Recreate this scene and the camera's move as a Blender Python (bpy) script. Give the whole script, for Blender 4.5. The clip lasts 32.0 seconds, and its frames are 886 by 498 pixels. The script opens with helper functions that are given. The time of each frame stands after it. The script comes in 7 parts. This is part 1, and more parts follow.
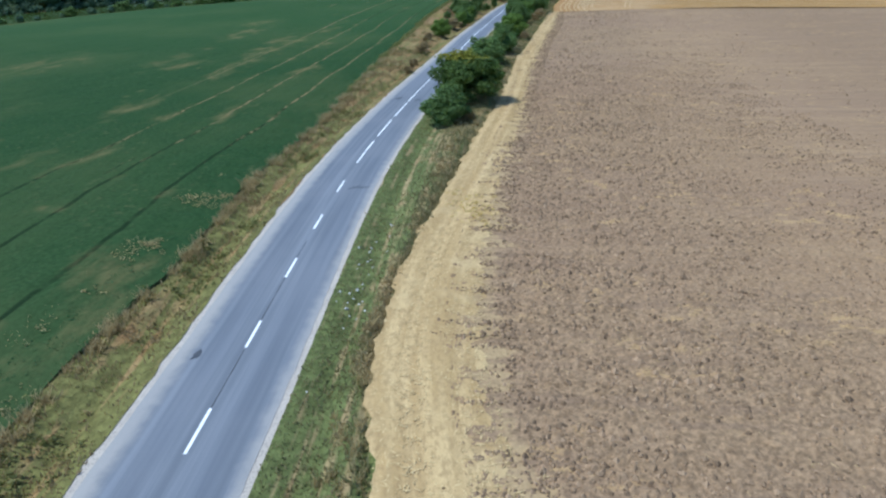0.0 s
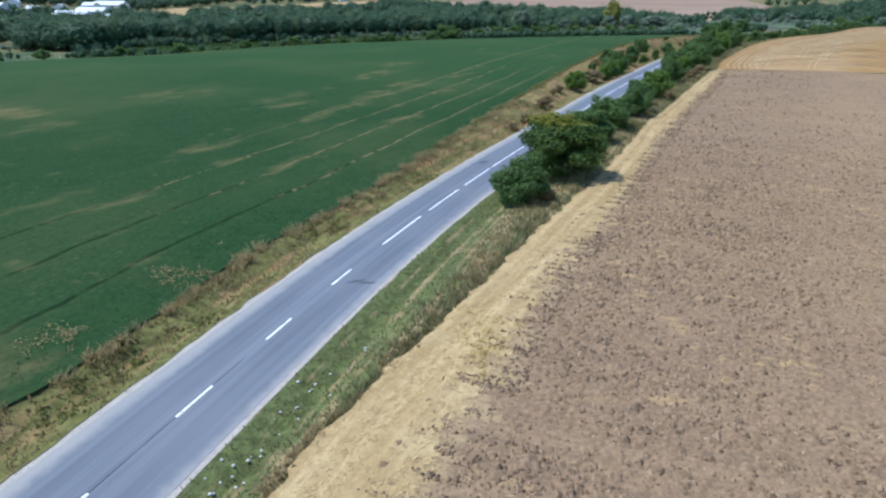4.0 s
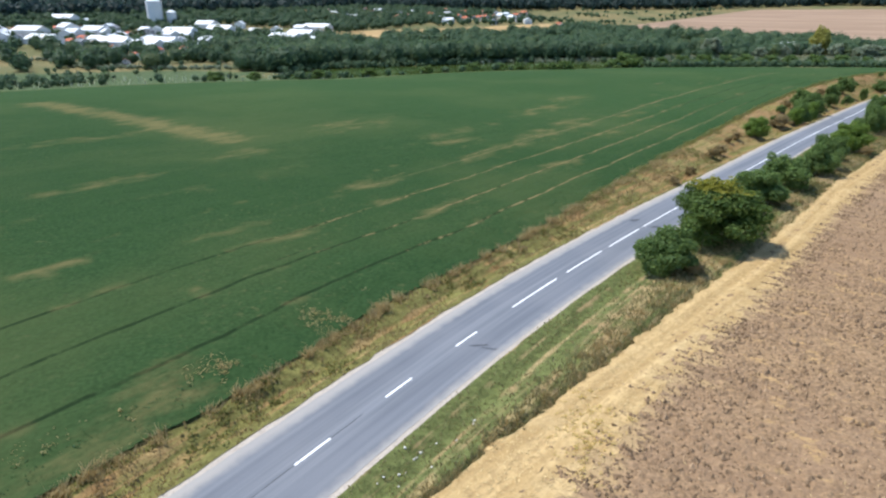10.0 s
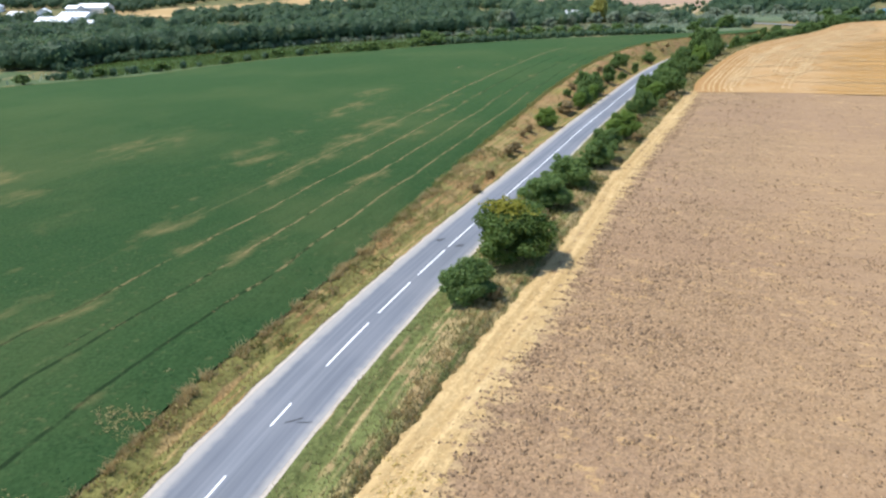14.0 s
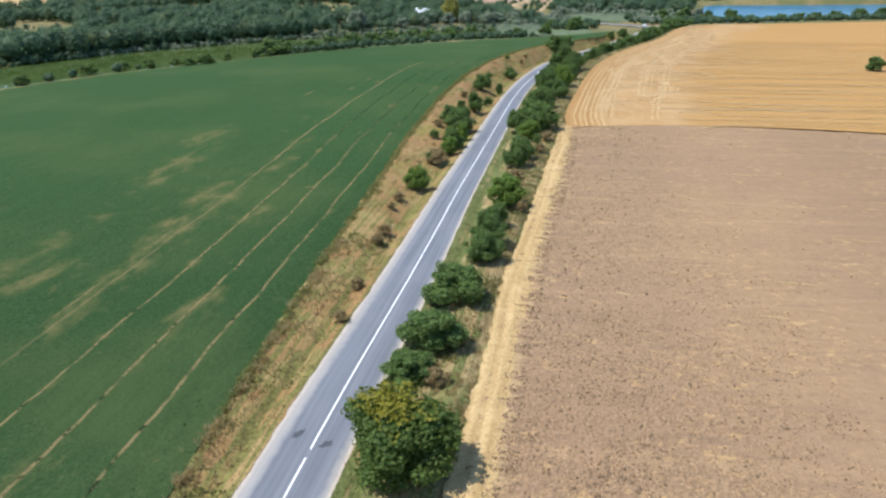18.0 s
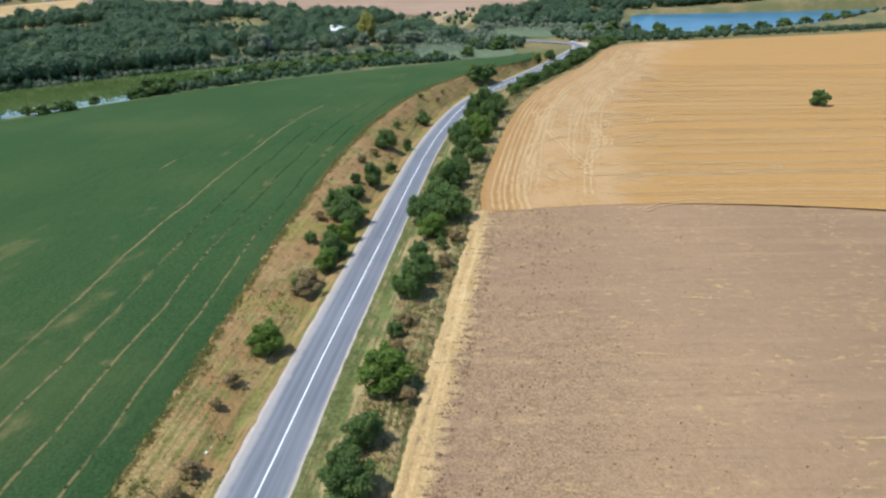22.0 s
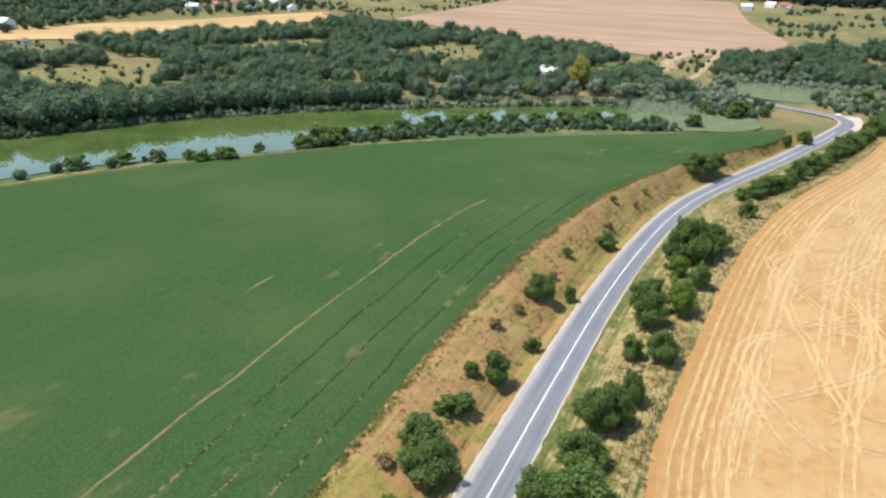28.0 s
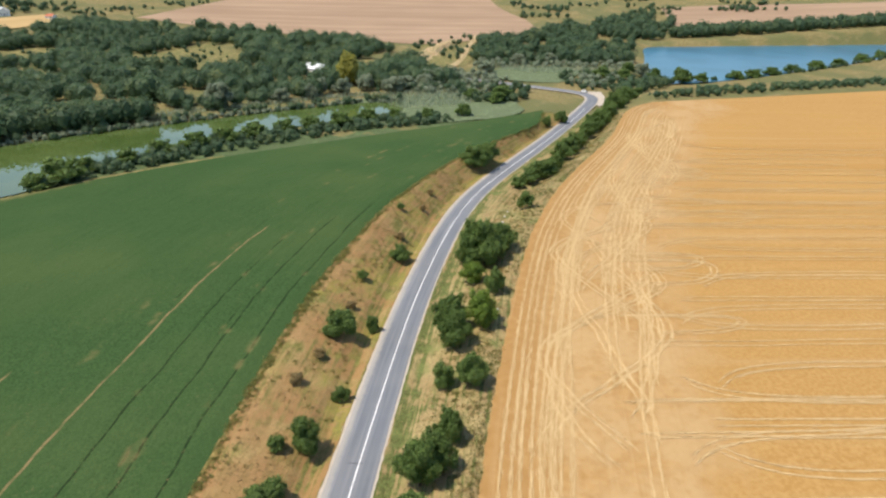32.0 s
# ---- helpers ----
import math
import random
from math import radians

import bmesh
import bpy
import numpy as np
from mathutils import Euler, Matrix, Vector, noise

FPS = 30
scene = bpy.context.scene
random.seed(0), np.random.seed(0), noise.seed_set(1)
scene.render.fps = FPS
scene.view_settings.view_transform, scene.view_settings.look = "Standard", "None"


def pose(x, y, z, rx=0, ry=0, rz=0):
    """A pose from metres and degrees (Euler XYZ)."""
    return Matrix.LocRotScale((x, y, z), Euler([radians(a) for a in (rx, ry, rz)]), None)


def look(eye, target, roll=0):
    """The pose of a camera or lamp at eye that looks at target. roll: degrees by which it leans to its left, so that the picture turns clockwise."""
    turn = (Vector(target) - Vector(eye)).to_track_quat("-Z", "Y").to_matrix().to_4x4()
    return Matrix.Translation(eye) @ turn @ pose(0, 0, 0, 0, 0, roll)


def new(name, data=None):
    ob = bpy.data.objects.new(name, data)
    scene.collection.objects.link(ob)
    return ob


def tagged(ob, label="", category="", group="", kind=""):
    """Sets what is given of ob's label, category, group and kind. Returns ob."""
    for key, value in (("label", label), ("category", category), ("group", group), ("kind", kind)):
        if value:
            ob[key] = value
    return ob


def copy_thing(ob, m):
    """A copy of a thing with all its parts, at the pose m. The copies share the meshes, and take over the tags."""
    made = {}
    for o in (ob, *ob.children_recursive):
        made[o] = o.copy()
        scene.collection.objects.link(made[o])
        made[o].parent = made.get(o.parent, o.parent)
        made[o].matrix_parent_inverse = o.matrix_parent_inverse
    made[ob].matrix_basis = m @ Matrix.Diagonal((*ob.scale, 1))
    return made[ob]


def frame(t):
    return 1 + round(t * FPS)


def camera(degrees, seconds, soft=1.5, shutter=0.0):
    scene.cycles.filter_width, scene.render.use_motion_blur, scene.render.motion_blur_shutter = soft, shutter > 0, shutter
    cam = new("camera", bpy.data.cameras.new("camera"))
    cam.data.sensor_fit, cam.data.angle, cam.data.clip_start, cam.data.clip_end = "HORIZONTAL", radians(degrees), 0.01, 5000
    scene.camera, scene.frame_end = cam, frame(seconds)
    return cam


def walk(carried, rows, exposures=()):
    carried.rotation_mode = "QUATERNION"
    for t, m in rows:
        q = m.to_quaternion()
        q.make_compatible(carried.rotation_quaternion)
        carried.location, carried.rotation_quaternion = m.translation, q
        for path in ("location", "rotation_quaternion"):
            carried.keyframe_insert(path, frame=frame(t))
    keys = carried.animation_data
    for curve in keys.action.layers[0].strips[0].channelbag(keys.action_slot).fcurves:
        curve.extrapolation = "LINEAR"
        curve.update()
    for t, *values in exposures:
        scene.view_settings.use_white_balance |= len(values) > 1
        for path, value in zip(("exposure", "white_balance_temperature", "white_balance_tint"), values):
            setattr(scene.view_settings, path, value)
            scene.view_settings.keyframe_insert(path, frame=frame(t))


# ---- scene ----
# seconds, place in metres, heading, pitch and roll in degrees
PATH = [
    (0.0, -20.71, -12.54, 22.77, -22.24, -25.82, -1.36),
    (0.5, -19.3, -10.15, 21.63, -20.75, -24.99, -0.78),
    (1.0, -17.03, -7.58, 21.46, -17.89, -24.64, 0.13),
    (1.5, -13.97, -5.86, 21.7, -12.78, -23.92, -0.97),
    (2.0, -10.87, -4.21, 22.11, -8.27, -23.3, -2.19),
    (2.5, -8.84, -1.71, 21.95, -6.37, -22.61, -1.03),
    (3.0, -7.16, -1.14, 22.19, -6.21, -22.27, -0.33),
    (3.5, -5.61, -0.67, 22.29, -6.59, -22.09, -0.11),
    (4.0, -4.68, 0.29, 22.36, -7.52, -22.21, 0.11),
    (4.5, -3.89, 1.64, 22.09, -8.18, -22.14, 0.03),
    (6.5, -2.08, 4.82, 21.98, -8.05, -21.99, -0.5),
    (7.0, -1.97, 4.85, 22.08, -8.2, -22.14, -0.32),
    (7.5, -1.59, 3.8, 22.85, -8.09, -22.23, 0.16),
    (8.0, -1.66, 3.24, 23.52, -3.67, -21.88, 0.02),
    (8.5, -1.78, 2.43, 24.24, 1.59, -21.33, -0.4),
    (9.0, -1.83, 1.84, 24.97, 5.27, -20.92, -0.43),
    (9.5, -2.08, 1.29, 25.89, 7.16, -20.71, -0.03),
    (10.0, -1.86, 0.58, 26.93, 8.16, -20.7, 0.06),
    (10.5, -1.51, -0.15, 28.02, 8.83, -20.96, -0.15),
    (11.0, -1.44, -0.44, 28.88, 8.96, -21.46, -0.28),
    (11.5, -1.01, -0.75, 29.9, 8.71, -21.92, -0.89),
    (12.0, -0.66, -0.91, 30.86, 7.04, -22.21, -1.34),
    (12.5, -0.58, -0.67, 31.84, 3.87, -22.45, -1.47),
    (13.0, -0.0, 0.0, 32.89, -0.01, -22.72, -1.35),
    (13.5, 0.73, 1.22, 33.93, -3.97, -23.1, -1.28),
    (14.0, 1.4, 2.92, 35.03, -7.73, -23.56, -1.08),
    (14.5, 1.97, 5.77, 35.72, -9.67, -23.89, -0.98),
    (16.5, 4.66, 21.55, 39.96, -12.22, -25.0, -0.98),
    (17.0, 5.58, 25.57, 41.25, -15.2, -25.07, -0.61),
    (17.5, 6.43, 29.22, 43.02, -18.13, -25.03, -0.23),
    (18.0, 7.82, 32.8, 44.6, -20.97, -24.91, 0.12),
    (18.5, 9.74, 36.44, 46.07, -23.65, -24.65, 0.25),
    (19.0, 11.91, 40.72, 47.59, -25.99, -24.43, 0.32),
    (19.5, 14.91, 44.98, 48.64, -27.67, -24.19, 0.38),
    (20.0, 18.28, 49.41, 49.78, -28.79, -24.16, 0.48),
    (20.5, 22.82, 54.81, 50.7, -29.18, -24.33, 0.19),
    (21.0, 27.0, 60.32, 51.39, -29.18, -24.69, 0.14),
    (21.5, 31.32, 65.16, 52.37, -28.33, -25.01, -0.29),
    (22.0, 35.9, 69.85, 53.62, -26.6, -24.85, -0.26),
    (22.5, 40.65, 74.74, 54.65, -22.73, -24.29, -0.24),
    (23.0, 44.07, 80.02, 55.68, -17.52, -23.84, 0.44),
    (23.5, 48.54, 84.99, 56.71, -11.81, -23.57, 0.03),
    (24.0, 52.68, 89.01, 57.91, -8.38, -23.28, 0.01),
    (24.5, 55.47, 91.72, 59.21, -6.54, -23.03, 0.97),
    (25.0, 58.05, 95.69, 60.62, -4.36, -23.01, 1.37),
    (25.5, 60.38, 100.63, 61.59, -2.38, -23.23, 1.48),
    (27.5, 66.93, 122.64, 66.48, -4.98, -24.43, 1.31),
    (28.0, 67.94, 126.94, 67.59, -7.55, -24.13, 2.05),
    (28.5, 69.22, 131.13, 68.35, -9.04, -23.69, 2.47),
    (29.0, 71.31, 134.86, 68.47, -10.05, -23.1, 2.63),
    (29.5, 72.1, 137.91, 69.57, -11.41, -22.88, 2.3),
    (30.0, 72.8, 139.54, 70.82, -13.99, -23.07, 1.9),
    (30.5, 72.44, 140.12, 70.89, -17.94, -23.29, 2.03),
    (31.0, 71.94, 140.61, 71.09, -21.95, -23.66, 2.11),
    (31.5, 72.0, 140.07, 71.91, -25.26, -24.25, 1.7),
    (32.0, 73.33, 139.16, 72.26, -27.32, -24.7, 1.07),
]
FOV = 69.85
cam = camera(FOV, 32.0, 2.35)
walk(cam, [(t, pose(x, y, z, 0, 0, h) @ pose(0, 0, 0, 90 + p) @ pose(0, 0, 0, 0, 0, r)) for t, x, y, z, h, p, r in PATH],
     [(0, 0.24, 5350, 4), (2, 0.22, 5200, 4), (4.5, 0.38, 5500, 8), (8, 0.50, 6200, 9), (13, 0.77, 6400, 10), (18, 0.65, 6350, 10), (20, 0.53, 6250, 10), (22.5, 0.48, 6250, 9), (24, 0.61, 6300, 9), (25, 0.68, 6450, 10), (28, 0.84, 6950, 10), (31, 0.78, 7150, 10), (32, 0.60, 7450, 10)])

# ---- world and sun ----
SUN_HIGH = 62
SUN_TO = Vector((-0.97, 0.24, 0.0)).normalized() * math.cos(radians(SUN_HIGH)) + Vector((0, 0, math.sin(radians(SUN_HIGH))))
world = bpy.data.worlds.new("sky")
scene.world = world
world.use_nodes = True
wn = world.node_tree.nodes
sky = wn.new("ShaderNodeTexSky")
sky.sky_type, sky.sun_disc = "NISHITA", False
sky.dust_density, sky.ozone_density = 0.3, 2.5
sky.sun_elevation, sky.sun_rotation = radians(SUN_HIGH), math.atan2(SUN_TO.x, SUN_TO.y)
wn["Background"].inputs[1].default_value = 0.15
world.node_tree.links.new(sky.outputs[0], wn["Background"].inputs[0])
sun = new("sun", bpy.data.lights.new("sun", "SUN"))
sun.data.energy, sun.data.angle, sun.data.color = 3.8, radians(0.5), (1.0, 0.95, 0.87)
sun.matrix_world = look(SUN_TO * 300, (0, 0, 0))


# ---- materials ----
class Nodes:
    """A small builder for node materials."""

    def __init__(self, name):
        self.mat = bpy.data.materials.new(name)
        self.mat.use_nodes = True
        self.tree = self.mat.node_tree
        self.bsdf = self.tree.nodes["Principled BSDF"]
        self.pos = self.tree.nodes.new("ShaderNodeNewGeometry").outputs["Position"]

    def put(self, socket, value):
        if isinstance(value, bpy.types.NodeSocket):
            self.tree.links.new(value, socket)
        elif isinstance(value, (tuple, list)):
            socket.default_value = (*value, 1.0) if len(value) == 3 and socket.type == "RGBA" else value
        else:
            socket.default_value = value

    def math(self, op, a, b=0.0):
        n = self.tree.nodes.new("ShaderNodeMath")
        n.operation = op
        self.put(n.inputs[0], a), self.put(n.inputs[1], b)
        return n.outputs[0]

    def noise(self, scale, detail=3.0, vec=None, rough=0.55):
        n = self.tree.nodes.new("ShaderNodeTexNoise")
        self.put(n.inputs["Vector"], vec or self.pos)
        n.inputs["Scale"].default_value, n.inputs["Detail"].default_value, n.inputs["Roughness"].default_value = scale, detail, rough
        return n.outputs["Fac"]

    def cells(self, scale, vec=None):
        n = self.tree.nodes.new("ShaderNodeTexVoronoi")
        self.put(n.inputs["Vector"], vec or self.pos)
        n.inputs["Scale"].default_value = scale
        return n.outputs["Distance"]

    def turned(self, degrees, scale=(1, 1, 1), vec=None):
        n = self.tree.nodes.new("ShaderNodeMapping")
        self.put(n.inputs["Vector"], vec or self.pos)
        n.vector_type = "TEXTURE"
        n.inputs["Rotation"].default_value, n.inputs["Scale"].default_value = (0, 0, radians(degrees)), tuple(1 / v for v in scale)
        return n.outputs[0]

    def attr(self, name):
        n = self.tree.nodes.new("ShaderNodeAttribute")
        n.attribute_name = name
        return n.outputs["Fac"]

    def chance(self, island=False):
        if island:
            return self.tree.nodes.new("ShaderNodeNewGeometry").outputs["Random Per Island"]
        return self.tree.nodes.new("ShaderNodeObjectInfo").outputs["Random"]

    def step(self, value, a, b):
        n = self.tree.nodes.new("ShaderNodeMapRange")
        n.interpolation_type = "SMOOTHSTEP"
        self.put(n.inputs[0], value)
        n.inputs[1].default_value, n.inputs[2].default_value = (a, b) if a < b else (b, a)
        n.inputs[3].default_value, n.inputs[4].default_value = (0, 1) if a < b else (1, 0)
        return n.outputs[0]

    def mix(self, fac, a, b, how="MIX"):
        n = self.tree.nodes.new("ShaderNodeMix")
        n.data_type, n.blend_type = "RGBA", how
        self.put(n.inputs[0], fac), self.put(n.inputs[6], a), self.put(n.inputs[7], b)
        return n.outputs[2]

    def combine(self, x, y, z=0.0):
        n = self.tree.nodes.new("ShaderNodeCombineXYZ")
        self.put(n.inputs[0], x), self.put(n.inputs[1], y), self.put(n.inputs[2], z)
        return n.outputs[0]

    def done(self, colour, rough=0.9, bump=None, strength=0.4, distance=0.1, spec=0.3, **more):
        self.put(self.bsdf.inputs["Base Color"], colour)
        self.put(self.bsdf.inputs["Roughness"], rough)
        self.bsdf.inputs["Specular IOR Level"].default_value = spec
        for key, value in more.items():
            self.put(self.bsdf.inputs[key.replace("_", " ")], value)
        if bump is not None:
            n = self.tree.nodes.new("ShaderNodeBump")
            n.inputs["Strength"].default_value, n.inputs["Distance"].default_value = strength, distance
            self.put(n.inputs["Height"], bump)
            self.tree.links.new(n.outputs[0], self.bsdf.inputs["Normal"])
        return self.mat


def asphalt_material():
    n = Nodes("asphalt")
    across, along = n.attr("across"), n.attr("along")
    streak = n.noise(1.0, 4, n.combine(n.math("MULTIPLY", across, 1.6), n.math("MULTIPLY", along, 0.03)))
    grain = n.noise(9.0, 3)
    wide = n.noise(0.08, 3)
    worn = n.math("ABSOLUTE", n.math("SUBTRACT", n.math("ABSOLUTE", across), 1.75))
    colour = n.mix(n.step(streak, 0.3, 0.72), (0.120, 0.132, 0.152), (0.188, 0.202, 0.226))
    colour = n.mix(n.math("MULTIPLY", n.step(worn, 0.9, 0.15), 0.35), colour, (0.105, 0.117, 0.142))
    edge = n.step(n.math("ADD", n.math("ABSOLUTE", across), n.math("MULTIPLY", n.noise(0.9, 4), 0.9)), 3.2, 4.3)
    colour = n.mix(n.math("MULTIPLY", edge, 0.8), colour, (0.37, 0.345, 0.31))
    colour = n.mix(n.math("MULTIPLY", n.step(wide, 0.4, 0.7), 0.25), colour, (0.22, 0.225, 0.24))
    colour = n.mix(n.math("MULTIPLY", grain, 0.22), colour, (0.07, 0.075, 0.085))
    return n.done(colour, 0.82, n.noise(30, 2), 0.25, 0.01)


def shoulder_material():
    n = Nodes("shoulder_gravel")
    colour = n.mix(n.noise(0.7, 4), (0.33, 0.285, 0.235), (0.50, 0.44, 0.37))
    colour = n.mix(n.step(n.cells(7), 0.5, 0.1), colour, (0.27, 0.245, 0.215))
    return n.done(colour, 0.95, n.noise(12, 3), 0.5, 0.04)


def paint_material():
    n = Nodes("road_paint")
    colour = n.mix(n.step(n.noise(3.5, 5), 0.52, 0.75), (0.78, 0.79, 0.80), (0.42, 0.43, 0.45))
    return n.done(colour, 0.6, n.noise(25, 2), 0.2, 0.01)


def tar_material():
    n = Nodes("tar")
    return n.done(n.mix(n.noise(3, 3), (0.035, 0.038, 0.046), (0.085, 0.09, 0.10)), 0.7)


def crop_material():
    n = Nodes("green_crop")
    edge, along, dry = n.attr("edge"), n.attr("along"), n.attr("dry")
    fine, mid, wide = n.noise(2.6, 4), n.noise(0.33, 4), n.noise(0.018, 4)
    colour = n.mix(n.step(fine, 0.3, 0.7), (0.0189, 0.0428, 0.0158), (0.0336, 0.0680, 0.0251))
    colour = n.mix(n.math("MULTIPLY", n.step(mid, 0.35, 0.75), 0.5), colour, (0.0294, 0.0605, 0.0211))
    colour = n.mix(n.math("MULTIPLY", n.step(wide, 0.42, 0.66), 0.6), colour, (0.0626, 0.0840, 0.0317))
    # a brighter green towards the north
    split = n.tree.nodes.new("ShaderNodeSeparateXYZ")
    n.put(split.inputs[0], n.pos)
    north = split.outputs[1]
    north_green = n.mix(n.step(fine, 0.3, 0.7), (0.036, 0.076, 0.026), (0.058, 0.110, 0.039))
    colour = n.mix(n.math("MULTIPLY", n.step(north, 90.0, 230.0), 0.38), colour, north_green)
    fleck = n.math("MULTIPLY", n.step(n.noise(1.1, 5, rough=0.65), 0.57, 0.72), n.step(n.noise(0.045, 3), 0.42, 0.62))
    colour = n.mix(n.math("MULTIPLY", fleck, 0.45), colour, (0.12, 0.115, 0.052))
    # drilled rows, seen as faint streaks that follow the edge
    row = n.noise(1.0, 3, n.combine(n.math("MULTIPLY", edge, 1.1), n.math("MULTIPLY", along, 0.03)))
    colour = n.mix(n.math("MULTIPLY", n.step(row, 0.45, 0.7), 0.15), colour, (0.013, 0.041, 0.0125))
    # wheel tracks of the sprayer, broken, and bare dry soil beside them
    wob = n.math("MULTIPLY", n.math("SUBTRACT", n.noise(0.05, 3), 0.5), 2.4)
    at = n.math("ADD", edge, wob)
    gap = n.noise(0.055, 5)
    bare = n.noise(0.12, 5)
    middle = n.math("MULTIPLY", n.step(north, 45.0, 100.0), n.step(north, 260.0, 165.0))
    share = n.math("ADD", n.noise(0.9, 6, rough=0.65), n.math("MULTIPLY", n.math("SUBTRACT", middle, 0.36), 0.32))
    # the dark end is shadow in the wheel tracks, painted; the tan end is bare soil
    soil = n.mix(n.step(share, 0.55, 0.70), (0.012, 0.024, 0.010), (0.175, 0.138, 0.066))
    gap = n.math("SUBTRACT", gap, n.math("MULTIPLY", n.step(north, 300.0, 335.0), 0.5))
    for where, wide_m, strong, tan in TRAMLINES:
        off = n.math("ABSOLUTE", n.math("SUBTRACT", at, where))
        line = n.math("MULTIPLY", n.step(off, wide_m, wide_m * 0.35), n.step(gap, 0.62 - strong, 0.72 - strong * 0.75))
        if tan:
            line = n.math("MULTIPLY", line, n.math("ADD", n.math("MULTIPLY", n.step(north, 70.0, 130.0), 0.4), n.math("MULTIPLY", n.step(north, 150.0, 210.0), 0.6)))
        colour = n.mix(n.math("MULTIPLY", line, n.math("ADD", 0.40 if tan else 0.15, n.math("MULTIPLY", n.step(n.noise(0.5, 5, rough=0.65), 0.32, 0.53), 0.55 if tan else 0.75))), colour, n.mix(n.noise(0.5, 5, rough=0.65), (0.085, 0.080, 0.036), (0.270, 0.190, 0.098)) if tan else soil)
        halo = n.math("MULTIPLY", n.step(off, wide_m * (9 if tan else 5), 0.0), n.step(bare, 0.50 if tan else 0.57, 0.70))
        if tan:
            halo = n.math("MULTIPLY", halo, n.step(north, 215.0, 170.0))
        colour = n.mix(n.math("MULTIPLY", halo, 0.5), colour, (0.170, 0.140, 0.062))
    patch = n.step(n.math("ADD", dry, n.math("MULTIPLY", n.math("SUBTRACT", n.noise(0.33, 7, n.turned(57, (0.5, 1, 1)), 0.65), 0.5), 2.8)), 0.35, 1.55)
    tan = n.mix(n.noise(0.8, 4), (0.105, 0.112, 0.043), (0.250, 0.176, 0.082))
    colour = n.mix(n.math("MULTIPLY", patch, 0.60), colour, tan)
    relief = n.math("ADD", n.noise(2.2, 5), n.math("MULTIPLY", n.noise(0.5, 3), 1.5))
    return n.done(colour, 0.95, relief, 0.6, 0.2, spec=0.02)


def soil_material():
    n = Nodes("ploughed_soil")
    edge, along = n.attr("edge"), n.attr("along")
    rows = n.turned(-25, (0.05, 1.0, 1.0))
    fine, mid, wide = n.noise(3.0, 5), n.noise(0.45, 5), n.noise(0.03, 4)
    # cloddy and dark beside the track, harrowed smooth and paler further in
    far = n.step(n.math("ADD", edge, n.math("MULTIPLY", n.math("SUBTRACT", n.noise(0.05, 4), 0.5), 26.0)), 9.0, 44.0)
    colour = n.mix(n.step(fine, 0.28, 0.74), (0.144, 0.096, 0.055), (0.345, 0.232, 0.132))
    colour = n.mix(n.math("MULTIPLY", n.step(mid, 0.35, 0.7), 0.35), colour, (0.324, 0.220, 0.132))
    smooth = n.mix(n.step(n.noise(1.1, 5), 0.25, 0.75), (0.266, 0.174, 0.096), (0.338, 0.226, 0.128))
    colour = n.mix(n.math("MULTIPLY", far, 0.86), colour, smooth)
    colour = n.mix(n.math("MULTIPLY", n.step(wide, 0.42, 0.62), 0.50), colour, (0.252, 0.166, 0.104))
    colour = n.mix(n.math("MULTIPLY", n.step(edge, 22.0, 75.0), 0.82), colour, n.mix(n.noise(0.7, 5), (0.192, 0.126, 0.073), (0.255, 0.169, 0.099)))
    streak = n.noise(0.30, 5, rows)
    colour = n.mix(n.math("MULTIPLY", n.step(streak, 0.48, 0.8), 0.38), colour, (0.386, 0.265, 0.147))
    furrow = n.noise(0.9, 4, n.turned(-25, (0.10, 1.0, 1.0)))
    colour = n.mix(n.math("MULTIPLY", n.step(furrow, 0.52, 0.68), 0.40), colour, (0.196, 0.132, 0.086))
    # chopped straw left in patches on the clods
    patch = n.step(n.noise(0.07, 4), 0.42, 0.58)
    straw = n.math("MULTIPLY", n.step(n.noise(1.0, 6, n.turned(-25, (0.45, 1, 1)), 0.7), 0.54, 0.66), patch)
    colour = n.mix(n.math("MULTIPLY", straw, 0.75), colour, (0.433, 0.292, 0.135))
    # fingers of stubble along the track
    finger = n.noise(1.0, 6, n.combine(n.math("MULTIPLY", along, 0.55), n.math("MULTIPLY", edge, 0.13)), 0.6)
    reach = n.math("ADD", n.math("MULTIPLY", n.step(edge, 2.6, 0.0), 0.20), n.math("MULTIPLY", n.math("SUBTRACT", n.noise(0.12, 3), 0.5), 0.25))
    fringe = n.math("MULTIPLY", n.step(n.math("ADD", finger, reach), 0.60, 0.72), n.step(edge, 5.0, 2.0))
    colour = n.mix(n.math("MULTIPLY", fringe, 0.6), colour, n.mix(n.noise(2.0, 4), (0.360, 0.250, 0.116), (0.494, 0.365, 0.191)))
    # dark spots near the track: shadow between the clods, painted into the soil colour
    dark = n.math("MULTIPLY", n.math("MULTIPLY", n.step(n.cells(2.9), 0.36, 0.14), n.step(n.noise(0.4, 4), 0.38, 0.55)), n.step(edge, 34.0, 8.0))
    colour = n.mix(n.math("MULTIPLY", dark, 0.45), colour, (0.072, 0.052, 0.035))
    relief = n.math("ADD", n.noise(4.0, 5), n.math("MULTIPLY", n.cells(2.0), 0.3))
    return n.done(colour, 0.95, relief, 0.6, 0.2, spec=0.1)


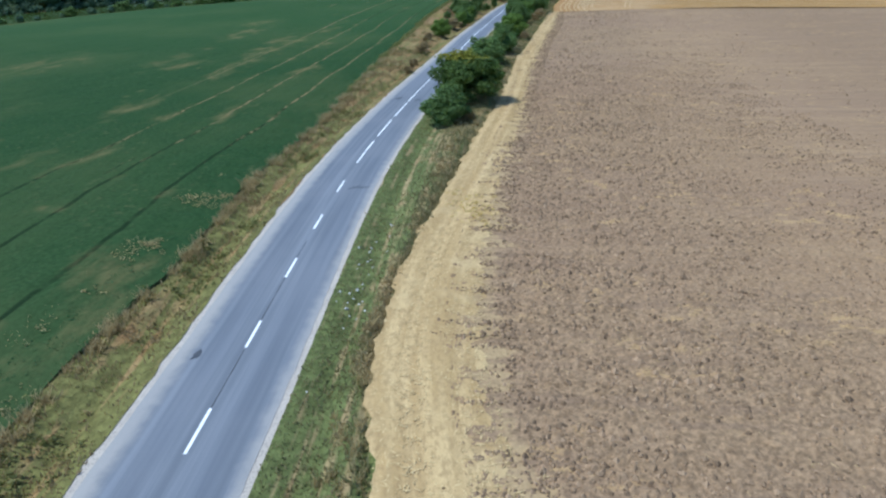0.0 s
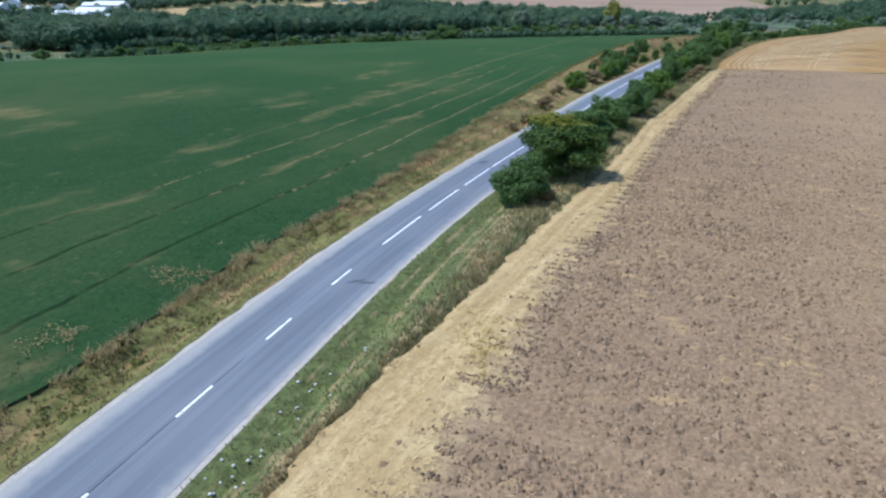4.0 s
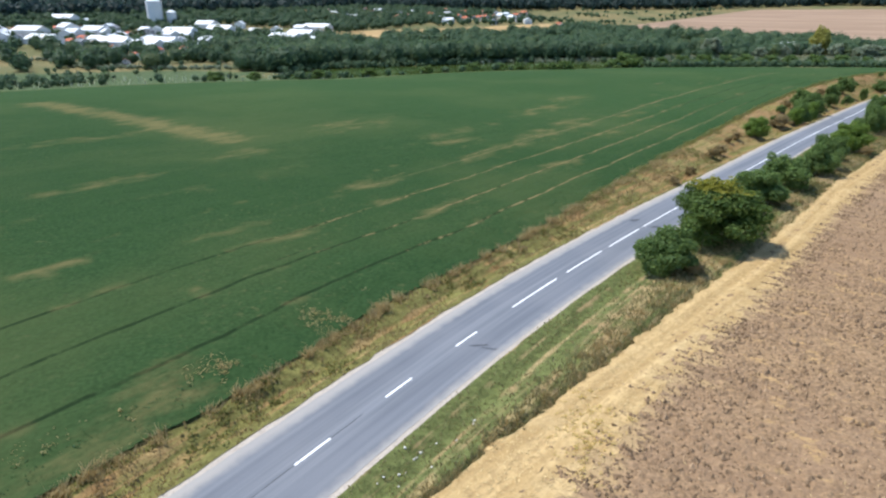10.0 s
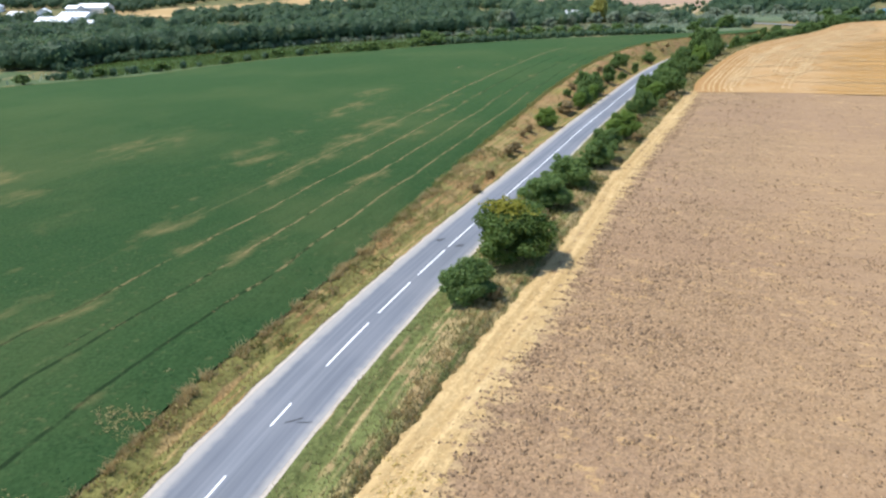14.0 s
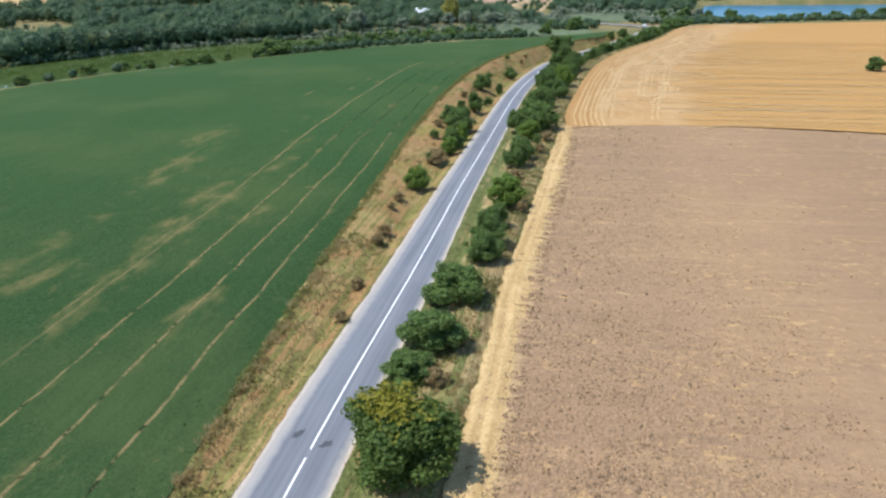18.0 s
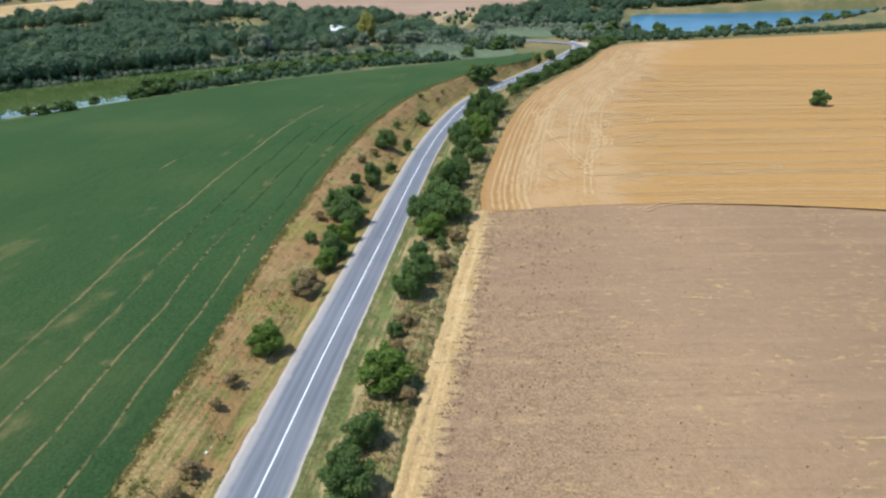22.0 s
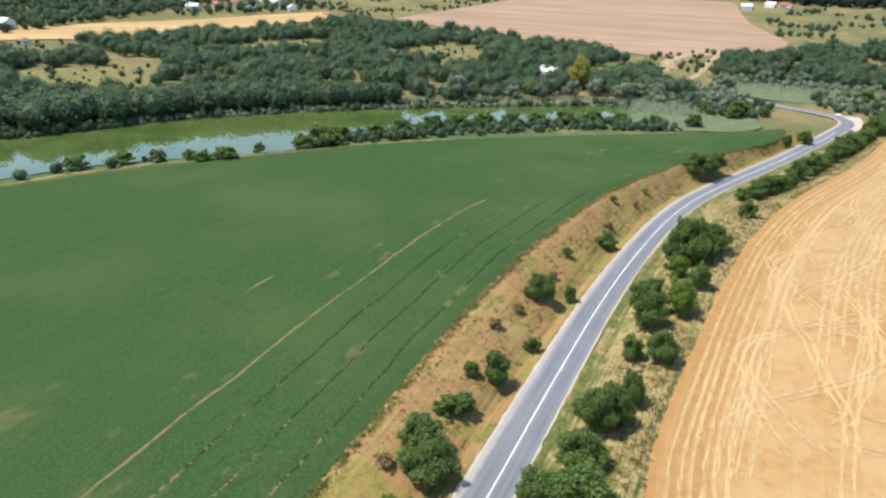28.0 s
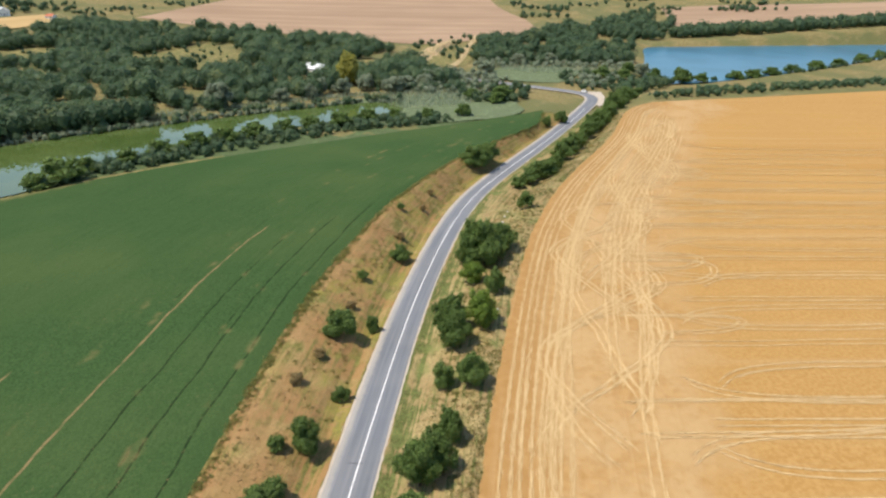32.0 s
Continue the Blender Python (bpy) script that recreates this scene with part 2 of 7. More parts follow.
def straw_material():
    n = Nodes("straw_track")
    edge, along = n.attr("edge"), n.attr("along")
    lines = n.noise(1.0, 4, n.combine(n.math("MULTIPLY", edge, 1.1), n.math("MULTIPLY", along, 0.05)))
    colour = n.mix(n.step(lines, 0.32, 0.7), (0.367, 0.249, 0.109), (0.530, 0.382, 0.185))
    tufts = n.noise(1.0, 6, n.combine(n.math("MULTIPLY", edge, 2.6), n.math("MULTIPLY", along, 1.3)), 0.75)
    colour = n.mix(n.math("MULTIPLY", n.step(tufts, 0.46, 0.60), 0.62), colour, (0.275, 0.187, 0.088))
    colour = n.mix(n.math("MULTIPLY", n.step(n.noise(1.7, 5), 0.45, 0.7), 0.30), colour, (0.316, 0.219, 0.106))
    colour = n.mix(n.math("MULTIPLY", n.step(n.noise(0.25, 4), 0.5, 0.7), 0.45), colour, (0.561, 0.424, 0.222))
    # the straw thins out towards the soil, and bare earth shows through in cross streaks
    ribs = n.noise(1.0, 5, n.combine(n.math("MULTIPLY", along, 0.62), n.math("MULTIPLY", edge, 0.10)), 0.6)
    bare = n.math("ADD", ribs, n.math("ADD", n.math("MULTIPLY", n.step(edge, 2.5, 9.0), 0.26), n.math("MULTIPLY", n.math("SUBTRACT", n.noise(0.9, 5, rough=0.65), 0.5), 0.5)))
    colour = n.mix(n.math("MULTIPLY", n.step(bare, 0.66, 0.86), 0.75), colour, n.mix(n.noise(3.0, 4), (0.204, 0.140, 0.081), (0.337, 0.232, 0.132)))
    return n.done(colour, 0.95, n.noise(5, 4), 0.6, 0.08, spec=0.1)


def stubble_material():
    n = Nodes("stubble")
    edge, along = n.attr("edge"), n.attr("along")
    gold = n.mix(n.step(n.noise(1.3, 5), 0.3, 0.7), (0.300, 0.168, 0.055), (0.375, 0.226, 0.084))
    gold = n.mix(n.math("MULTIPLY", n.step(n.noise(0.012, 4), 0.4, 0.7), 0.5), gold, (0.37, 0.215, 0.070))
    wob = n.math("MULTIPLY", n.noise(0.02, 3), 3.0)
    at = n.math("ADD", edge, wob)
    # the beaten headland, pale where the wheels turned, and the drilled rows beyond it
    head = n.step(n.math("ADD", edge, n.math("MULTIPLY", n.noise(0.04, 5), 26.0)), 58.0, 44.0)
    pale = n.mix(n.noise(0.9, 4), (0.350, 0.226, 0.105), (0.430, 0.296, 0.155))
    tan = n.mix(n.step(n.noise(0.5, 5), 0.3, 0.7), (0.300, 0.172, 0.066), (0.375, 0.230, 0.096))
    colour = n.mix(head, gold, tan)
    beaten = n.math("MULTIPLY", n.math("MULTIPLY", n.step(edge, 7.0, 14.0), head), n.step(n.math("ADD", n.noise(0.06, 5), n.math("MULTIPLY", n.noise(0.6, 5), 0.35)), 0.50, 0.78))
    colour = n.mix(n.math("MULTIPLY", beaten, 0.78), colour, pale)
    rim = n.math("MULTIPLY", n.step(edge, 9.5, 6.5), n.step(n.noise(0.3, 4), 0.30, 0.55))
    colour = n.mix(n.math("MULTIPLY", rim, 0.55), colour, (0.285, 0.158, 0.058))
    lane = n.noise(1.0, 3, n.combine(n.math("MULTIPLY", at, 0.55), n.math("MULTIPLY", along, 0.010)))
    colour = n.mix(n.math("MULTIPLY", n.math("MULTIPLY", n.step(lane, 0.50, 0.66), head), 0.40), colour, pale)
    thin = n.noise(1.0, 3, n.combine(n.math("MULTIPLY", at, 1.2), n.math("MULTIPLY", along, 0.02), 3.0))
    colour = n.mix(n.math("MULTIPLY", n.math("MULTIPLY", n.step(thin, 0.54, 0.68), head), 0.35), colour, (0.320, 0.190, 0.076))
    beyond = n.math("SUBTRACT", 1.0, head)
    across = n.noise(0.30, 5, n.turned(-25, (0.015, 1.0, 1.0)))
    colour = n.mix(n.math("MULTIPLY", n.math("MULTIPLY", n.step(across, 0.50, 0.72), beyond), 0.38), colour, pale)
    drills = n.noise(0.11, 4, n.turned(-25, (0.03, 1.0, 1.0)))
    colour = n.mix(n.math("MULTIPLY", n.math("MULTIPLY", n.step(drills, 0.52, 0.66), beyond), 0.35), colour, (0.31, 0.165, 0.046))
    return n.done(colour, 0.95, n.noise(3, 4), 0.5, 0.1, spec=0.1)


def bank_material(name, dry, brown, green, amount, later=0.0, outer=0.0, rust=0.0):
    """Rough grass: dry stalks, bare reddish earth and green, in patches."""
    n = Nodes(name)
    edge, along = n.attr("edge"), n.attr("along")
    lines = n.noise(1.0, 4, n.combine(n.math("MULTIPLY", edge, 1.3), n.math("MULTIPLY", along, 0.045)))
    colour = n.mix(n.step(n.noise(2.4, 5), 0.3, 0.7), tuple(v * 0.62 for v in dry), dry)
    colour = n.mix(n.math("MULTIPLY", n.step(n.noise(0.11, 6), 0.42, 0.58), 0.8), colour, brown)
    split = n.tree.nodes.new("ShaderNodeSeparateXYZ")
    n.put(split.inputs[0], n.pos)
    less = n.math("MULTIPLY", n.step(split.outputs[1], 45.0, 130.0), later)
    grassy = n.math("SUBTRACT", n.math("ADD", lines, n.math("MULTIPLY", n.noise(0.3, 4), 0.6)), less)
    grassy = n.math("SUBTRACT", grassy, n.math("MULTIPLY", n.step(edge, 1.8, 4.5), outer))
    olive = tuple(v * 1.4 for v in green)
    green = n.mix(n.step(n.noise(1.6, 5), 0.35, 0.68), tuple(v * 0.7 for v in green), tuple(v * 1.2 for v in green))
    colour = n.mix(n.step(grassy, 0.90 - amount, 1.05 - amount), colour, green)
    colour = n.mix(n.math("MULTIPLY", n.step(n.noise(0.17, 5), 0.54, 0.66), 0.55), colour, olive)
    colour = n.mix(n.math("MULTIPLY", n.step(n.noise(0.9, 5), 0.60, 0.78), 0.45), colour, (0.115, 0.100, 0.048))
    if rust:
        # further on the bank is bare and rusty towards its top, with yellow-green drifts of weeds
        on = n.step(split.outputs[1], 120.0, 170.0)
        bare = n.step(n.math("ADD", n.noise(0.10, 5, rough=0.6), n.math("MULTIPLY", n.step(edge, 3.0, 13.0), 0.12)), 0.48, 0.70)
        colour = n.mix(n.math("MULTIPLY", n.math("MULTIPLY", bare, on), rust), colour, n.mix(n.noise(0.8, 5), (0.195, 0.108, 0.050), (0.345, 0.208, 0.100)))
        drift = n.math("MULTIPLY", n.step(n.noise(0.075, 4), 0.50, 0.62), n.step(n.noise(0.9, 5), 0.35, 0.6))
        colour = n.mix(n.math("MULTIPLY", n.math("MULTIPLY", drift, on), 0.75), colour, (0.215, 0.190, 0.050))
    return n.done(colour, 0.95, n.noise(3.5, 5), 0.7, 0.2, spec=0.1)


def meadow_material():
    n = Nodes("dry_meadow")
    colour = n.mix(n.step(n.noise(0.6, 5), 0.3, 0.7), (0.12, 0.105, 0.045), (0.235, 0.19, 0.088))
    colour = n.mix(n.step(n.noise(0.022, 6), 0.42, 0.56), colour, (0.120, 0.122, 0.052))
    colour = n.mix(n.math("MULTIPLY", n.step(n.noise(0.09, 5), 0.55, 0.7), 0.6), colour, (0.27, 0.205, 0.11))
    return n.done(colour, 0.95, n.noise(1.2, 5), 0.8, 0.3, spec=0.1)


def far_field_material(name, a, b, degrees):
    n = Nodes(name)
    colour = n.mix(n.step(n.noise(0.05, 5, n.turned(degrees, (0.1, 1, 1))), 0.35, 0.7), a, b)
    colour = n.mix(n.math("MULTIPLY", n.step(n.noise(0.011, 5), 0.4, 0.7), 0.4), colour, tuple(v * 0.85 for v in a))
    return n.done(colour, 0.95, n.noise(0.7, 4), 0.4, 0.2, spec=0.1)


def water_material(name, colour, rough, wave, strength):
    n = Nodes(name)
    base = n.mix(n.step(n.noise(0.03, 4), 0.4, 0.65), colour, tuple(v * 0.8 for v in colour))
    ripple = n.noise(wave, 3, n.turned(40, (1, 0.35, 1)))
    return n.done(base, rough, ripple, strength, 0.05, spec=0.5, IOR=1.33)


def bits_material(name, a, b):
    """Loose bits, each with a shade of its own."""
    n = Nodes(name)
    return n.done(n.mix(n.chance(True), a, b), 0.95, n.noise(9, 3), 0.4, 0.03, spec=0.1)


def pond_material():
    """Still water, green with algae, that mirrors the wood and the sky."""
    n = Nodes("pond_water")
    algae = n.mix(n.step(n.noise(0.05, 5), 0.35, 0.65), (0.044, 0.076, 0.019), (0.070, 0.104, 0.030))
    return n.done(algae, 0.02, n.noise(0.25, 2), 0.0025, 0.05, spec=0.9, IOR=1.33)


def leaf_material(name, a, b, tint=None, share=0.2, lumps=0.35, top=False):
    n = Nodes(name)
    pick = n.chance(True)
    colour = n.mix(pick, a, b)
    if tint:
        lump = n.math("ADD", n.math("MULTIPLY", pick, 0.2), n.noise(lumps, 2))
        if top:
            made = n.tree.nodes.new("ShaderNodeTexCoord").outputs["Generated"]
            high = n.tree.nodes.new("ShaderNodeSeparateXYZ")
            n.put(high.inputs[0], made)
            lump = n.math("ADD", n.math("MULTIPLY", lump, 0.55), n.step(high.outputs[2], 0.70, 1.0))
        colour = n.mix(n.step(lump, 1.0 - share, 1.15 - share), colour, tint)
    other = n.chance()
    colour = n.mix(n.math("MULTIPLY", other, 0.3), colour, tuple(v * 0.65 for v in a))
    mat = n.done(colour, 0.6, spec=0.2)
    # light that comes through the thin leaves
    thin = n.tree.nodes.new("ShaderNodeBsdfTranslucent")
    n.put(thin.inputs[0], n.mix(0.5, colour, tuple(min(1.0, v * 1.6) for v in b)))
    both = n.tree.nodes.new("ShaderNodeMixShader")
    both.inputs[0].default_value = 0.42
    n.tree.links.new(n.bsdf.outputs[0], both.inputs[1])
    n.tree.links.new(thin.outputs[0], both.inputs[2])
    n.tree.links.new(both.outputs[0], n.tree.nodes["Material Output"].inputs[0])
    return mat


def plain_material(name, a, b, scale=1.5, rough=0.85, **more):
    n = Nodes(name)
    return n.done(n.mix(n.noise(scale, 4), a, b), rough, n.noise(scale * 6, 3), 0.2, 0.02, **more)


# tramlines of the crop: metres from its edge, half-width, how unbroken, bare or painted shadow-dark
TRAMLINES = [(5.0, 0.30, 0.36, False), (11.9, 0.29, 0.36, False), (13.5, 0.20, 0.06, False), (19.3, 0.27, 0.30, False), (27.7, 0.36, 0.34, True), (29.3, 0.25, 0.08, False), (34.5, 0.3, 0.05, False), (46.0, 0.4, 0.02, True)]

ASPHALT, SHOULDER, PAINT, TAR = asphalt_material(), shoulder_material(), paint_material(), tar_material()
CROP, SOIL, STRAW, STUBBLE = crop_material(), soil_material(), straw_material(), stubble_material()
BANK_DRY = bank_material("bank_dry_grass", (0.335, 0.240, 0.104), (0.262, 0.150, 0.064), (0.150, 0.142, 0.046), 0.27, 0.11, rust=0.7)
BANK_GREEN = bank_material("verge_green_grass", (0.365, 0.285, 0.138), (0.27, 0.190, 0.095), (0.112, 0.130, 0.044), 0.31, 0.06, 0.14)
MEADOW = meadow_material()
DRY_GRASS = bank_material("dry_yellow_grass", (0.315, 0.245, 0.110), (0.255, 0.195, 0.090), (0.125, 0.130, 0.050), 0.22)
MARSH = bank_material("marsh_grass", (0.120, 0.140, 0.068), (0.150, 0.145, 0.075), (0.075, 0.108, 0.048), 0.36)
REED_TOPS = bank_material("reed_tops", (0.170, 0.205, 0.130), (0.140, 0.165, 0.090), (0.110, 0.145, 0.080), 0.30)
BROWN_FIELD = far_field_material("far_brown_field", (0.262, 0.180, 0.121), (0.330, 0.233, 0.160), -20)
GOLD_FIELD = far_field_material("far_gold_field", (0.36, 0.25, 0.115), (0.45, 0.32, 0.16), 25)
SAND = bank_material("bare_sand", (0.52, 0.405, 0.250), (0.36, 0.255, 0.140), (0.190, 0.170, 0.080), 0.12)
POND_WATER = pond_material()
# the lake's base colour carries the blue of the reflected sky
LAKE_WATER = water_material("lake_water", (0.030, 0.135, 0.215), 0.28, 0.15, 0.25)
BARK = plain_material("bark", (0.07, 0.05, 0.035), (0.14, 0.105, 0.075), 3)
LEAF = leaf_material("leaves_green", (0.056, 0.108, 0.036), (0.185, 0.265, 0.074))
LEAF_LIGHT = leaf_material("leaves_light_green", (0.085, 0.150, 0.030), (0.205, 0.290, 0.058))
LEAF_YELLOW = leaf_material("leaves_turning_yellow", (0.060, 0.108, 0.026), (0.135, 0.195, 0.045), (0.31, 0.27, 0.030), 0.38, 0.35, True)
LEAF_GREY = leaf_material("leaves_silver_green", (0.160, 0.205, 0.135), (0.290, 0.330, 0.230))
LEAF_GOLD = leaf_material("leaves_gold", (0.25, 0.25, 0.060), (0.40, 0.38, 0.10))
LEAF_FAR = leaf_material("leaves_wood", (0.055, 0.103, 0.057), (0.100, 0.155, 0.076), (0.168, 0.205, 0.084), 0.30, 0.055)
# the blue of the distant haze is mixed into the ridge leaf colours
LEAF_RIDGE_HAZY = leaf_material("leaves_ridge_wood_hazy", (0.026, 0.050, 0.046), (0.046, 0.078, 0.066))
WEED_DRY = leaf_material("weeds_dry", (0.17, 0.13, 0.06), (0.36, 0.27, 0.13))
WEED_OLIVE = leaf_material("weeds_olive", (0.260, 0.200, 0.090), (0.480, 0.370, 0.180))
WEED_GREEN = leaf_material("weeds_yellow_green", (0.105, 0.120, 0.036), (0.230, 0.220, 0.070))
WEED_RED = leaf_material("weeds_rusty", (0.260, 0.165, 0.080), (0.440, 0.298, 0.155))
WEED_BROWN = leaf_material("weeds_brown", (0.21, 0.165, 0.078), (0.38, 0.29, 0.140))
WEED_YELLOW = leaf_material("weeds_yellow", (0.40, 0.31, 0.085), (0.56, 0.45, 0.16))
GRASS_MIX = leaf_material("grass_blades", (0.11, 0.135, 0.045), (0.36, 0.29, 0.145))
CROP_LEAF = leaf_material("crop_leaves", (0.016, 0.066, 0.021), (0.032, 0.105, 0.032))
CLOD = bits_material("soil_clods", (0.140, 0.095, 0.058), (0.360, 0.248, 0.150))
STRAW_BITS = bits_material("loose_straw", (0.34, 0.240, 0.110), (0.60, 0.455, 0.228))
SWATH = bits_material("straw_swath", (0.39, 0.255, 0.115), (0.54, 0.395, 0.215))
STONE = plain_material("pale_stone", (0.45, 0.43, 0.39), (0.62, 0.60, 0.56), 6)
REED = leaf_material("reeds", (0.230, 0.270, 0.165), (0.360, 0.390, 0.260))


# ---- plan: lines on the ground in metres ----
ROAD_SOUTH = [(-95, -260), (-62, -120), (-44, -50), (-37, -20), (-31.7, -1.8), (-25.5, 10.9), (-19.4, 23.7), (-13.3, 36.5), (-7, 49.1), (-0.2, 61.4), (7, 73.4), (14.4, 85.2), (22, 97), (29.8, 108.5), (37.4, 120.2), (45, 132), (52.4, 144), (60.1, 155.9), (67.9, 167.8), (75.6, 179.8), (83.6, 192.1), (91.6, 204.7), (99.6, 217.4), (108, 230.2), (116.4, 243.2), (125.2, 256.1), (134.4, 269.1)]
ROAD_NORTH = [(144, 281.8), (154, 294.7), (164.4, 307.3), (175.5, 319.5), (187.5, 330.8), (200.5, 341.5), (213.9, 351.8), (227.4, 362), (240.8, 372.1), (254, 382.1), (267, 392.2), (279.7, 402.3), (292.2, 412.2), (304.7, 422.3), (316.9, 432.6), (328.6, 442.1), (337.7, 450.3), (343.8, 458.1), (346, 465.8), (344.3, 474.7), (337.7, 486.8), (323.3, 509), (307.8, 536.7), (294.5, 561), (283.4, 592), (279, 630.8)]
ROAD = ROAD_SOUTH + ROAD_NORTH
CROP_EDGE = [(-121.7, -244.2), (-73.8, -108.0), (-46.0, -25.0), (-37.1, 5.7), (-31.1, 22.6), (-22.7, 38.0), (-15.3, 54.4), (-4.8, 72.3), (5.1, 91.3), (13.5, 107.2), (26.8, 132.5), (41.1, 158.8), (58.0, 190.8), (69.0, 209.7), (84.9, 236.7), (107.9, 271.6), (123.8, 291.5), (148.1, 319.1), (177.6, 345.2), (207.3, 367.8), (257.1, 398.1), (280.2, 422.6)]
CROP_FAR = [(-617.1, -140.8), (-464.1, 23.1), (-331.2, 153.8), (-200.6, 251.4), (-151.8, 281.8), (-92.1, 310), (-54.1, 344.7), (-21.6, 365.4), (41.4, 389.2), (71.8, 400.1), (109.7, 408.8), (157.5, 415.3), (211.8, 420.7), (284.1, 429.4)]
TRACK_IN = [(-70, -200), (-36, -70), (-22, -12), (-15, 12), (-12, 20), (-6.5, 30), (2, 42.5), (11, 55.5), (18, 65.5), (26.5, 77.5), (37, 93.5), (46, 108), (56, 121.5), (72, 144), (103, 188)]
TRACK_OUT = [(-55, -200), (-26, -70), (-14, -12), (-9, 8), (-4.5, 20), (2.5, 32.5), (10, 45), (19.5, 59), (28, 72), (38, 88.5), (50, 106), (62, 123.5), (89, 161), (106.5, 187.5)]
SOIL_IN = [(x - 2.2, y + 1.5) for x, y in TRACK_OUT]
STUB_EDGE = [(104.6, 186.6), (112, 200), (127, 220.5), (153, 253.5), (178, 282), (211, 312), (268, 355), (314, 395), (341, 405)]
VERGE_OUT = TRACK_IN[:-1] + [(103.6, 187.0), (106.5, 190.5)] + STUB_EDGE[1:-1]
POND_NEAR = [(-130.5, 322.6), (-113, 328.1), (-93.3, 339), (-58.3, 363.1), (-32.1, 379.5), (5.1, 390.4), (37.9, 401.3), (62, 423.2), (94.8, 444), (118.9, 452.7), (175.8, 462.6), (218.4, 472.4)]
POND_FAR = [(-139.3, 351), (-137.1, 372.9), (-122.9, 394.8), (-82.4, 417.7), (-49.6, 439.6), (-29.9, 453.8), (16.1, 470.3), (60.9, 482.3), (114.5, 491), (171.4, 498.7), (202, 499.8), (226.1, 493.2)]
LAKE_NEAR = [(409.8, 485.6), (433.9, 476.8), (473.3, 472.4), (558.6, 479), (720.5, 499.8), (934.9, 534.8)]
LAKE_FAR = [(503.9, 584), (558.6, 640.9), (595.8, 637.6), (628.6, 628.9), (847.4, 575.3), (1011.5, 545.7)]


def smooth_line(points, step):
    """A smooth line through the points, with a vertex about every step metres."""
    p = np.array(points, float)
    p = np.vstack([2 * p[0] - p[1], p, 2 * p[-1] - p[-2]])
    out = []
    for a, b, c, d in zip(p, p[1:], p[2:], p[3:]):
        k = max(2, int(np.linalg.norm(c - b) / step))
        for t in np.arange(k) / k:
            out.append(0.5 * (2 * b + (c - a) * t + (2 * a - 5 * b + 4 * c - d) * t * t + (3 * b - a - 3 * c + d) * t**3))
    out.append(p[-2])
    return np.array(out)


def lengths(line):
    return np.r_[0, np.cumsum(np.linalg.norm(np.diff(line, axis=0), axis=1))]


def evenly(line, n):
    s = lengths(line)
    at = np.linspace(0, s[-1], n)
    return np.stack([np.interp(at, s, line[:, k]) for k in (0, 1)], 1)


def beside(line, off):
    """The line moved to its right by off metres."""
    d = np.gradient(line, axis=0)
    d /= np.linalg.norm(d, axis=1)[:, None]
    return line + np.stack([d[:, 1], -d[:, 0]], 1) * np.reshape(off, (-1, 1))


def distance_to(points, line):
    """Distance of points (n, 2) to a line, and the way along it."""
    best, along = np.full(len(points), 1e9), np.zeros(len(points))
    s = lengths(line)
    for i, (a, b) in enumerate(zip(line, line[1:])):
        ab = b - a
        t = np.clip(((points - a) @ ab) / (ab @ ab + 1e-9), 0, 1)
        d = np.linalg.norm(points - a - t[:, None] * ab, axis=1)
        hit = d < best
        best[hit], along[hit] = d[hit], (s[i] + t * np.sqrt(ab @ ab))[hit]
    return best, along


def inside(points, ring):
    x, y = points.T
    odd = np.zeros(len(points), bool)
    for (ax, ay), (bx, by) in zip(ring, np.roll(ring, -1, axis=0)):
        if ay != by:
            odd ^= ((ay > y) != (by > y)) & (x < (bx - ax) * (y - ay) / (by - ay) + ax)
    return odd


def ring_of(near, far):
    return np.vstack([smooth_line(near, 8), smooth_line(far, 8)[::-1]])


WATER = -7.6
POND_RING, LAKE_RING = ring_of(POND_NEAR, POND_FAR), ring_of(LAKE_NEAR, LAKE_FAR)


VALLEY = 6.8
# where the plain ends and the land falls to the valley of the two waters
PLAIN_END = np.array(CROP_FAR + [(300, 424), (350, 424), (700, 365), (960, 300), (1700, 160)], float)


def soft_step(t):
    t = np.clip(t, 0, 1)
    return t * t * (3 - 2 * t)


def road_drop(y):
    """The road sinks into a cutting on its way down to the valley."""
    return -VALLEY * soft_step((np.asarray(y, float) - 110) / 290)


def rise(x, y):
    """The lay of the land: a plain, the valley at its end, and the hills round it."""
    x, y = np.asarray(x, float), np.asarray(y, float)
    d, _ = distance_to(np.stack([x.ravel(), y.ravel()], 1), PLAIN_END)
    d = np.where(y > np.interp(x, PLAIN_END[:, 0], PLAIN_END[:, 1]), d.reshape(x.shape), -d.reshape(x.shape))
    reach = 110 - 102 * soft_step((x - 250) / 110)
    r = np.hypot(x - 159.4, y - 265.4) - 575.7
    return 0.0375 * (r + np.sqrt(r * r + 4412)) - VALLEY * soft_step((d + reach) / (reach + 45))


def ground_z(x, y):
    """Height of the bare ground: the lay of the land, and the hollows of the two waters."""
    x, y = np.atleast_1d(np.asarray(x, float)), np.atleast_1d(np.asarray(y, float))
    p = np.stack([x, y], 1)
    z = rise(x, y) - 0.3
    for ring in (POND_RING, LAKE_RING):
        near = (x > ring[:, 0].min() - 20) & (x < ring[:, 0].max() + 20) & (y > ring[:, 1].min() - 20) & (y < ring[:, 1].max() + 20)
        if near.any():
            d, _ = distance_to(p[near], np.vstack([ring, ring[:1]]))
            d = np.where(inside(p[near], ring), -d, d)
            m = soft_step((9 - d) / 11)
            z[near] = z[near] * (1 - m) + (WATER - 0.8) * m
    return z


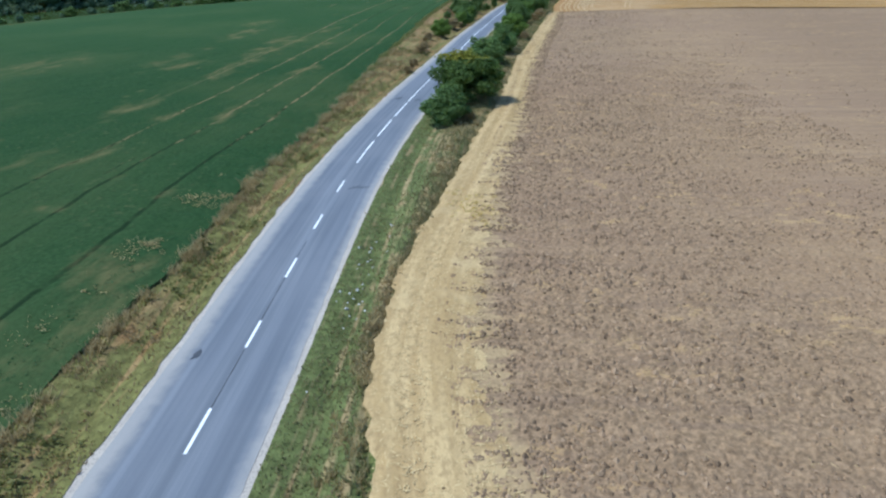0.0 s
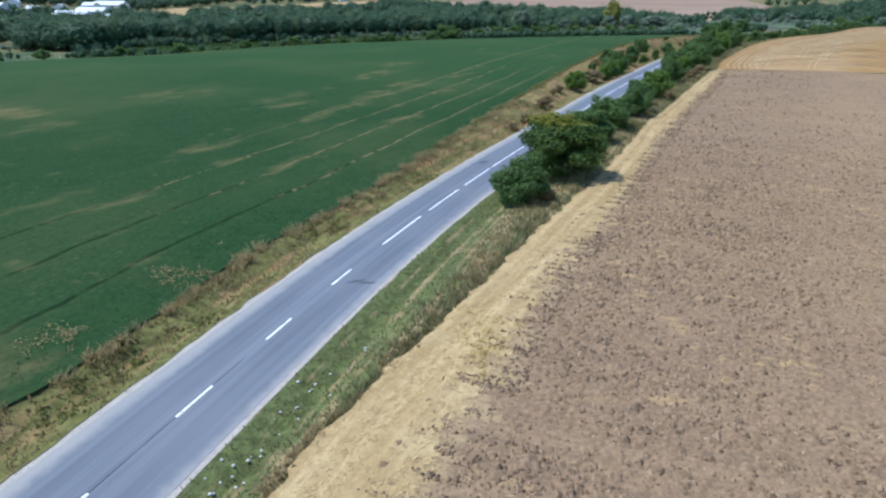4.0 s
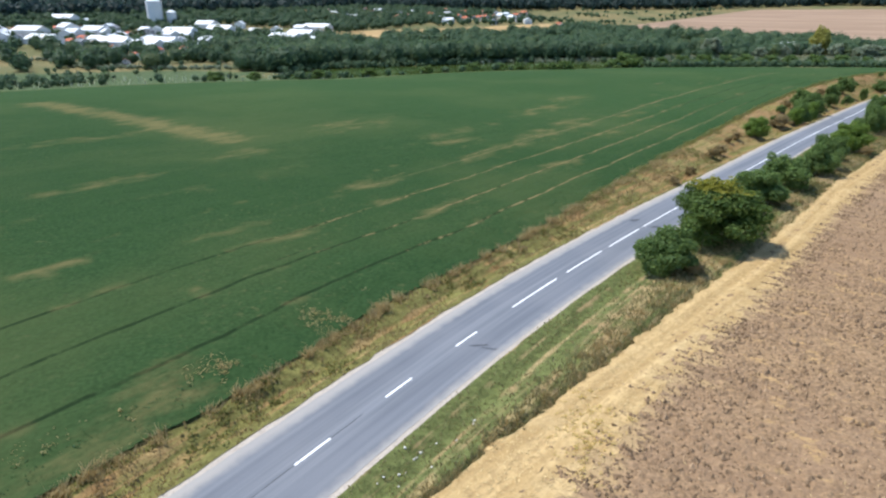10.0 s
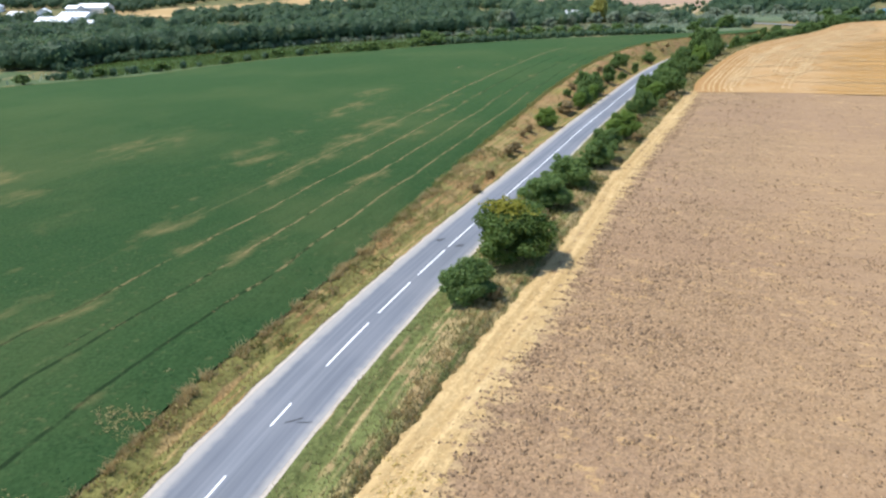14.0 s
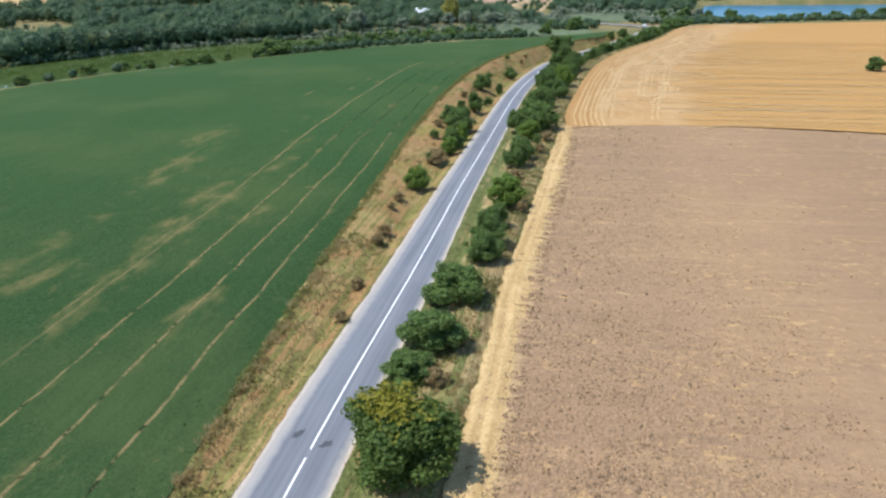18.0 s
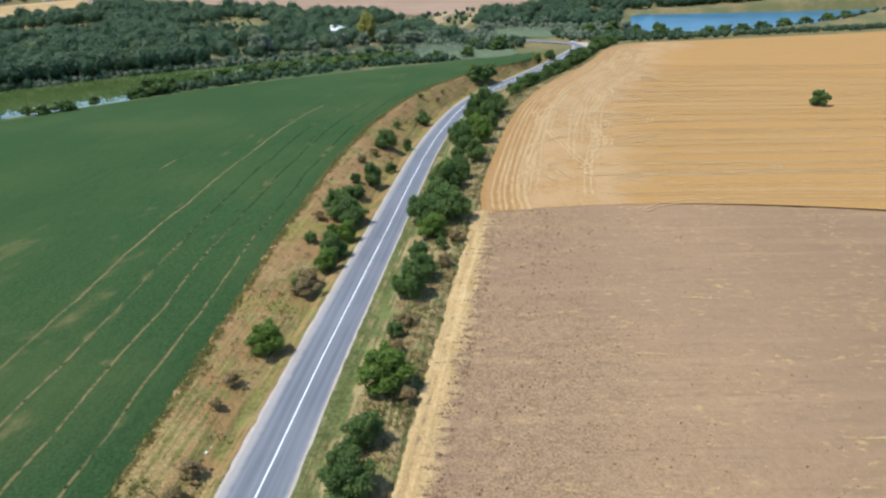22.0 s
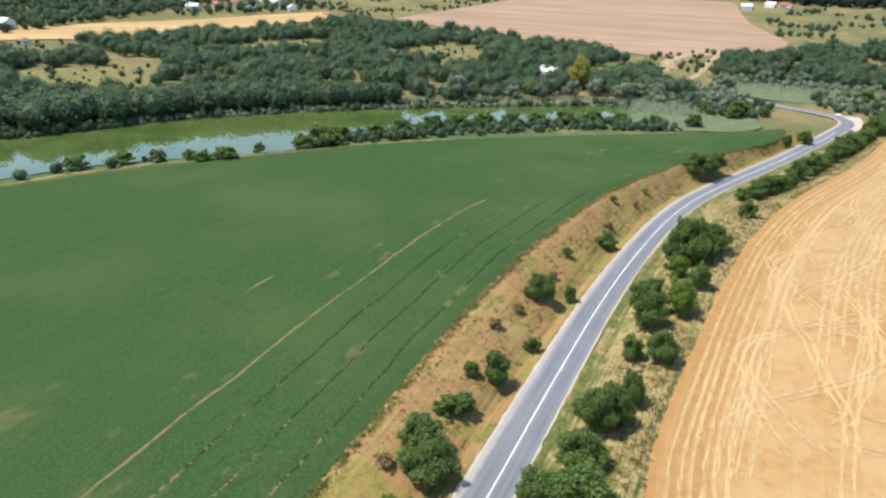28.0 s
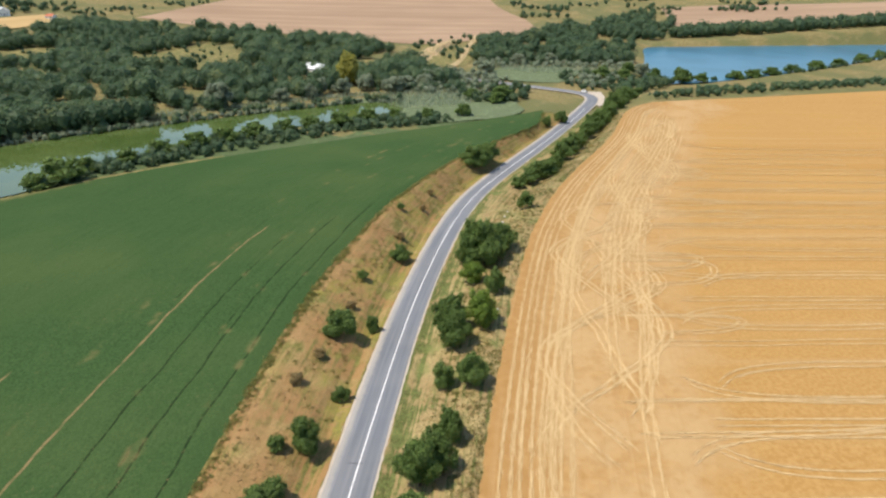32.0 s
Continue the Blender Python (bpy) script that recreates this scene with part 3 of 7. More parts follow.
def wavy(x, y, scale, seed=0.0):
    """Cheap smooth noise from sines, about -1 to 1."""
    a, b = x / scale + seed * 1.7, y / scale - seed * 2.3
    return (np.sin(a * 1.3 + 1.9 * np.sin(b * 0.7)) + np.sin(b * 1.7 + 1.3 * np.sin(a * 1.1 + 2)) + np.sin((a + b) * 2.3 + np.sin(a * 2.9))) / 3


def mesh_from(name, verts, faces, material, smooth=False):
    me = bpy.data.meshes.new(name)
    verts, faces = np.asarray(verts, np.float32), np.asarray(faces, np.int32)
    k = faces.shape[1]
    me.vertices.add(len(verts)), me.loops.add(faces.size), me.polygons.add(len(faces))
    me.vertices.foreach_set("co", verts.ravel())
    me.loops.foreach_set("vertex_index", faces.ravel())
    me.polygons.foreach_set("loop_start", np.arange(0, faces.size, k, dtype=np.int32))
    me.polygons.foreach_set("use_smooth", np.full(len(faces), smooth))
    me.update(calc_edges=True)
    me.materials.append(material)
    return me


def grid_faces(nu, nv):
    i = (np.arange(nu - 1)[:, None] * nv + np.arange(nv - 1)[None]).ravel()
    return np.stack([i, i + nv, i + nv + 1, i + 1], 1)


def with_values(me, **values):
    for name, v in values.items():
        me.attributes.new(name, "FLOAT", "POINT").data.foreach_set("value", np.asarray(v, np.float32))
    return me


def between(name, a, b, nu, nv, height, material, power=1.0, ragged=0.0, measure_from=None, flip=False, ragged_far=0.0, bowed=False):
    """A sheet between the lines a and b. height(x, y, v, edge) gives its z; it carries the metres from the line a and along it."""
    la, lb = evenly(smooth_line(a, 2), nu), evenly(smooth_line(b, 2), nu)
    v = np.linspace(0, 1, nv) ** power
    p = la[:, None] * (1 - v[None, :, None]) + lb[:, None] * v[None, :, None]
    if ragged:
        away = (lb - la) / np.linalg.norm(lb - la, axis=1)[:, None]
        push = ragged * (wavy(la[:, 0], la[:, 1], 2.1, 3) + 0.8 * wavy(la[:, 0], la[:, 1], 0.8, 5))
        p[:, :2] += (away * push[:, None])[:, None]
    if ragged_far:
        away = (lb - la) / np.linalg.norm(lb - la, axis=1)[:, None]
        push = ragged_far * (wavy(lb[:, 0], lb[:, 1], 1.9, 8) + 0.3 * wavy(lb[:, 0], lb[:, 1], 0.9, 2) - 0.5)
        p += (away * push[:, None])[:, None] * np.clip((v - 0.55) / 0.45, 0, 1)[None, :, None]
    if bowed:
        u, w = (p[..., 0] - 106.5) * 0.86 - (p[..., 1] - 187.5) * 0.51, (p[..., 0] - 106.5) * 0.51 + (p[..., 1] - 187.5) * 0.86
        u = np.maximum(u, 0)
        push = 0.29 * u * np.exp(-((u / 75) ** 1.5)) * np.exp(-((w / 45) ** 2))
        p = p + push[..., None] * np.array([0.51, 0.86])
    x, y = p[..., 0].ravel(), p[..., 1].ravel()
    base = smooth_line(measure_from or a, 2)
    edge, along = distance_to(np.stack([x, y], 1), base)
    if name == "crop_field":
        edge = edge * np.interp(y, [50, 110], [0.84, 1.0]) - np.interp(y, [105, 145], [1.5, 0.0]) * np.clip(edge / 4, 0, 1)
    z = height(x, y, np.tile(v, nu), edge)
    faces = grid_faces(nu, nv)
    me = mesh_from(name, np.stack([x, y, z], 1), faces[:, ::-1] if flip else faces, material, True)
    return with_values(me, edge=edge, along=along)


def up(me):
    """Turns a sheet's faces to the sky."""
    n = np.zeros(len(me.polygons) * 3, np.float32)
    me.polygons.foreach_get("normal", n)
    if n[2::3].mean() < 0:
        me.flip_normals()
    return me


def part(name, me, parent, label="", kind=""):
    ob = new(name, me)
    ob.parent = parent
    return tagged(ob, label, kind=kind)


# ---- ground ----
def ground_axis(lo, hi, step, end):
    core = np.arange(lo, hi + 1, step)
    out = [hi]
    while out[-1] < end:
        out.append(out[-1] + max(step, (out[-1] - hi) * 0.16 + step))
    low = [lo]
    while low[-1] > -end:
        low.append(low[-1] - max(step, (lo - low[-1]) * 0.16 + step))
    return np.r_[low[:0:-1], core, out[1:]]


gx, gy = ground_axis(-260, 700, 5.0, 4000), ground_axis(-60, 700, 5.0, 4000)
px, py = np.meshgrid(gx, gy, indexing="ij")
px, py = px.ravel(), py.ravel()
pz = ground_z(px, py) + 0.1 * wavy(px, py, 9, 1) + 0.25 * wavy(px, py, 40, 2) * (np.hypot(px, py) > 350)
d_road, _ = distance_to(np.stack([px, py], 1), smooth_line(ROAD, 8))
pz -= 0.75 * np.clip((14 - d_road) / 6, 0, 1)
pz = np.where((d_road < 28) & (py < 400), np.minimum(pz, road_drop(py) - 0.9), pz)
pz = np.where(py >= 400, np.minimum(pz, road_drop(py) - 0.5 + 0.25 * np.maximum(d_road - 12, 0)), pz)
for line in (CROP_EDGE, TRACK_OUT):
    d_line, _ = distance_to(np.stack([px, py], 1), smooth_line(line, 8))
    pz -= 0.5 * np.clip((14 - d_line) / 6, 0, 1)
ring = np.vstack([smooth_line(STUB_EDGE, 8), [(960, 290), (760, 110), (600, -105)], [(420, -330), (300, -430)], smooth_line(TRACK_OUT, 8)])
pz -= 1.3 * inside(np.stack([px, py], 1), ring)
ring = np.vstack([smooth_line(CROP_EDGE, 8), smooth_line(CROP_FAR, 8)[::-1]])
pz -= 0.8 * inside(np.stack([px, py], 1), ring)
tagged(new("ground", up(mesh_from("ground", np.stack([px, py, pz], 1), grid_faces(len(gx), len(gy)), MEADOW, True))), "dry summer grassland with green patches round the fields", "ground", kind="structure")

# ---- road ----
road_line = smooth_line(ROAD, 1.0)
for k in range(3):
    padded = np.pad(road_line, ((8, 8), (0, 0)), mode="reflect", reflect_type="odd")
    road_line = np.stack([np.convolve(padded[:, j], np.ones(17) / 17, mode="valid") for j in (0, 1)], 1)
road_s = lengths(road_line)


def road_at(s):
    return np.array([np.interp(s, road_s, road_line[:, k]) for k in (0, 1)])


def way_of(x, y):
    """Metres along the road of the place nearest to x, y."""
    return float(distance_to(np.array([[x, y]], float), road_line)[1][0])


def ribbon(name, s0, s1, d0, d1, z, material, step=1.0, nv=2, ragged=0.0, crown=0.0):
    s = np.linspace(s0, s1, max(2, int((s1 - s0) / step) + 1))
    mid = road_at(s).T
    ahead = road_at(s + 0.5).T - road_at(s - 0.5).T
    ahead /= np.linalg.norm(ahead, axis=1)[:, None] + 1e-9
    side = np.stack([ahead[:, 1], -ahead[:, 0]], 1)
    d = np.linspace(d0, d1, nv)[None] * np.ones((len(s), 1))
    if ragged:
        d[:, 0] += ragged * wavy(s, s * 0.37, 1.3, 2)
        d[:, -1] += ragged * wavy(s, s * 0.61, 1.1, 4)
    if nv > 4:
        slim = 1 - 0.12 * soft_step((mid[:, 1:] - 100) / 45)
        d = np.where(d > 0, d * slim, d)
    p = mid[:, None] + side[:, None] * d[..., None]
    x, y, across = p[..., 0].ravel(), p[..., 1].ravel(), d.ravel()
    zz = z + road_drop(y) + crown * (1 - (across / 4.2) ** 2)
    me = mesh_from(name, np.stack([x, y, zz], 1), grid_faces(len(s), nv), material, True)
    return up(with_values(me, across=across, along=np.repeat(s, nv)))


S_END = road_s[-1]
road = tagged(new("road", ribbon("road", 0, S_END, -4.2, 3.7, 0.03, ASPHALT, 1.0, 9, 0.06, 0.06)), "worn grey asphalt country road with pale edges", "road", kind="structure")
shoulder = tagged(new("road_shoulder", ribbon("road_shoulder", 0, S_END, -4.9, 4.3, 0.025, SHOULDER, 1.0, 5, 0.07)), "pale gravel shoulder along the asphalt road", "shoulder", kind="structure")
DASHES = [((-24.0, 14.9), (-22.55, 18.0)), ((-20.0, 23.2), (-18.6, 26.0)), ((-15.8, 31.5), (-14.4, 34.4)), ((-11.8, 39.6), (-10.4, 42.5)), ((-7.6, 47.9), (-6.1, 50.8)), ((-3.1, 56.2), (1.2, 63.9)), ((2.4, 65.8), (6.6, 73.0)), ((7.75, 74.8), (12.2, 82.0))]
s_dash = [(way_of(*a), way_of(*b)) for a, b in DASHES]
s_dash += [(s_dash[0][0] - 9 * k - 0.3, s_dash[0][0] - 9 * k + 3) for k in range(1, 9)]
s_solid = s_dash[7][1] + 1.2
for a, b in s_dash:
    part("dash", ribbon("dash", a, b, -0.09, 0.09, 0.098, PAINT, 0.5), road, "white painted dash")
for k in range(26):
    a = s_solid + k * 18.0
    part("centre_line", ribbon("centre_line", a, min(a + 17.99, way_of(345.4, 471.3)), -0.085, 0.085, 0.098, PAINT, 0.5, 2, 0.012), road, "solid white centre line") if a < way_of(345.4, 464.7) else None
for a, b in ((s_dash[0][1], s_dash[1][0]), (s_dash[1][1], s_dash[2][0]), (s_dash[2][1], s_dash[3][0] - 2.5)):
    part("tar_seam", ribbon("tar_seam", a, b, -0.035, 0.035, 0.097, TAR, 0.4, 2, 0.025), road, "dark tar-filled seam")


def blotch(x, y, rx, ry, turn, seed):
    rng = np.random.default_rng(seed)
    a = np.linspace(0, 2 * np.pi, 20, endpoint=False)
    r = 1 + 0.35 * rng.uniform(-1, 1, 20)
    q = np.stack([rx * r * np.cos(a), ry * r * np.sin(a)], 1)
    c, s = math.cos(turn), math.sin(turn)
    q = q @ np.array([[c, s], [-s, c]]) + (x, y)
    v = np.vstack([[[x, y]], q])
    f = np.stack([np.zeros(20, int), np.arange(20) + 1, np.roll(np.arange(20) + 1, -1)], 1)
    return mesh_from("tar_patch", np.c_[v, road_drop(v[:, 1]) + 0.101], f, TAR)


for x, y, rx, ry, turn, seed in ((12.3, 85.6, 0.75, 0.4, 0.4, 1), (14.6, 83.1, 0.8, 0.35, 0.2, 2), (-5.6, 48.3, 0.9, 0.10, 0.25, 3), (-4.7, 47.9, 0.6, 0.07, -0.1, 4), (-22.6, 23.6, 0.45, 0.2, 0.9, 5), (79.8, 187.3, 1.3, 0.09, -0.5, 6), (97.1, 214.9, 1.2, 0.09, -0.5, 7)):
    part("tar_patch", blotch(x, y, rx, ry, turn, seed), road, "dark tar patch")

# ---- fields and verges ----
DRY_NEAR = [(-97, 124.7, 9, 3), (-58, 114.8, 5, 3), (-22.8, 89, 5, 2), (-27.2, 96.1, 4.5, 2.2), (-8.1, 128.1, 9, 2.2), (3.9, 152.5, 8, 2.2), (-13.1, 87.6, 4.5, 1.6), (-70.2, 90.1, 9, 1.8), (-31, 71, 3, 1.2), (-39, 73, 4, 1.6), (5.2, 118, 4, 1.6), (-28.5, 40, 3, 2.2), (-26, 36, 3.5, 2), (-29, 31, 4, 2.2)]
DRY_FAR = [(8.3, 159, 8, 3), (-0.4, 145.7, 9, 3), (-7, 128.8, 6, 2.2), (-11, 121.4, 6, 2.4), (14.5, 147, 5, 2), (1.9, 114, 4, 1.6), (5.6, 115.8, 3, 1.4), (-19.3, 133.4, 6, 3), (8.9, 210, 9, 3.4), (-0.4, 185.4, 9, 3.4), (7, 163, 7, 3), (22.6, 177.2, 5, 1.8), (30, 196, 5, 1.6), (208.6, 378.8, 4, 1.6), (207, 384, 3, 1.4), (-45, 150, 9, 5)]
DRY_SPOTS = DRY_NEAR + DRY_FAR


def crop_height(x, y, v, edge):
    top = 0.34 * np.clip(edge / 3.5, 0, 1)
    for where, half, strong, tan in TRAMLINES:
        top -= 0.05 * np.exp(-((edge - where) / 0.5) ** 2) * (strong > 0)
    return rise(x, y) + 0.10 + top + 0.09 * wavy(x, y, 1.6, 1) + 0.06 * wavy(x, y, 0.7, 4) + 0.35 * wavy(x, y, 60, 2) * np.clip(edge / 40, 0, 1)


me = up(between("crop_field", CROP_EDGE, CROP_FAR, 420, 190, crop_height, CROP, 1.9, 0.35))
co = np.zeros(len(me.vertices) * 3, np.float32)
me.vertices.foreach_get("co", co)
cx, cy = co[0::3], co[1::3]
dry = np.zeros(len(cx))
for x, y, a, b in DRY_SPOTS:
    u, w = (cx - x) * 0.55 + (cy - y) * 0.835, (cx - x) * 0.835 - (cy - y) * 0.55
    dry = np.maximum(dry, 0.85 * np.exp(-((u / a) ** 2 + (w / b) ** 2) * 0.35))
band, _ = distance_to(np.stack([cx, cy], 1), np.array([(-150.9, 175.3), (-108, 153), (-72, 131), (-66, 128)]))
dry = np.maximum(dry, 1.25 * np.exp(-((band / 6.0) ** 2)))
far_band, _ = distance_to(np.stack([cx, cy], 1), smooth_line(CROP_FAR, 8))
dry = np.maximum(dry, 1.2 * np.exp(-((far_band / 4.0) ** 2)) * (cx < 60))
with_values(me, dry=dry)
tagged(new("crop_field", me), "dense green crop field with bare tramlines and dry patches", "crop field", kind="structure")


def soil_height(x, y, v, edge):
    return rise(x, y) + 0.02 + 0.07 * wavy(x, y, 0.9, 2) * np.clip(edge / 3, 0, 1) + 0.05 * wavy(x, y, 0.4, 7) + 0.06 * wavy(x * 0.5 + y * 0.87, x * 0.2, 0.55, 3) + 0.5 * wavy(x, y, 70, 5) * np.clip(edge / 60, 0, 1)


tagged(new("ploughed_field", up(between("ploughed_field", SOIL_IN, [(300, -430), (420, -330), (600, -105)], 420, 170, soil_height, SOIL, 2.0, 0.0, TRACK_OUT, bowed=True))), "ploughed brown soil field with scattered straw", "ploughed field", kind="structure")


def stub_height(x, y, v, edge):
    return rise(x, y) + 0.08 + 0.02 * wavy(x, y, 0.8, 2) + 0.6 * wavy(x, y, 80, 5) * np.clip(edge / 60, 0, 1)


# the near strip of ploughed soil, broken into real clods
TILL_OUT = [(30, -40), (42, -10), (52, 20), (60, 45), (72, 70), (92, 100)]
rough_rng = np.random.default_rng(3)


def tilled_height(x, y, v, edge):
    lift = np.clip((edge - 0.4) / 2.0, 0, 1) * np.clip((1 - v) / 0.4, 0, 1) * np.clip((112 - y - 0.15 * x) / 30, 0, 1)
    return soil_height(x, y, v, edge) - 0.05 + 0.15 * lift * np.clip(wavy(x, y, 0.32, 1) + 0.5 * wavy(x, y, 0.17, 6) + rough_rng.uniform(-0.8, 0.8, len(x)), -0.4, 2.0) + 0.06 * lift


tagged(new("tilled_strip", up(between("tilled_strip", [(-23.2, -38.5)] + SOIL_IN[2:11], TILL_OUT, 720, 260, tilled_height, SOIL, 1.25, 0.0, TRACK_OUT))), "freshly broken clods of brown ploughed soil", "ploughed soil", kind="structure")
tagged(new("stubble_field", up(between("stubble_field", STUB_EDGE, [(598, -107), (760, 110), (960, 290)], 260, 140, stub_height, STUBBLE, 1.5, 0.3, bowed=True))), "golden harvested stubble field with pale straw swaths", "stubble field", kind="structure")


# rows of pale straw left by the harvester: along the headland, crossing in it, and across the field beyond
STUB_LINE = smooth_line(STUB_EDGE, 2)
STUB_WAY = lengths(STUB_LINE)


def from_headland(s, d):
    """Places at s metres along the field's edge and d metres into the field."""
    p = np.stack([np.interp(s, STUB_WAY, STUB_LINE[:, k]) for k in (0, 1)], 1)
    q = np.stack([np.interp(s + 4, STUB_WAY, STUB_LINE[:, k]) - np.interp(s - 4, STUB_WAY, STUB_LINE[:, k]) for k in (0, 1)], 1)
    q /= np.linalg.norm(q, axis=1)[:, None]
    return p + np.stack([q[:, 1], -q[:, 0]], 1) * np.reshape(d, (-1, 1))


swath_rng = np.random.default_rng(14)
stubble = bpy.data.objects["stubble_field"]


def swath(p, wide):
    """A loose row of straw along p: flat wisps strewn about the line, with thick and thin stretches."""
    way = lengths(p)
    n = int(way[-1] * 13)
    t, k = swath_rng.uniform(0, way[-1], n), swath_rng.uniform(0, 50)
    thick = np.clip(0.62 + 0.45 * wavy(t + k, t * 0.3 + k, 16.0, 2), 0.12, 1)
    t = t[swath_rng.uniform(0, 1, n) < thick]
    n = len(t)
    c = np.stack([np.interp(t, way, p[:, j]) for j in (0, 1)], 1)
    ahead = np.stack([np.interp(t + 0.5, way, p[:, j]) - np.interp(t - 0.5, way, p[:, j]) for j in (0, 1)], 1)
    turn = np.arctan2(ahead[:, 1], ahead[:, 0]) + swath_rng.normal(0, 0.05, n)
    c += np.stack([-np.sin(turn), np.cos(turn)], 1) * swath_rng.normal(0, wide * 0.40, n)[:, None]
    edge, _ = distance_to(c, STUB_LINE)
    z = rise(*c.T) + 0.125 + 0.6 * wavy(c[:, 0], c[:, 1], 80, 5) * np.clip(edge / 60, 0, 1)
    u = np.stack([np.cos(turn), np.sin(turn), np.zeros(n)], 1) * swath_rng.uniform(0.7, 2.0, (n, 1))
    w = np.stack([-np.sin(turn), np.cos(turn), np.zeros(n)], 1) * swath_rng.uniform(0.02, 0.055, (n, 1))
    c = np.c_[c, z + swath_rng.uniform(0, 0.03, n)]
    v = np.stack([c - u, c + w, c + u, c - w], 1).reshape(-1, 3)
    part("straw_row", up(mesh_from("straw_row", v, np.arange(4 * n).reshape(n, 4), SWATH)), stubble, "pale row of straw")


way = np.arange(2.0, STUB_WAY[-1] - 4, 1.5)
for k in range(15):
    # wheel-wide pairs along the headland, straight near the hedge and wandering further in
    d = (2.6, 5.6)[k] if k < 2 else 8.4 + 23.0 * ((k - 2) / 13) + swath_rng.uniform(-1.2, 1.2)
    loose, seed = 0.25 if d < 8 else 1.4 + 0.10 * (d - 8), swath_rng.uniform(0, 90)
    a, b = sorted(swath_rng.uniform(0, 1, 2)) if k > 3 else (0, 1)
    s = way[(way > a * way[-1] * 0.8) & (way < way[-1] * (0.3 + b * 0.7))]
    line = d + loose * wavy(s, s * 0 + seed, 55.0, seed)
    for off in (0.0, 1.7):
        swath(from_headland(s, line + off), swath_rng.uniform(0.35, 0.6))
for k in range(20):
    seed, turn = swath_rng.uniform(0, 90), swath_rng.uniform(12, 30)
    a = swath_rng.uniform(0, 0.8) * way[-1]
    s = way[(way > a) & (way < a + swath_rng.uniform(35, 100))]
    line = 20 + swath_rng.uniform(6, 15) * np.sin(s / turn + seed) + 1.0 * wavy(s, s * 0 + seed, 9.0, 1)
    for off in (0.0, 1.7):
        swath(from_headland(s, line + off), swath_rng.uniform(0.3, 0.5))
into = np.array([math.cos(radians(-25)), math.sin(radians(-25))])
for k in range(30):
    s = 3 + 235 * (k + swath_rng.uniform(0, 0.7)) / 30
    foot = from_headland(np.array([s]), swath_rng.uniform(30, 44))[0]
    u = np.arange(0, swath_rng.uniform(60, 260), 2.0)
    for off in (0.0, 1.7):
        bend = 0.5 * wavy(u, u * 0 + k, 25, k) + off + 6.0 * np.exp(-u / 6) * (k % 3 - 1)
        swath(foot + u[:, None] * into + bend[:, None] * np.array([-into[1], into[0]]), swath_rng.uniform(0.2, 0.42))
for s, reach, half in ((38, 55, 5.0), (70, 26, 4.0), (98, 24, 7.0), (104, 21, 5.0), (140, 40, 6.0), (155, 30, 3.5), (190, 22, 6.0), (196, 18, 4.0)):
    foot = from_headland(np.array([float(s)]), 26.0)[0]
    a = np.linspace(0, 1, 60)
    u = reach * np.sin(np.pi * a) ** 0.45
    w = half * (-np.cos(np.pi * a)) * (1 + 0.35 * np.cos(np.pi * a))
    for off in (0.0, 1.6):
        scale = 1 - off / (2.0 * half)
        swath(foot + (u - off)[:, None] * into + (w * scale)[:, None] * np.array([-into[1], into[0]]), 0.35)


def track_height(x, y, v, edge):
    return rise(x, y) + 0.08 - 0.15 * np.clip((v - 0.72) / 0.28, 0, 1) + 0.07 * np.sin(np.pi * np.clip(v, 0, 1)) - 0.08 * np.exp(-((v - 0.3) / 0.1) ** 2) - 0.08 * np.exp(-((v - 0.7) / 0.1) ** 2) + 0.02 * wavy(x, y, 0.7, 3)


tagged(new("straw_track", up(between("straw_track", TRACK_IN, [(x + 0.6, y - 0.4) for x, y in TRACK_OUT], 700, 22, track_height, STRAW, 1.0, 0.4, None, False, 0.45))), "pale straw-covered field track with wheel ruts", "track", kind="structure")
left_edge = [tuple(p) for p in beside(road_line, -4.65)[::6] if p[1] < 428 and p[0] < 318]
slim = soft_step((road_line[:, 1:] - 100) / 45)
right_edge = [tuple(p) for p in (beside(road_line, 4.1) * (1 - slim) + beside(road_line, 3.6) * slim)[::6] if p[1] < 424 and p[0] < 335]


verge_line, crop_line = smooth_line(VERGE_OUT, 6), smooth_line(CROP_EDGE, 6)


def left_height(x, y, v, edge):
    width = np.clip(edge / np.maximum(v, 0.05), 6, 40)
    wide = np.clip((width - 7) / 12, 0, 1)
    ditch = -0.45 * np.exp(-((edge - 2.3) / 1.0) ** 2)
    ledge = 0.6 * wide / (1 + np.exp(np.clip(-(edge - 5.0 - 0.5 * wavy(x, y, 5, 3)) / 0.16, -30, 30)))
    bank = ledge + (0.30 + 0.25 * wide) * np.clip((edge - 2.4) / 7.5, 0, 1) * (1 - 0.5 * np.clip((v - 0.75) / 0.25, 0, 1))
    fall = soft_step((v - 0.76) / 0.24)
    low, top = road_drop(y), rise(x, y)
    slope = np.clip((edge - 3.2 + 0.6 * wavy(x, y, 4, 7)) / np.maximum(0.93 * width - 3.2, 2), 0, 1)
    slope = 0.45 * slope + 0.55 * soft_step(slope)
    return low + (top - low) * slope + 0.07 - 0.14 * np.clip(edge - 0.5, 0, 1) + ditch + bank * (1 - fall) + 0.12 * fall + (0.10 * wavy(x, y, 0.9, 1) + 0.05 * wavy(x, y, 0.35, 6)) * np.clip(edge, 0, 1)


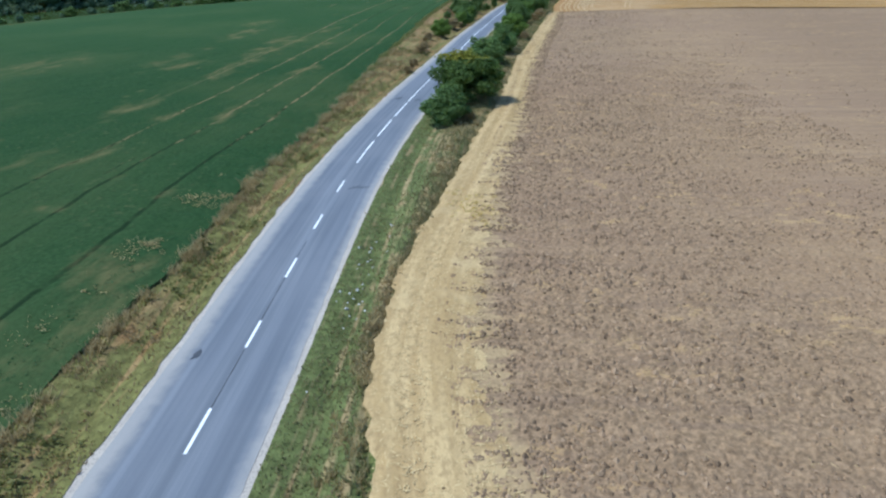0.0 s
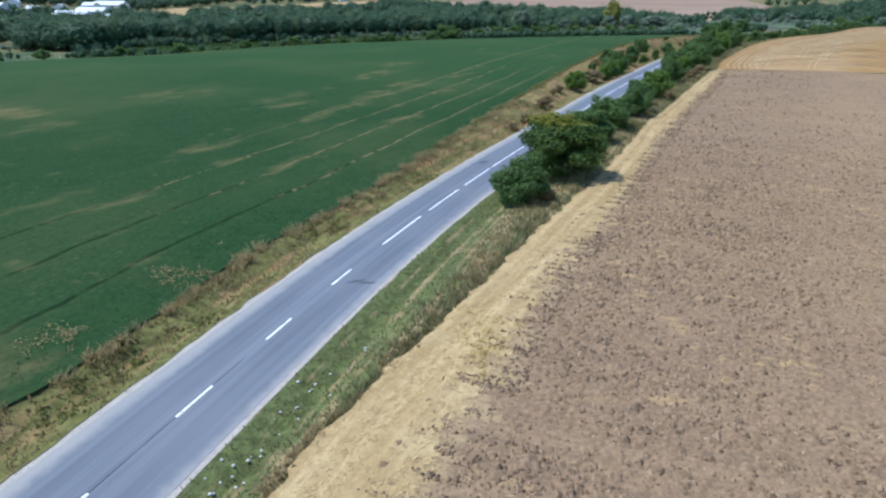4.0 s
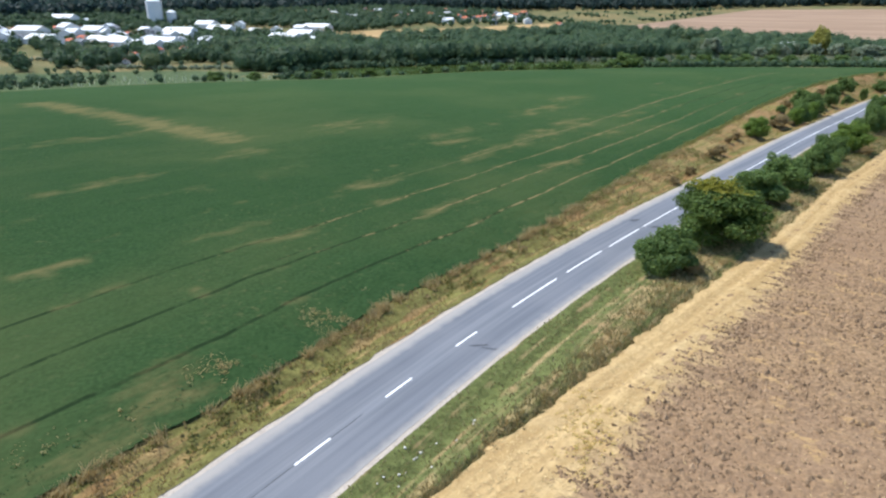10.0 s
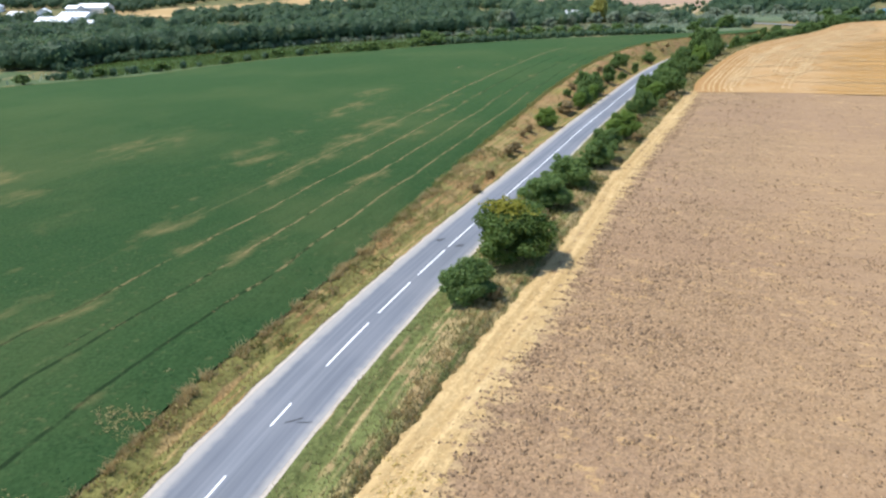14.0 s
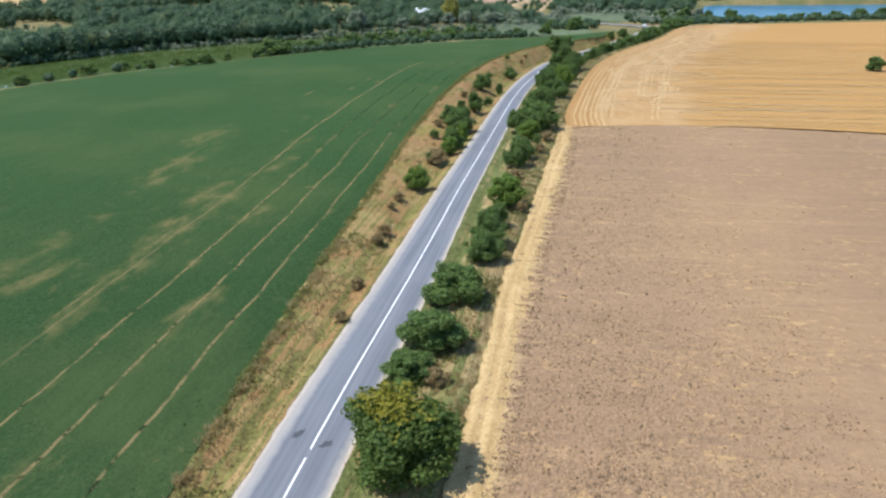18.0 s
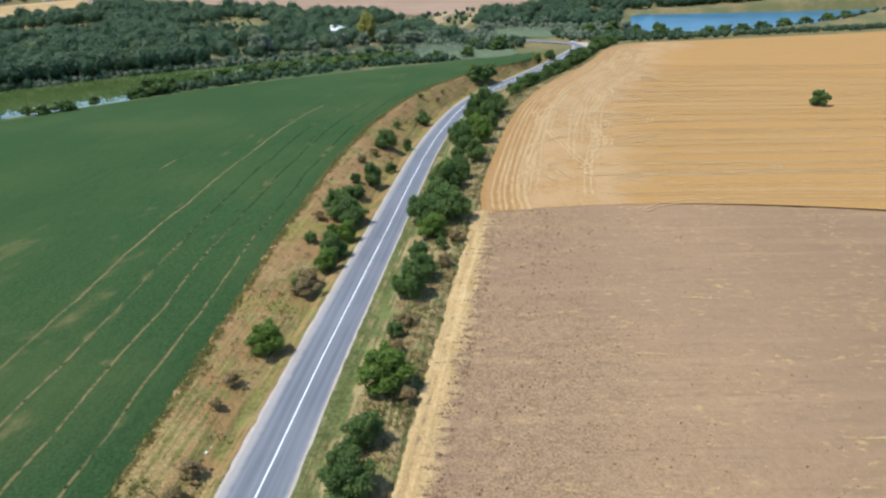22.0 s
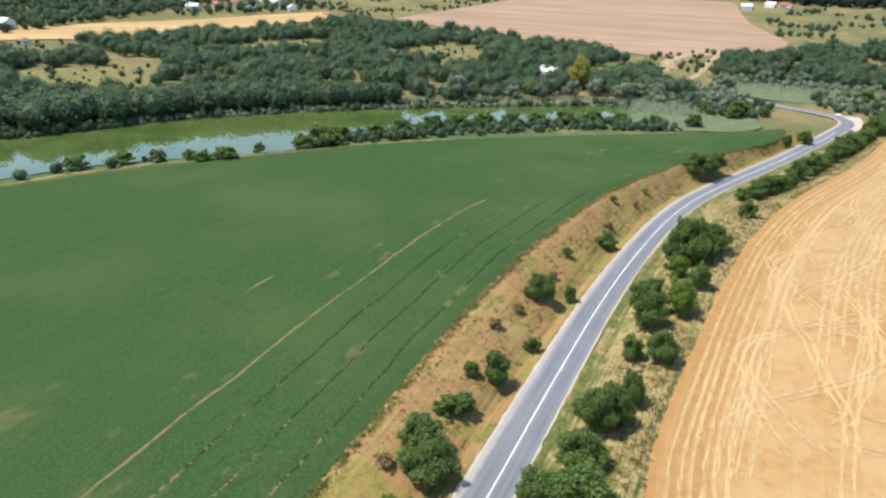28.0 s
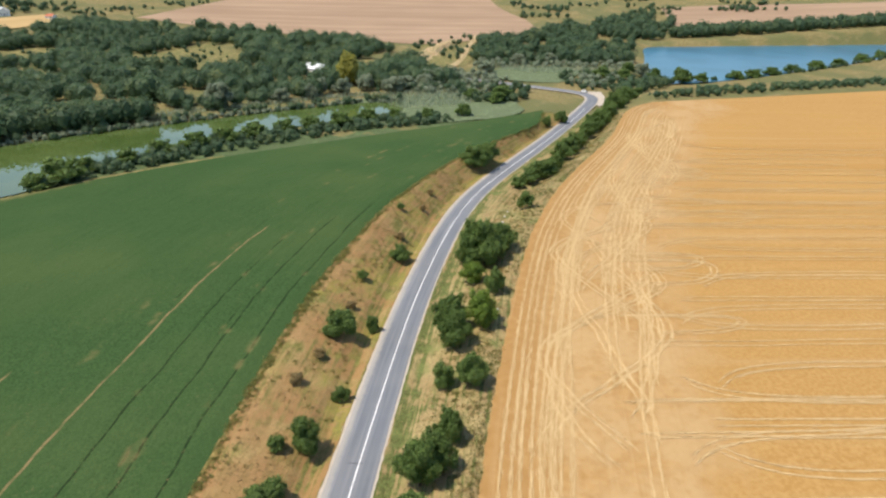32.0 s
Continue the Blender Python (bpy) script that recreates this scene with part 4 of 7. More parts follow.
def right_height(x, y, v, edge):
    ditch = -0.3 * np.exp(-((edge - 2.2) / 0.9) ** 2)
    width = edge + distance_to(np.stack([x, y], 1), verge_line)[0]
    low, top = road_drop(y), rise(x, y)
    foot = 2.6 + (0.55 * width - 2.6) * soft_step((y - 270) / 70)
    slope = soft_step((edge - foot) / np.maximum(0.96 * width - foot, 2))
    low = low - 0.45 * soft_step((edge / np.maximum(width, 0.5) - 0.86) / 0.12)
    top = top - 0.45 * soft_step((edge / np.maximum(width, 0.5) - 0.86) / 0.12)
    return low + (top - low) * slope + 0.07 - 0.14 * np.clip(edge - 0.5, 0, 1) + ditch + 0.24 * np.clip((edge - 2.5) / 3, 0, 1) + (0.09 * wavy(x, y, 0.8, 2) + 0.04 * wavy(x, y, 0.3, 5)) * np.clip(edge, 0, 1)


left_line, right_line = smooth_line(left_edge, 4), smooth_line(right_edge, 4)


def site_z(x, y):
    """Height of the verge or bank at a place beside the road."""
    p = np.array([[x, y]], float)
    dl, dr = distance_to(p, left_line)[0], distance_to(p, right_line)[0]
    if dl[0] < dr[0]:
        return float(left_height(p[:, 0], p[:, 1], dl / (dl + distance_to(p, crop_line)[0] + 1.5), dl)[0])
    return float(right_height(p[:, 0], p[:, 1], None, dr)[0])


tagged(new("bank_left", up(between("bank_left", left_edge, [tuple(q) for q in beside(smooth_line(CROP_EDGE, 4), -1.5)[::3]], 700, 30, left_height, BANK_DRY, 1.0, 0.16))), "dry grassy roadside bank with bare brown earth", "bank", kind="structure")
tagged(new("verge_right", up(between("verge_right", right_edge, [(x + 0.5, y - 0.35) for x, y in VERGE_OUT], 700, 22, right_height, BANK_GREEN, 1.0, 0.16))), "mown green and straw-coloured roadside verge", "verge", kind="structure")

def level_at(z):
    return lambda x, y, v, edge: road_drop(y) + z + 0.02 * wavy(x, y, 2, 1)


MARSH_FAR = [(-626.6, 10.8), (-471.6, 160.2), (-338.8, 285.3), (-228.1, 348.5), (-145, 354)] + [(x, y + 3) for x, y in POND_NEAR] + [(259.1, 475.8)]
tagged(new("marsh", up(between("marsh", CROP_FAR[:-1] + [(266.8, 433.9)], MARSH_FAR, 200, 10, lambda x, y, v, edge: ground_z(x, y) + 0.12 + 0.1 * wavy(x, y, 2, 3), MARSH, 1.0, 0.0, None, False, 2.5))), "green marsh grass between the crop and the pond", "marsh", kind="structure")

tagged(new("reed_bed", up(between("reed_bed", [(172, 446), (198, 434), (252, 426), (276, 436), (282, 452)], [(181, 505), (223, 508), (262, 500), (290, 488), (300, 478)], 60, 20, lambda x, y, v, edge: ground_z(x, y) + 0.5 + 0.18 * wavy(x, y, 1.3, 3), REED_TOPS, 1.0, 1.5, None, False, 2.0))), "pale grey-green reed bed at the end of the pond", "reeds", kind="structure")
tagged(new("reed_bed", up(between("reed_bed", [(330, 520), (352, 506), (372, 520), (398, 535)], [(310, 545), (345, 575), (375, 572), (400, 560)], 40, 16, lambda x, y, v, edge: ground_z(x, y) + 0.5 + 0.18 * wavy(x, y, 1.3, 5), REED_TOPS, 1.0, 1.5, None, False, 2.0))), "pale grey-green reed bed behind the road bend", "reeds", kind="structure")
tagged(new("junction_pad", up(between("junction_pad", [(328.2, 433.5), (335.7, 439.1), (349.5, 454.4), (358.7, 469.1)], [(334.2, 448), (343.2, 458.6), (348.2, 468), (348.7, 475.8)], 24, 6, level_at(0.04), SHOULDER, 1.0, 0.3))), "pale gravel turning at the road bend", "gravel", kind="structure")

strip = smooth_line([q for q in CROP_FAR if -300 < q[0] < 120], 4)
tagged(new("dry_headland", up(between("dry_headland", [tuple(q) for q in beside(strip, 1.0)[::4]], [tuple(q) for q in beside(strip, -5.5)[::4]], 160, 8, lambda x, y, v, edge: ground_z(x, y) + 0.42 - 0.2 * v + 0.05 * wavy(x, y, 1.5, 2), DRY_GRASS, 1.0, 0.6, None, False, 1.6))), "narrow strip of dry grass along the crop", "grass strip", kind="structure")

# ---- waters ----
def level(z):
    return lambda x, y, v, edge: np.full(len(x), z)


tagged(new("pond", up(between("pond", POND_NEAR, POND_FAR, 60, 8, level(WATER), POND_WATER))), "still green pond that mirrors the wood", "water", kind="structure")
tagged(new("lake", up(between("lake", LAKE_NEAR, LAKE_FAR, 40, 8, level(WATER), LAKE_WATER))), "blue rippled lake behind the stubble field", "water", kind="structure")


def draped(lift):
    return lambda x, y, v, edge: ground_z(x, y) + lift + 0.1 * wavy(x, y, 25, 3)


tagged(new("far_field_brown", up(between("far_field_brown", [(109.6, 977.3), (181.6, 898.7), (259.1, 826.7), (327.7, 748.1), (358.7, 728.2), (436.2, 741.5), (513.7, 758.1)], [(369.8, 1261.8), (469.4, 1239.7), (569, 1206.4), (657.6, 1162.2), (613.3, 1051.5), (569, 940.7), (546.9, 841.1)], 60, 24, draped(0.45), BROWN_FIELD))), "wide bare brown field on the far slope", "field", kind="structure")
tagged(new("far_field_gold", up(between("far_field_gold", [(-261.3, 708.3), (-205.9, 741.5), (-150.6, 758.1), (-117.3, 791.3), (-43.2, 879.9), (37.6, 954)], [(-272.3, 785.8), (-229.2, 807.9), (-197.1, 844.4), (-116.2, 902), (-29.9, 975.1), (17.7, 1003.8)], 40, 14, draped(0.7), GOLD_FIELD))), "golden stubble field below the village", "field", kind="structure")
tagged(new("far_field_pale", up(between("far_field_pale", [(657.6, 697.2), (790.5, 655.1), (879, 608.6), (1078.3, 564.3)], [(768.3, 841.1), (879, 807.9), (1045.1, 719.3), (1266.5, 652.9)], 30, 14, draped(0.45), BROWN_FIELD))), "bare brown field behind the lake", "field", kind="structure")
SAND_PATH = [(262, 553), (280, 566), (298, 580), (318, 600), (336, 622), (358, 655), (384, 695), (408, 728), (432, 768)]


def quarry_height(x, y, v, edge):
    """A worn face that falls three metres towards the road, in steps and gullies."""
    face = soft_step((v - 0.42 + 0.12 * wavy(x, y, 9, 4)) / 0.2)
    return ground_z(x, y) + 0.3 + 3.0 * face * (1 - soft_step((v - 0.8) / 0.2)) + 0.35 * wavy(x, y, 3.0, 2) * (0.3 + face) + 0.15 * wavy(x, y, 1.1, 6)


tagged(new("sand_pit", up(between("sand_pit", [(296, 600), (310, 604), (326, 622), (346, 660), (362, 690)], [(318, 672), (340, 700), (362, 722), (384, 738), (400, 742)], 90, 50, quarry_height, SAND, 1.0, 5.0, None, False, 7.0))), "worn sandy face of a small quarry", "sand pit", kind="structure")
tagged(new("sand_path", up(between("sand_path", [(x - 2.4, y + 2) for x, y in SAND_PATH], [(x + 2.4, y - 2) for x, y in SAND_PATH], 120, 8, draped(0.8), SAND, 1.0, 1.4, None, False, 1.2))), "pale sandy path up the slope", "path", kind="structure")
for a, b in (([(-161.6, 592), (-117.3, 608.6), (-73.1, 614.2)], [(-111.8, 517.8), (-86.3, 522.3), (-64.2, 542.2)]), ([(-84.1, 713.8), (-39.9, 752.5), (-1.1, 796.8), (37.6, 802.4)], [(-67.5, 683.9), (-23.2, 697.2), (10, 719.3), (32.1, 741.5)]), ([(87.5, 713.8), (115.1, 752.5), (159.4, 802.4)], [(98.5, 652.9), (137.3, 652.9), (179.4, 697.2)]), ([(220.3, 621.9), (242.5, 641.8), (259.1, 658.4)], [(242.5, 608.6), (259.1, 619.7), (275.7, 636.3)]), ([(283.4, 608.6), (294.5, 652.9), (314.4, 697.2), (347.6, 721.5)], [(325.5, 595.3), (358.7, 636.3), (383.1, 672.8), (419.6, 713.8)])):
    tagged(new("dry_meadow", up(between("dry_meadow", a, b, 24, 10, draped(0.45), DRY_GRASS, 1.0, 2.5))), "clearing of yellow dry grass in the wood", "meadow", kind="structure")


# ---- plants ----
def leaf_quads(centres, sizes, rng, outward=None, droop=0.5, cross=False):
    """A bent leaf clump, of two triangles in a fold, at each centre. Returns vertices and faces."""
    n = len(centres)
    a = rng.normal(size=(n, 3))
    if outward is not None:
        a = a * droop + outward
    a /= np.linalg.norm(a, axis=1)[:, None] + 1e-9
    b = np.cross(a, rng.normal(size=(n, 3)))
    b /= np.linalg.norm(b, axis=1)[:, None] + 1e-9
    c = np.cross(a, b)
    s = np.asarray(sizes).reshape(-1, 1)
    fold = a * s * rng.uniform(0.1, 0.45, (n, 1))
    k = rng.uniform(0.6, 1.0, (n, 1))
    v = np.stack([centres - b * s, centres - c * s * k + fold, centres + b * s, centres + c * s * k + fold], 1)
    f = np.arange(4 * n).reshape(n, 4)
    return v.reshape(-1, 3), f


def tube(points, radii, sides=7):
    """A tapered limb along points, with closed ends."""
    v, f = [], []
    points = [Vector(p) for p in points]
    for i, (p, r) in enumerate(zip(points, radii)):
        way = (points[min(i + 1, len(points) - 1)] - points[max(i - 1, 0)]).normalized()
        u = way.orthogonal().normalized()
        w = way.cross(u)
        for k in range(sides):
            t = 2 * math.pi * k / sides
            v.append(p + (u * math.cos(t) + w * math.sin(t)) * r)
    for i in range(len(points) - 1):
        for k in range(sides):
            a, b = i * sides + k, i * sides + (k + 1) % sides
            f.append((a, b, b + sides, a + sides))
    return v, f


def limb_mesh(name, points, radii):
    v, f = tube(points, radii)
    return mesh_from(name, np.array([tuple(p) for p in v]), f, BARK, True)


def crown_points(rng, lobes, count, lo):
    """Centres and outward ways of leaves over lobes (x, y, z, radius, squash); those inside another lobe are thinned."""
    weights = np.array([l[3] ** 2 for l in lobes])
    pick = rng.choice(len(lobes), count, p=weights / weights.sum())
    L = np.array(lobes)[pick]
    d = rng.normal(size=(count, 3))
    d /= np.linalg.norm(d, axis=1)[:, None]
    r = rng.uniform(0.45, 1.12, (count, 1)) ** 0.55
    lump = 1 + 0.16 * np.sin(5 * d[:, :1] + pick[:, None]) * np.sin(6 * d[:, 1:2] + 2 * pick[:, None]) + 0.10 * np.sin(9 * d[:, 2:3] + pick[:, None])
    c = L[:, :3] + d * r * lump * L[:, 3:4] * np.stack([np.ones(count), np.ones(count), L[:, 4]], 1)
    keep = c[:, 2] > lo
    return c[keep], d[keep]


def make_tree(name, label, category, group, leaf, seed, spread=0.5, trunk=0.28, leaves=2600, size=0.06, lobes_n=11, tall=1.0, low=0.05):
    """A tree of height 1 and width about 1 under an Empty at its foot; copies are scaled."""
    rng = np.random.default_rng(seed)
    thing = tagged(new(name), label, category, group)
    lobes = []
    for k in range(lobes_n):
        a = 2.4 * k + rng.uniform(-0.4, 0.4)
        h = low + 0.16 + (0.62 - low) * (k + 0.5) / lobes_n + rng.uniform(-0.05, 0.05)
        reach = spread * (0.68 if h < 0.6 else 0.46) * rng.uniform(0.45, 1.15)
        lobes.append((reach * math.cos(a), reach * math.sin(a), h, rng.uniform(0.13, 0.22) * (1.12 if h < 0.55 else 1.0), rng.uniform(0.75, 1.0)))
    lobes.append((rng.uniform(-0.05, 0.05), rng.uniform(-0.05, 0.05), 0.78, 0.20, 1.0))
    lobes.append((0, 0, 0.48, 0.22, 1.1))
    for k in range(9):
        a, h = 2.4 * k + rng.uniform(-0.5, 0.5), rng.uniform(0.35, 0.92)
        reach = spread * rng.uniform(0.75, 1.0) * (1.0 if h < 0.6 else 0.6)
        lobes.append((reach * math.cos(a), reach * math.sin(a), h, rng.uniform(0.06, 0.11), rng.uniform(1.0, 1.7)))
    c, d = crown_points(rng, lobes, leaves, low)
    v, f = leaf_quads(c, rng.uniform(0.55, 1.25, len(c)) * size, rng, d, 0.5)
    part("trunk", limb_mesh("trunk", [(0, 0, -0.03), (0.01, 0.0, 0.12), (-0.01, 0.01, trunk), (0.0, 0.02, 0.55)], [0.035, 0.027, 0.022, 0.010]), thing)
    for k in range(4):
        x, y, z = lobes[2 * k + 1][:3]
        part("limb", limb_mesh("limb", [(0, 0, 0.10 + 0.05 * k), (x * 0.45, y * 0.45, 0.12 + (z - 0.1) * 0.55), (x * 0.9, y * 0.9, z)], [0.017, 0.012, 0.005]), thing)
    part("crown", mesh_from("crown", v, f, leaf), thing, "leafy crown")
    thing.location = (0, -900, -50)
    return thing


class Kind:
    """A kind of tree with a few seeds; each planting copies one of them."""

    def __init__(self, name, label, category, group, leaf, seeds, **shape):
        self.makes = [make_tree(name, label, category, group, leaf, s, **shape) for s in seeds]
        self.used = [False] * len(seeds)
        self.count = 0

    def plant(self, x, y, w, h, z=None, label=""):
        k = self.count % len(self.makes)
        self.count += 1
        rng = random.Random(int(x * 31 + y * 17))
        if z is None:
            z = float(ground_z(x, y)[0]) + 0.3
        thing = self.makes[k]
        turn = pose(x, y, z, 0, 0, rng.uniform(0, 360))
        if self.used[k]:
            thing = copy_thing(thing, turn)
        self.used[k] = True
        thing.matrix_basis = turn @ Matrix.Diagonal((w * 1.02, w * rng.uniform(0.92, 1.1), h, 1))
        if label:
            thing["label"] = label
        return thing

    def clear(self):
        """Takes away seeds that were never planted."""
        for thing, used in zip(self.makes, self.used):
            if not used:
                for ob in (*thing.children_recursive, thing):
                    bpy.data.objects.remove(ob)


BUSH = Kind("roadside_tree", "dark green bushy roadside tree in the grass verge", "tree", "roadside trees", LEAF, (11, 12, 13, 14), leaves=13000, size=0.0245)
LIGHT = Kind("roadside_tree", "light green leafy young roadside tree on the bank", "tree", "roadside trees", LEAF_LIGHT, (21, 22), leaves=11000, size=0.0245)
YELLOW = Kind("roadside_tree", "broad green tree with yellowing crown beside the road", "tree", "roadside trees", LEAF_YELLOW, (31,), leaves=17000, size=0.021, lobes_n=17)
SMALL = Kind("shrub", "small dark green round shrub in dry grass", "shrub", "bank shrubs", LEAF, (41, 42), leaves=5000, size=0.036, lobes_n=7)
BROWN = Kind("dry_shrub", "brownish half-dry weed shrub on the bank", "shrub", "dry shrubs", WEED_BROWN, (51, 52), leaves=3600, size=0.038, lobes_n=7)
SHORE = Kind("shore_bush", "dark green bush on the pond bank", "bush", "pond bank bushes", LEAF, (61, 62), leaves=2200, size=0.055, lobes_n=9)
SILVER = Kind("willow", "silver-green willow beside the marsh", "tree", "willows", LEAF_GREY, (71, 72), leaves=2200, size=0.06, lobes_n=9)
GOLD = Kind("yellow_tree", "tall tree with golden yellow leaves at the wood edge", "tree", "", LEAF_GOLD, (81,), leaves=3000, size=0.05, spread=0.4)

# right of the road: x, y of the trunk, width, height
HEDGE_SOUTH = [(BUSH, 12.9, 67.3, 6.4, 5.4), (YELLOW, 20.7, 77.6, 11.0, 8.0), (BUSH, 25.8, 90.8, 5.6, 3.9), (BUSH, 30.6, 95.3, 7.6, 5.4), (BUSH, 37.8, 106.2, 8.2, 5.6), (BUSH, 46.3, 115.6, 6, 5), (BUSH, 49.8, 121, 5.4, 5.2), (BUSH, 54, 127.1, 4.8, 4.3), (LIGHT, 60.6, 136.5, 7.6, 5.4), (SMALL, 66.8, 148, 3, 2.2), (BUSH, 74.4, 158.7, 6, 6.2), (BUSH, 78.8, 163.4, 4.8, 4.9), (BUSH, 81.5, 171.5, 4.3, 3.4), (SMALL, 87.6, 173.5, 2.5, 2.4), (LIGHT, 88.9, 180.7, 6.5, 4.8), (BUSH, 95.6, 187.9, 9.7, 7.4), (BUSH, 90.8, 190.5, 6.5, 6.1), (BUSH, 99.2, 198.1, 7.5, 6.3)]
HEDGE_MIDDLE = [(BUSH, 104.2, 205.3, 6.3, 6.7), (BUSH, 107.7, 206.8, 5.7, 5.5), (BUSH, 112.6, 211.7, 4.7, 5), (SMALL, 118.7, 226, 4.4, 3.9), (BUSH, 123.3, 223.2, 5.8, 5.2), (BUSH, 127.1, 237.5, 7, 6.8), (BUSH, 129.6, 244.1, 6.8, 7.1), (LIGHT, 135.3, 240.8, 7.5, 6.4), (BUSH, 145.8, 251.9, 5.3, 4.8), (LIGHT, 144.9, 261.9, 6.2, 4.6), (BUSH, 152.8, 268.6, 10.1, 9.9), (BUSH, 148.8, 270.2, 7.3, 7.5), (BUSH, 159, 272, 9.1, 6.7), (BUSH, 155.8, 280.4, 7.4, 7.8), (SMALL, 184.4, 297.1, 4.7, 4.6), (BUSH, 201.2, 326.8, 7, 5.4), (BUSH, 207.8, 329.1, 7.8, 6.1), (BUSH, 215.9, 331.3, 8.3, 6.1)]
HEDGE_NORTH = [(BUSH, 222.5, 337.4, 6.5, 5.5), (BUSH, 229.2, 341.5, 7.9, 6.8), (BUSH, 239.7, 351.7, 7.7, 5.9), (BUSH, 247.7, 357.6, 8.1, 6.8), (BUSH, 255.6, 363.9, 8.8, 7.3), (BUSH, 264.5, 370.2, 8.8, 7.7), (BUSH, 273.6, 376.5, 9.9, 8.8), (BUSH, 282.9, 384.9, 8.4, 7.1), (BUSH, 291.5, 391.8, 7.7, 6.6), (BUSH, 298.8, 396.8, 8.7, 7), (BUSH, 304.2, 400.2, 9.2, 7.5), (BUSH, 309.6, 403.2, 8.9, 7.4), (BUSH, 329.6, 422.8, 9.8, 8.1), (BUSH, 341.9, 430.9, 11, 8.8), (BUSH, 353.7, 439, 11, 8.1), (BUSH, 366.6, 444.8, 12.1, 8.8)]
HEDGE = HEDGE_SOUTH + HEDGE_MIDDLE + HEDGE_NORTH
# left of the road
LEFT = [(LIGHT, 48.3, 153.4, 5.6, 4.8), (LIGHT, 64.7, 177, 4.5, 4.7), (BUSH, 67.6, 182.3, 5.3, 5.3), (LIGHT, 73.1, 188.8, 3.9, 5.3), (BUSH, 76.7, 198.5, 8.3, 6.1), (BUSH, 75.8, 203.6, 6.2, 5.2), (BUSH, 90.8, 221, 5.7, 6.8), (SMALL, 86.3, 221.7, 3.2, 2.6), (SMALL, 100.6, 232.1, 3.2, 3.4), (BUSH, 107.3, 251.9, 6.9, 6.1), (SMALL, 114.9, 253.1, 3, 4.2), (BUSH, 135.8, 285.2, 5.7, 4.9), (SMALL, 120.3, 273.9, 3.1, 2.4), (BUSH, 198.1, 353.4, 12, 8.7), (BUSH, 205.9, 358.5, 11.5, 8.3), (SMALL, 269.4, 404.5, 5.3, 5.5), (BUSH, 281.7, 408.7, 6.6, 6.6), (SMALL, 147.5, 312.6, 2.6, 2.2), (SMALL, 65, 188.3, 2.9, 2.2), (SMALL, 57, 169.8, 2.2, 2.3), (SMALL, 83.6, 212.2, 4.2, 3), (LIGHT, 70.5, 190.9, 3.4, 3), (SMALL, 80.9, 211.5, 4.4, 3.2)]
DRY = [(34.9, 131.8, 2.8, 2.1), (32.6, 128.4, 2.8, 2.1), (58.2, 169.5, 5.6, 3), (59.8, 172.4, 5, 2.8), (22, 106, 2.4, 1.6), (25.8, 115, 2.6, 1.7), (42.1, 146.8, 2.6, 1.8), (39.2, 142.2, 2.2, 1.5), (69.9, 199.1, 3, 2), (94.1, 237.4, 3.2, 2.2), (100.4, 244.3, 2.8, 2), (113.1, 261.4, 3.1, 2), (140.2, 295.7, 3.1, 2.3), (156.5, 315, 2.7, 2.1), (164.7, 326, 2.7, 2.1), (22.6, 83.5, 2.2, 1.6), (28.2, 88.6, 3.2, 2.2), (15.6, 66.2, 2.6, 1.6), (24.8, 79.6, 3.2, 2.0), (65, 143.4, 3.2, 2.2), (69.6, 150.6, 3.4, 2.4), (84.5, 166.2, 3.4, 2.4), (91.9, 175.7, 3.6, 2.6), (62, 132.4, 3, 2)]
for kind, x, y, w, h in HEDGE + LEFT:
    row = (kind, x, y, w, h) in HEDGE
    more = 1.0 if not row or y < 60 else 1.0 if y < 110 else 1.12 if y < 200 else 1.32 if y < 300 else 1.15
    if row and y > 300:
        size = random.Random(int(x * 7 + y * 3)).uniform(0.62, 1.25)
        w, h = w * size, h * size
    kind.plant(x, y, w * (1.1 if row and y > 300 else 1.03), h * more, site_z(x, y))
for x, y, w, h in DRY:
    off = distance_to(np.array([[x, y]]), road_line)[0][0]
    if off < 6:
        x -= (6 - off) * 0.9
    BROWN.plant(x, y, w, h, site_z(x, y))
SMALL.plant(276.5, 225, 8.0, 6.0, 0.05, "lone dark green tree standing in the stubble field")
BANK_WEST = [(50, 402.1, 15.3, 8.7), (42.4, 397.3, 9.8, 6), (57.6, 412.1, 8.8, 6.6), (13.2, 378.4, 9.8, 5), (5.6, 375, 6.5, 4.3), (24.9, 389.4, 5.5, 4.4), (-37.5, 367.3, 8.7, 5), (-23.2, 374.8, 7.6, 4.6), (-12.2, 376.6, 6.5, 4.4), (-0.1, 378.2, 6.5, 4.1), (-60.1, 348.1, 6.5, 4.4), (-88.1, 331.7, 7.7, 4.6), (-109.9, 315.1, 6.6, 4.4), (-137.1, 300.7, 7.7, 4.4), (-153.3, 291.8, 7.7, 4.9)]
BANK_EAST = [(73, 419.1, 9.9, 6), (86.2, 425.1, 11, 6.6), (100.6, 432.2, 12.1, 7.2), (115, 437, 11, 6.6), (128.3, 441.7, 12.1, 7.2), (143.7, 443.9, 11, 6.6), (157, 447.4, 11, 6.6), (172.5, 448.5, 12.2, 6.6), (188, 450.8, 11.1, 6.6), (203.3, 449.4, 8.8, 5.5), (239.8, 440.8, 8.8, 6.6), (220.6, 445.2, 7.7, 5), (283.4, 471.3, 13.3, 8.9), (275.4, 464.3, 10, 6.6), (267.9, 481.3, 10, 6.6)]
for x, y, w, h in BANK_WEST + BANK_EAST:
    SHORE.plant(x, y, w, h)
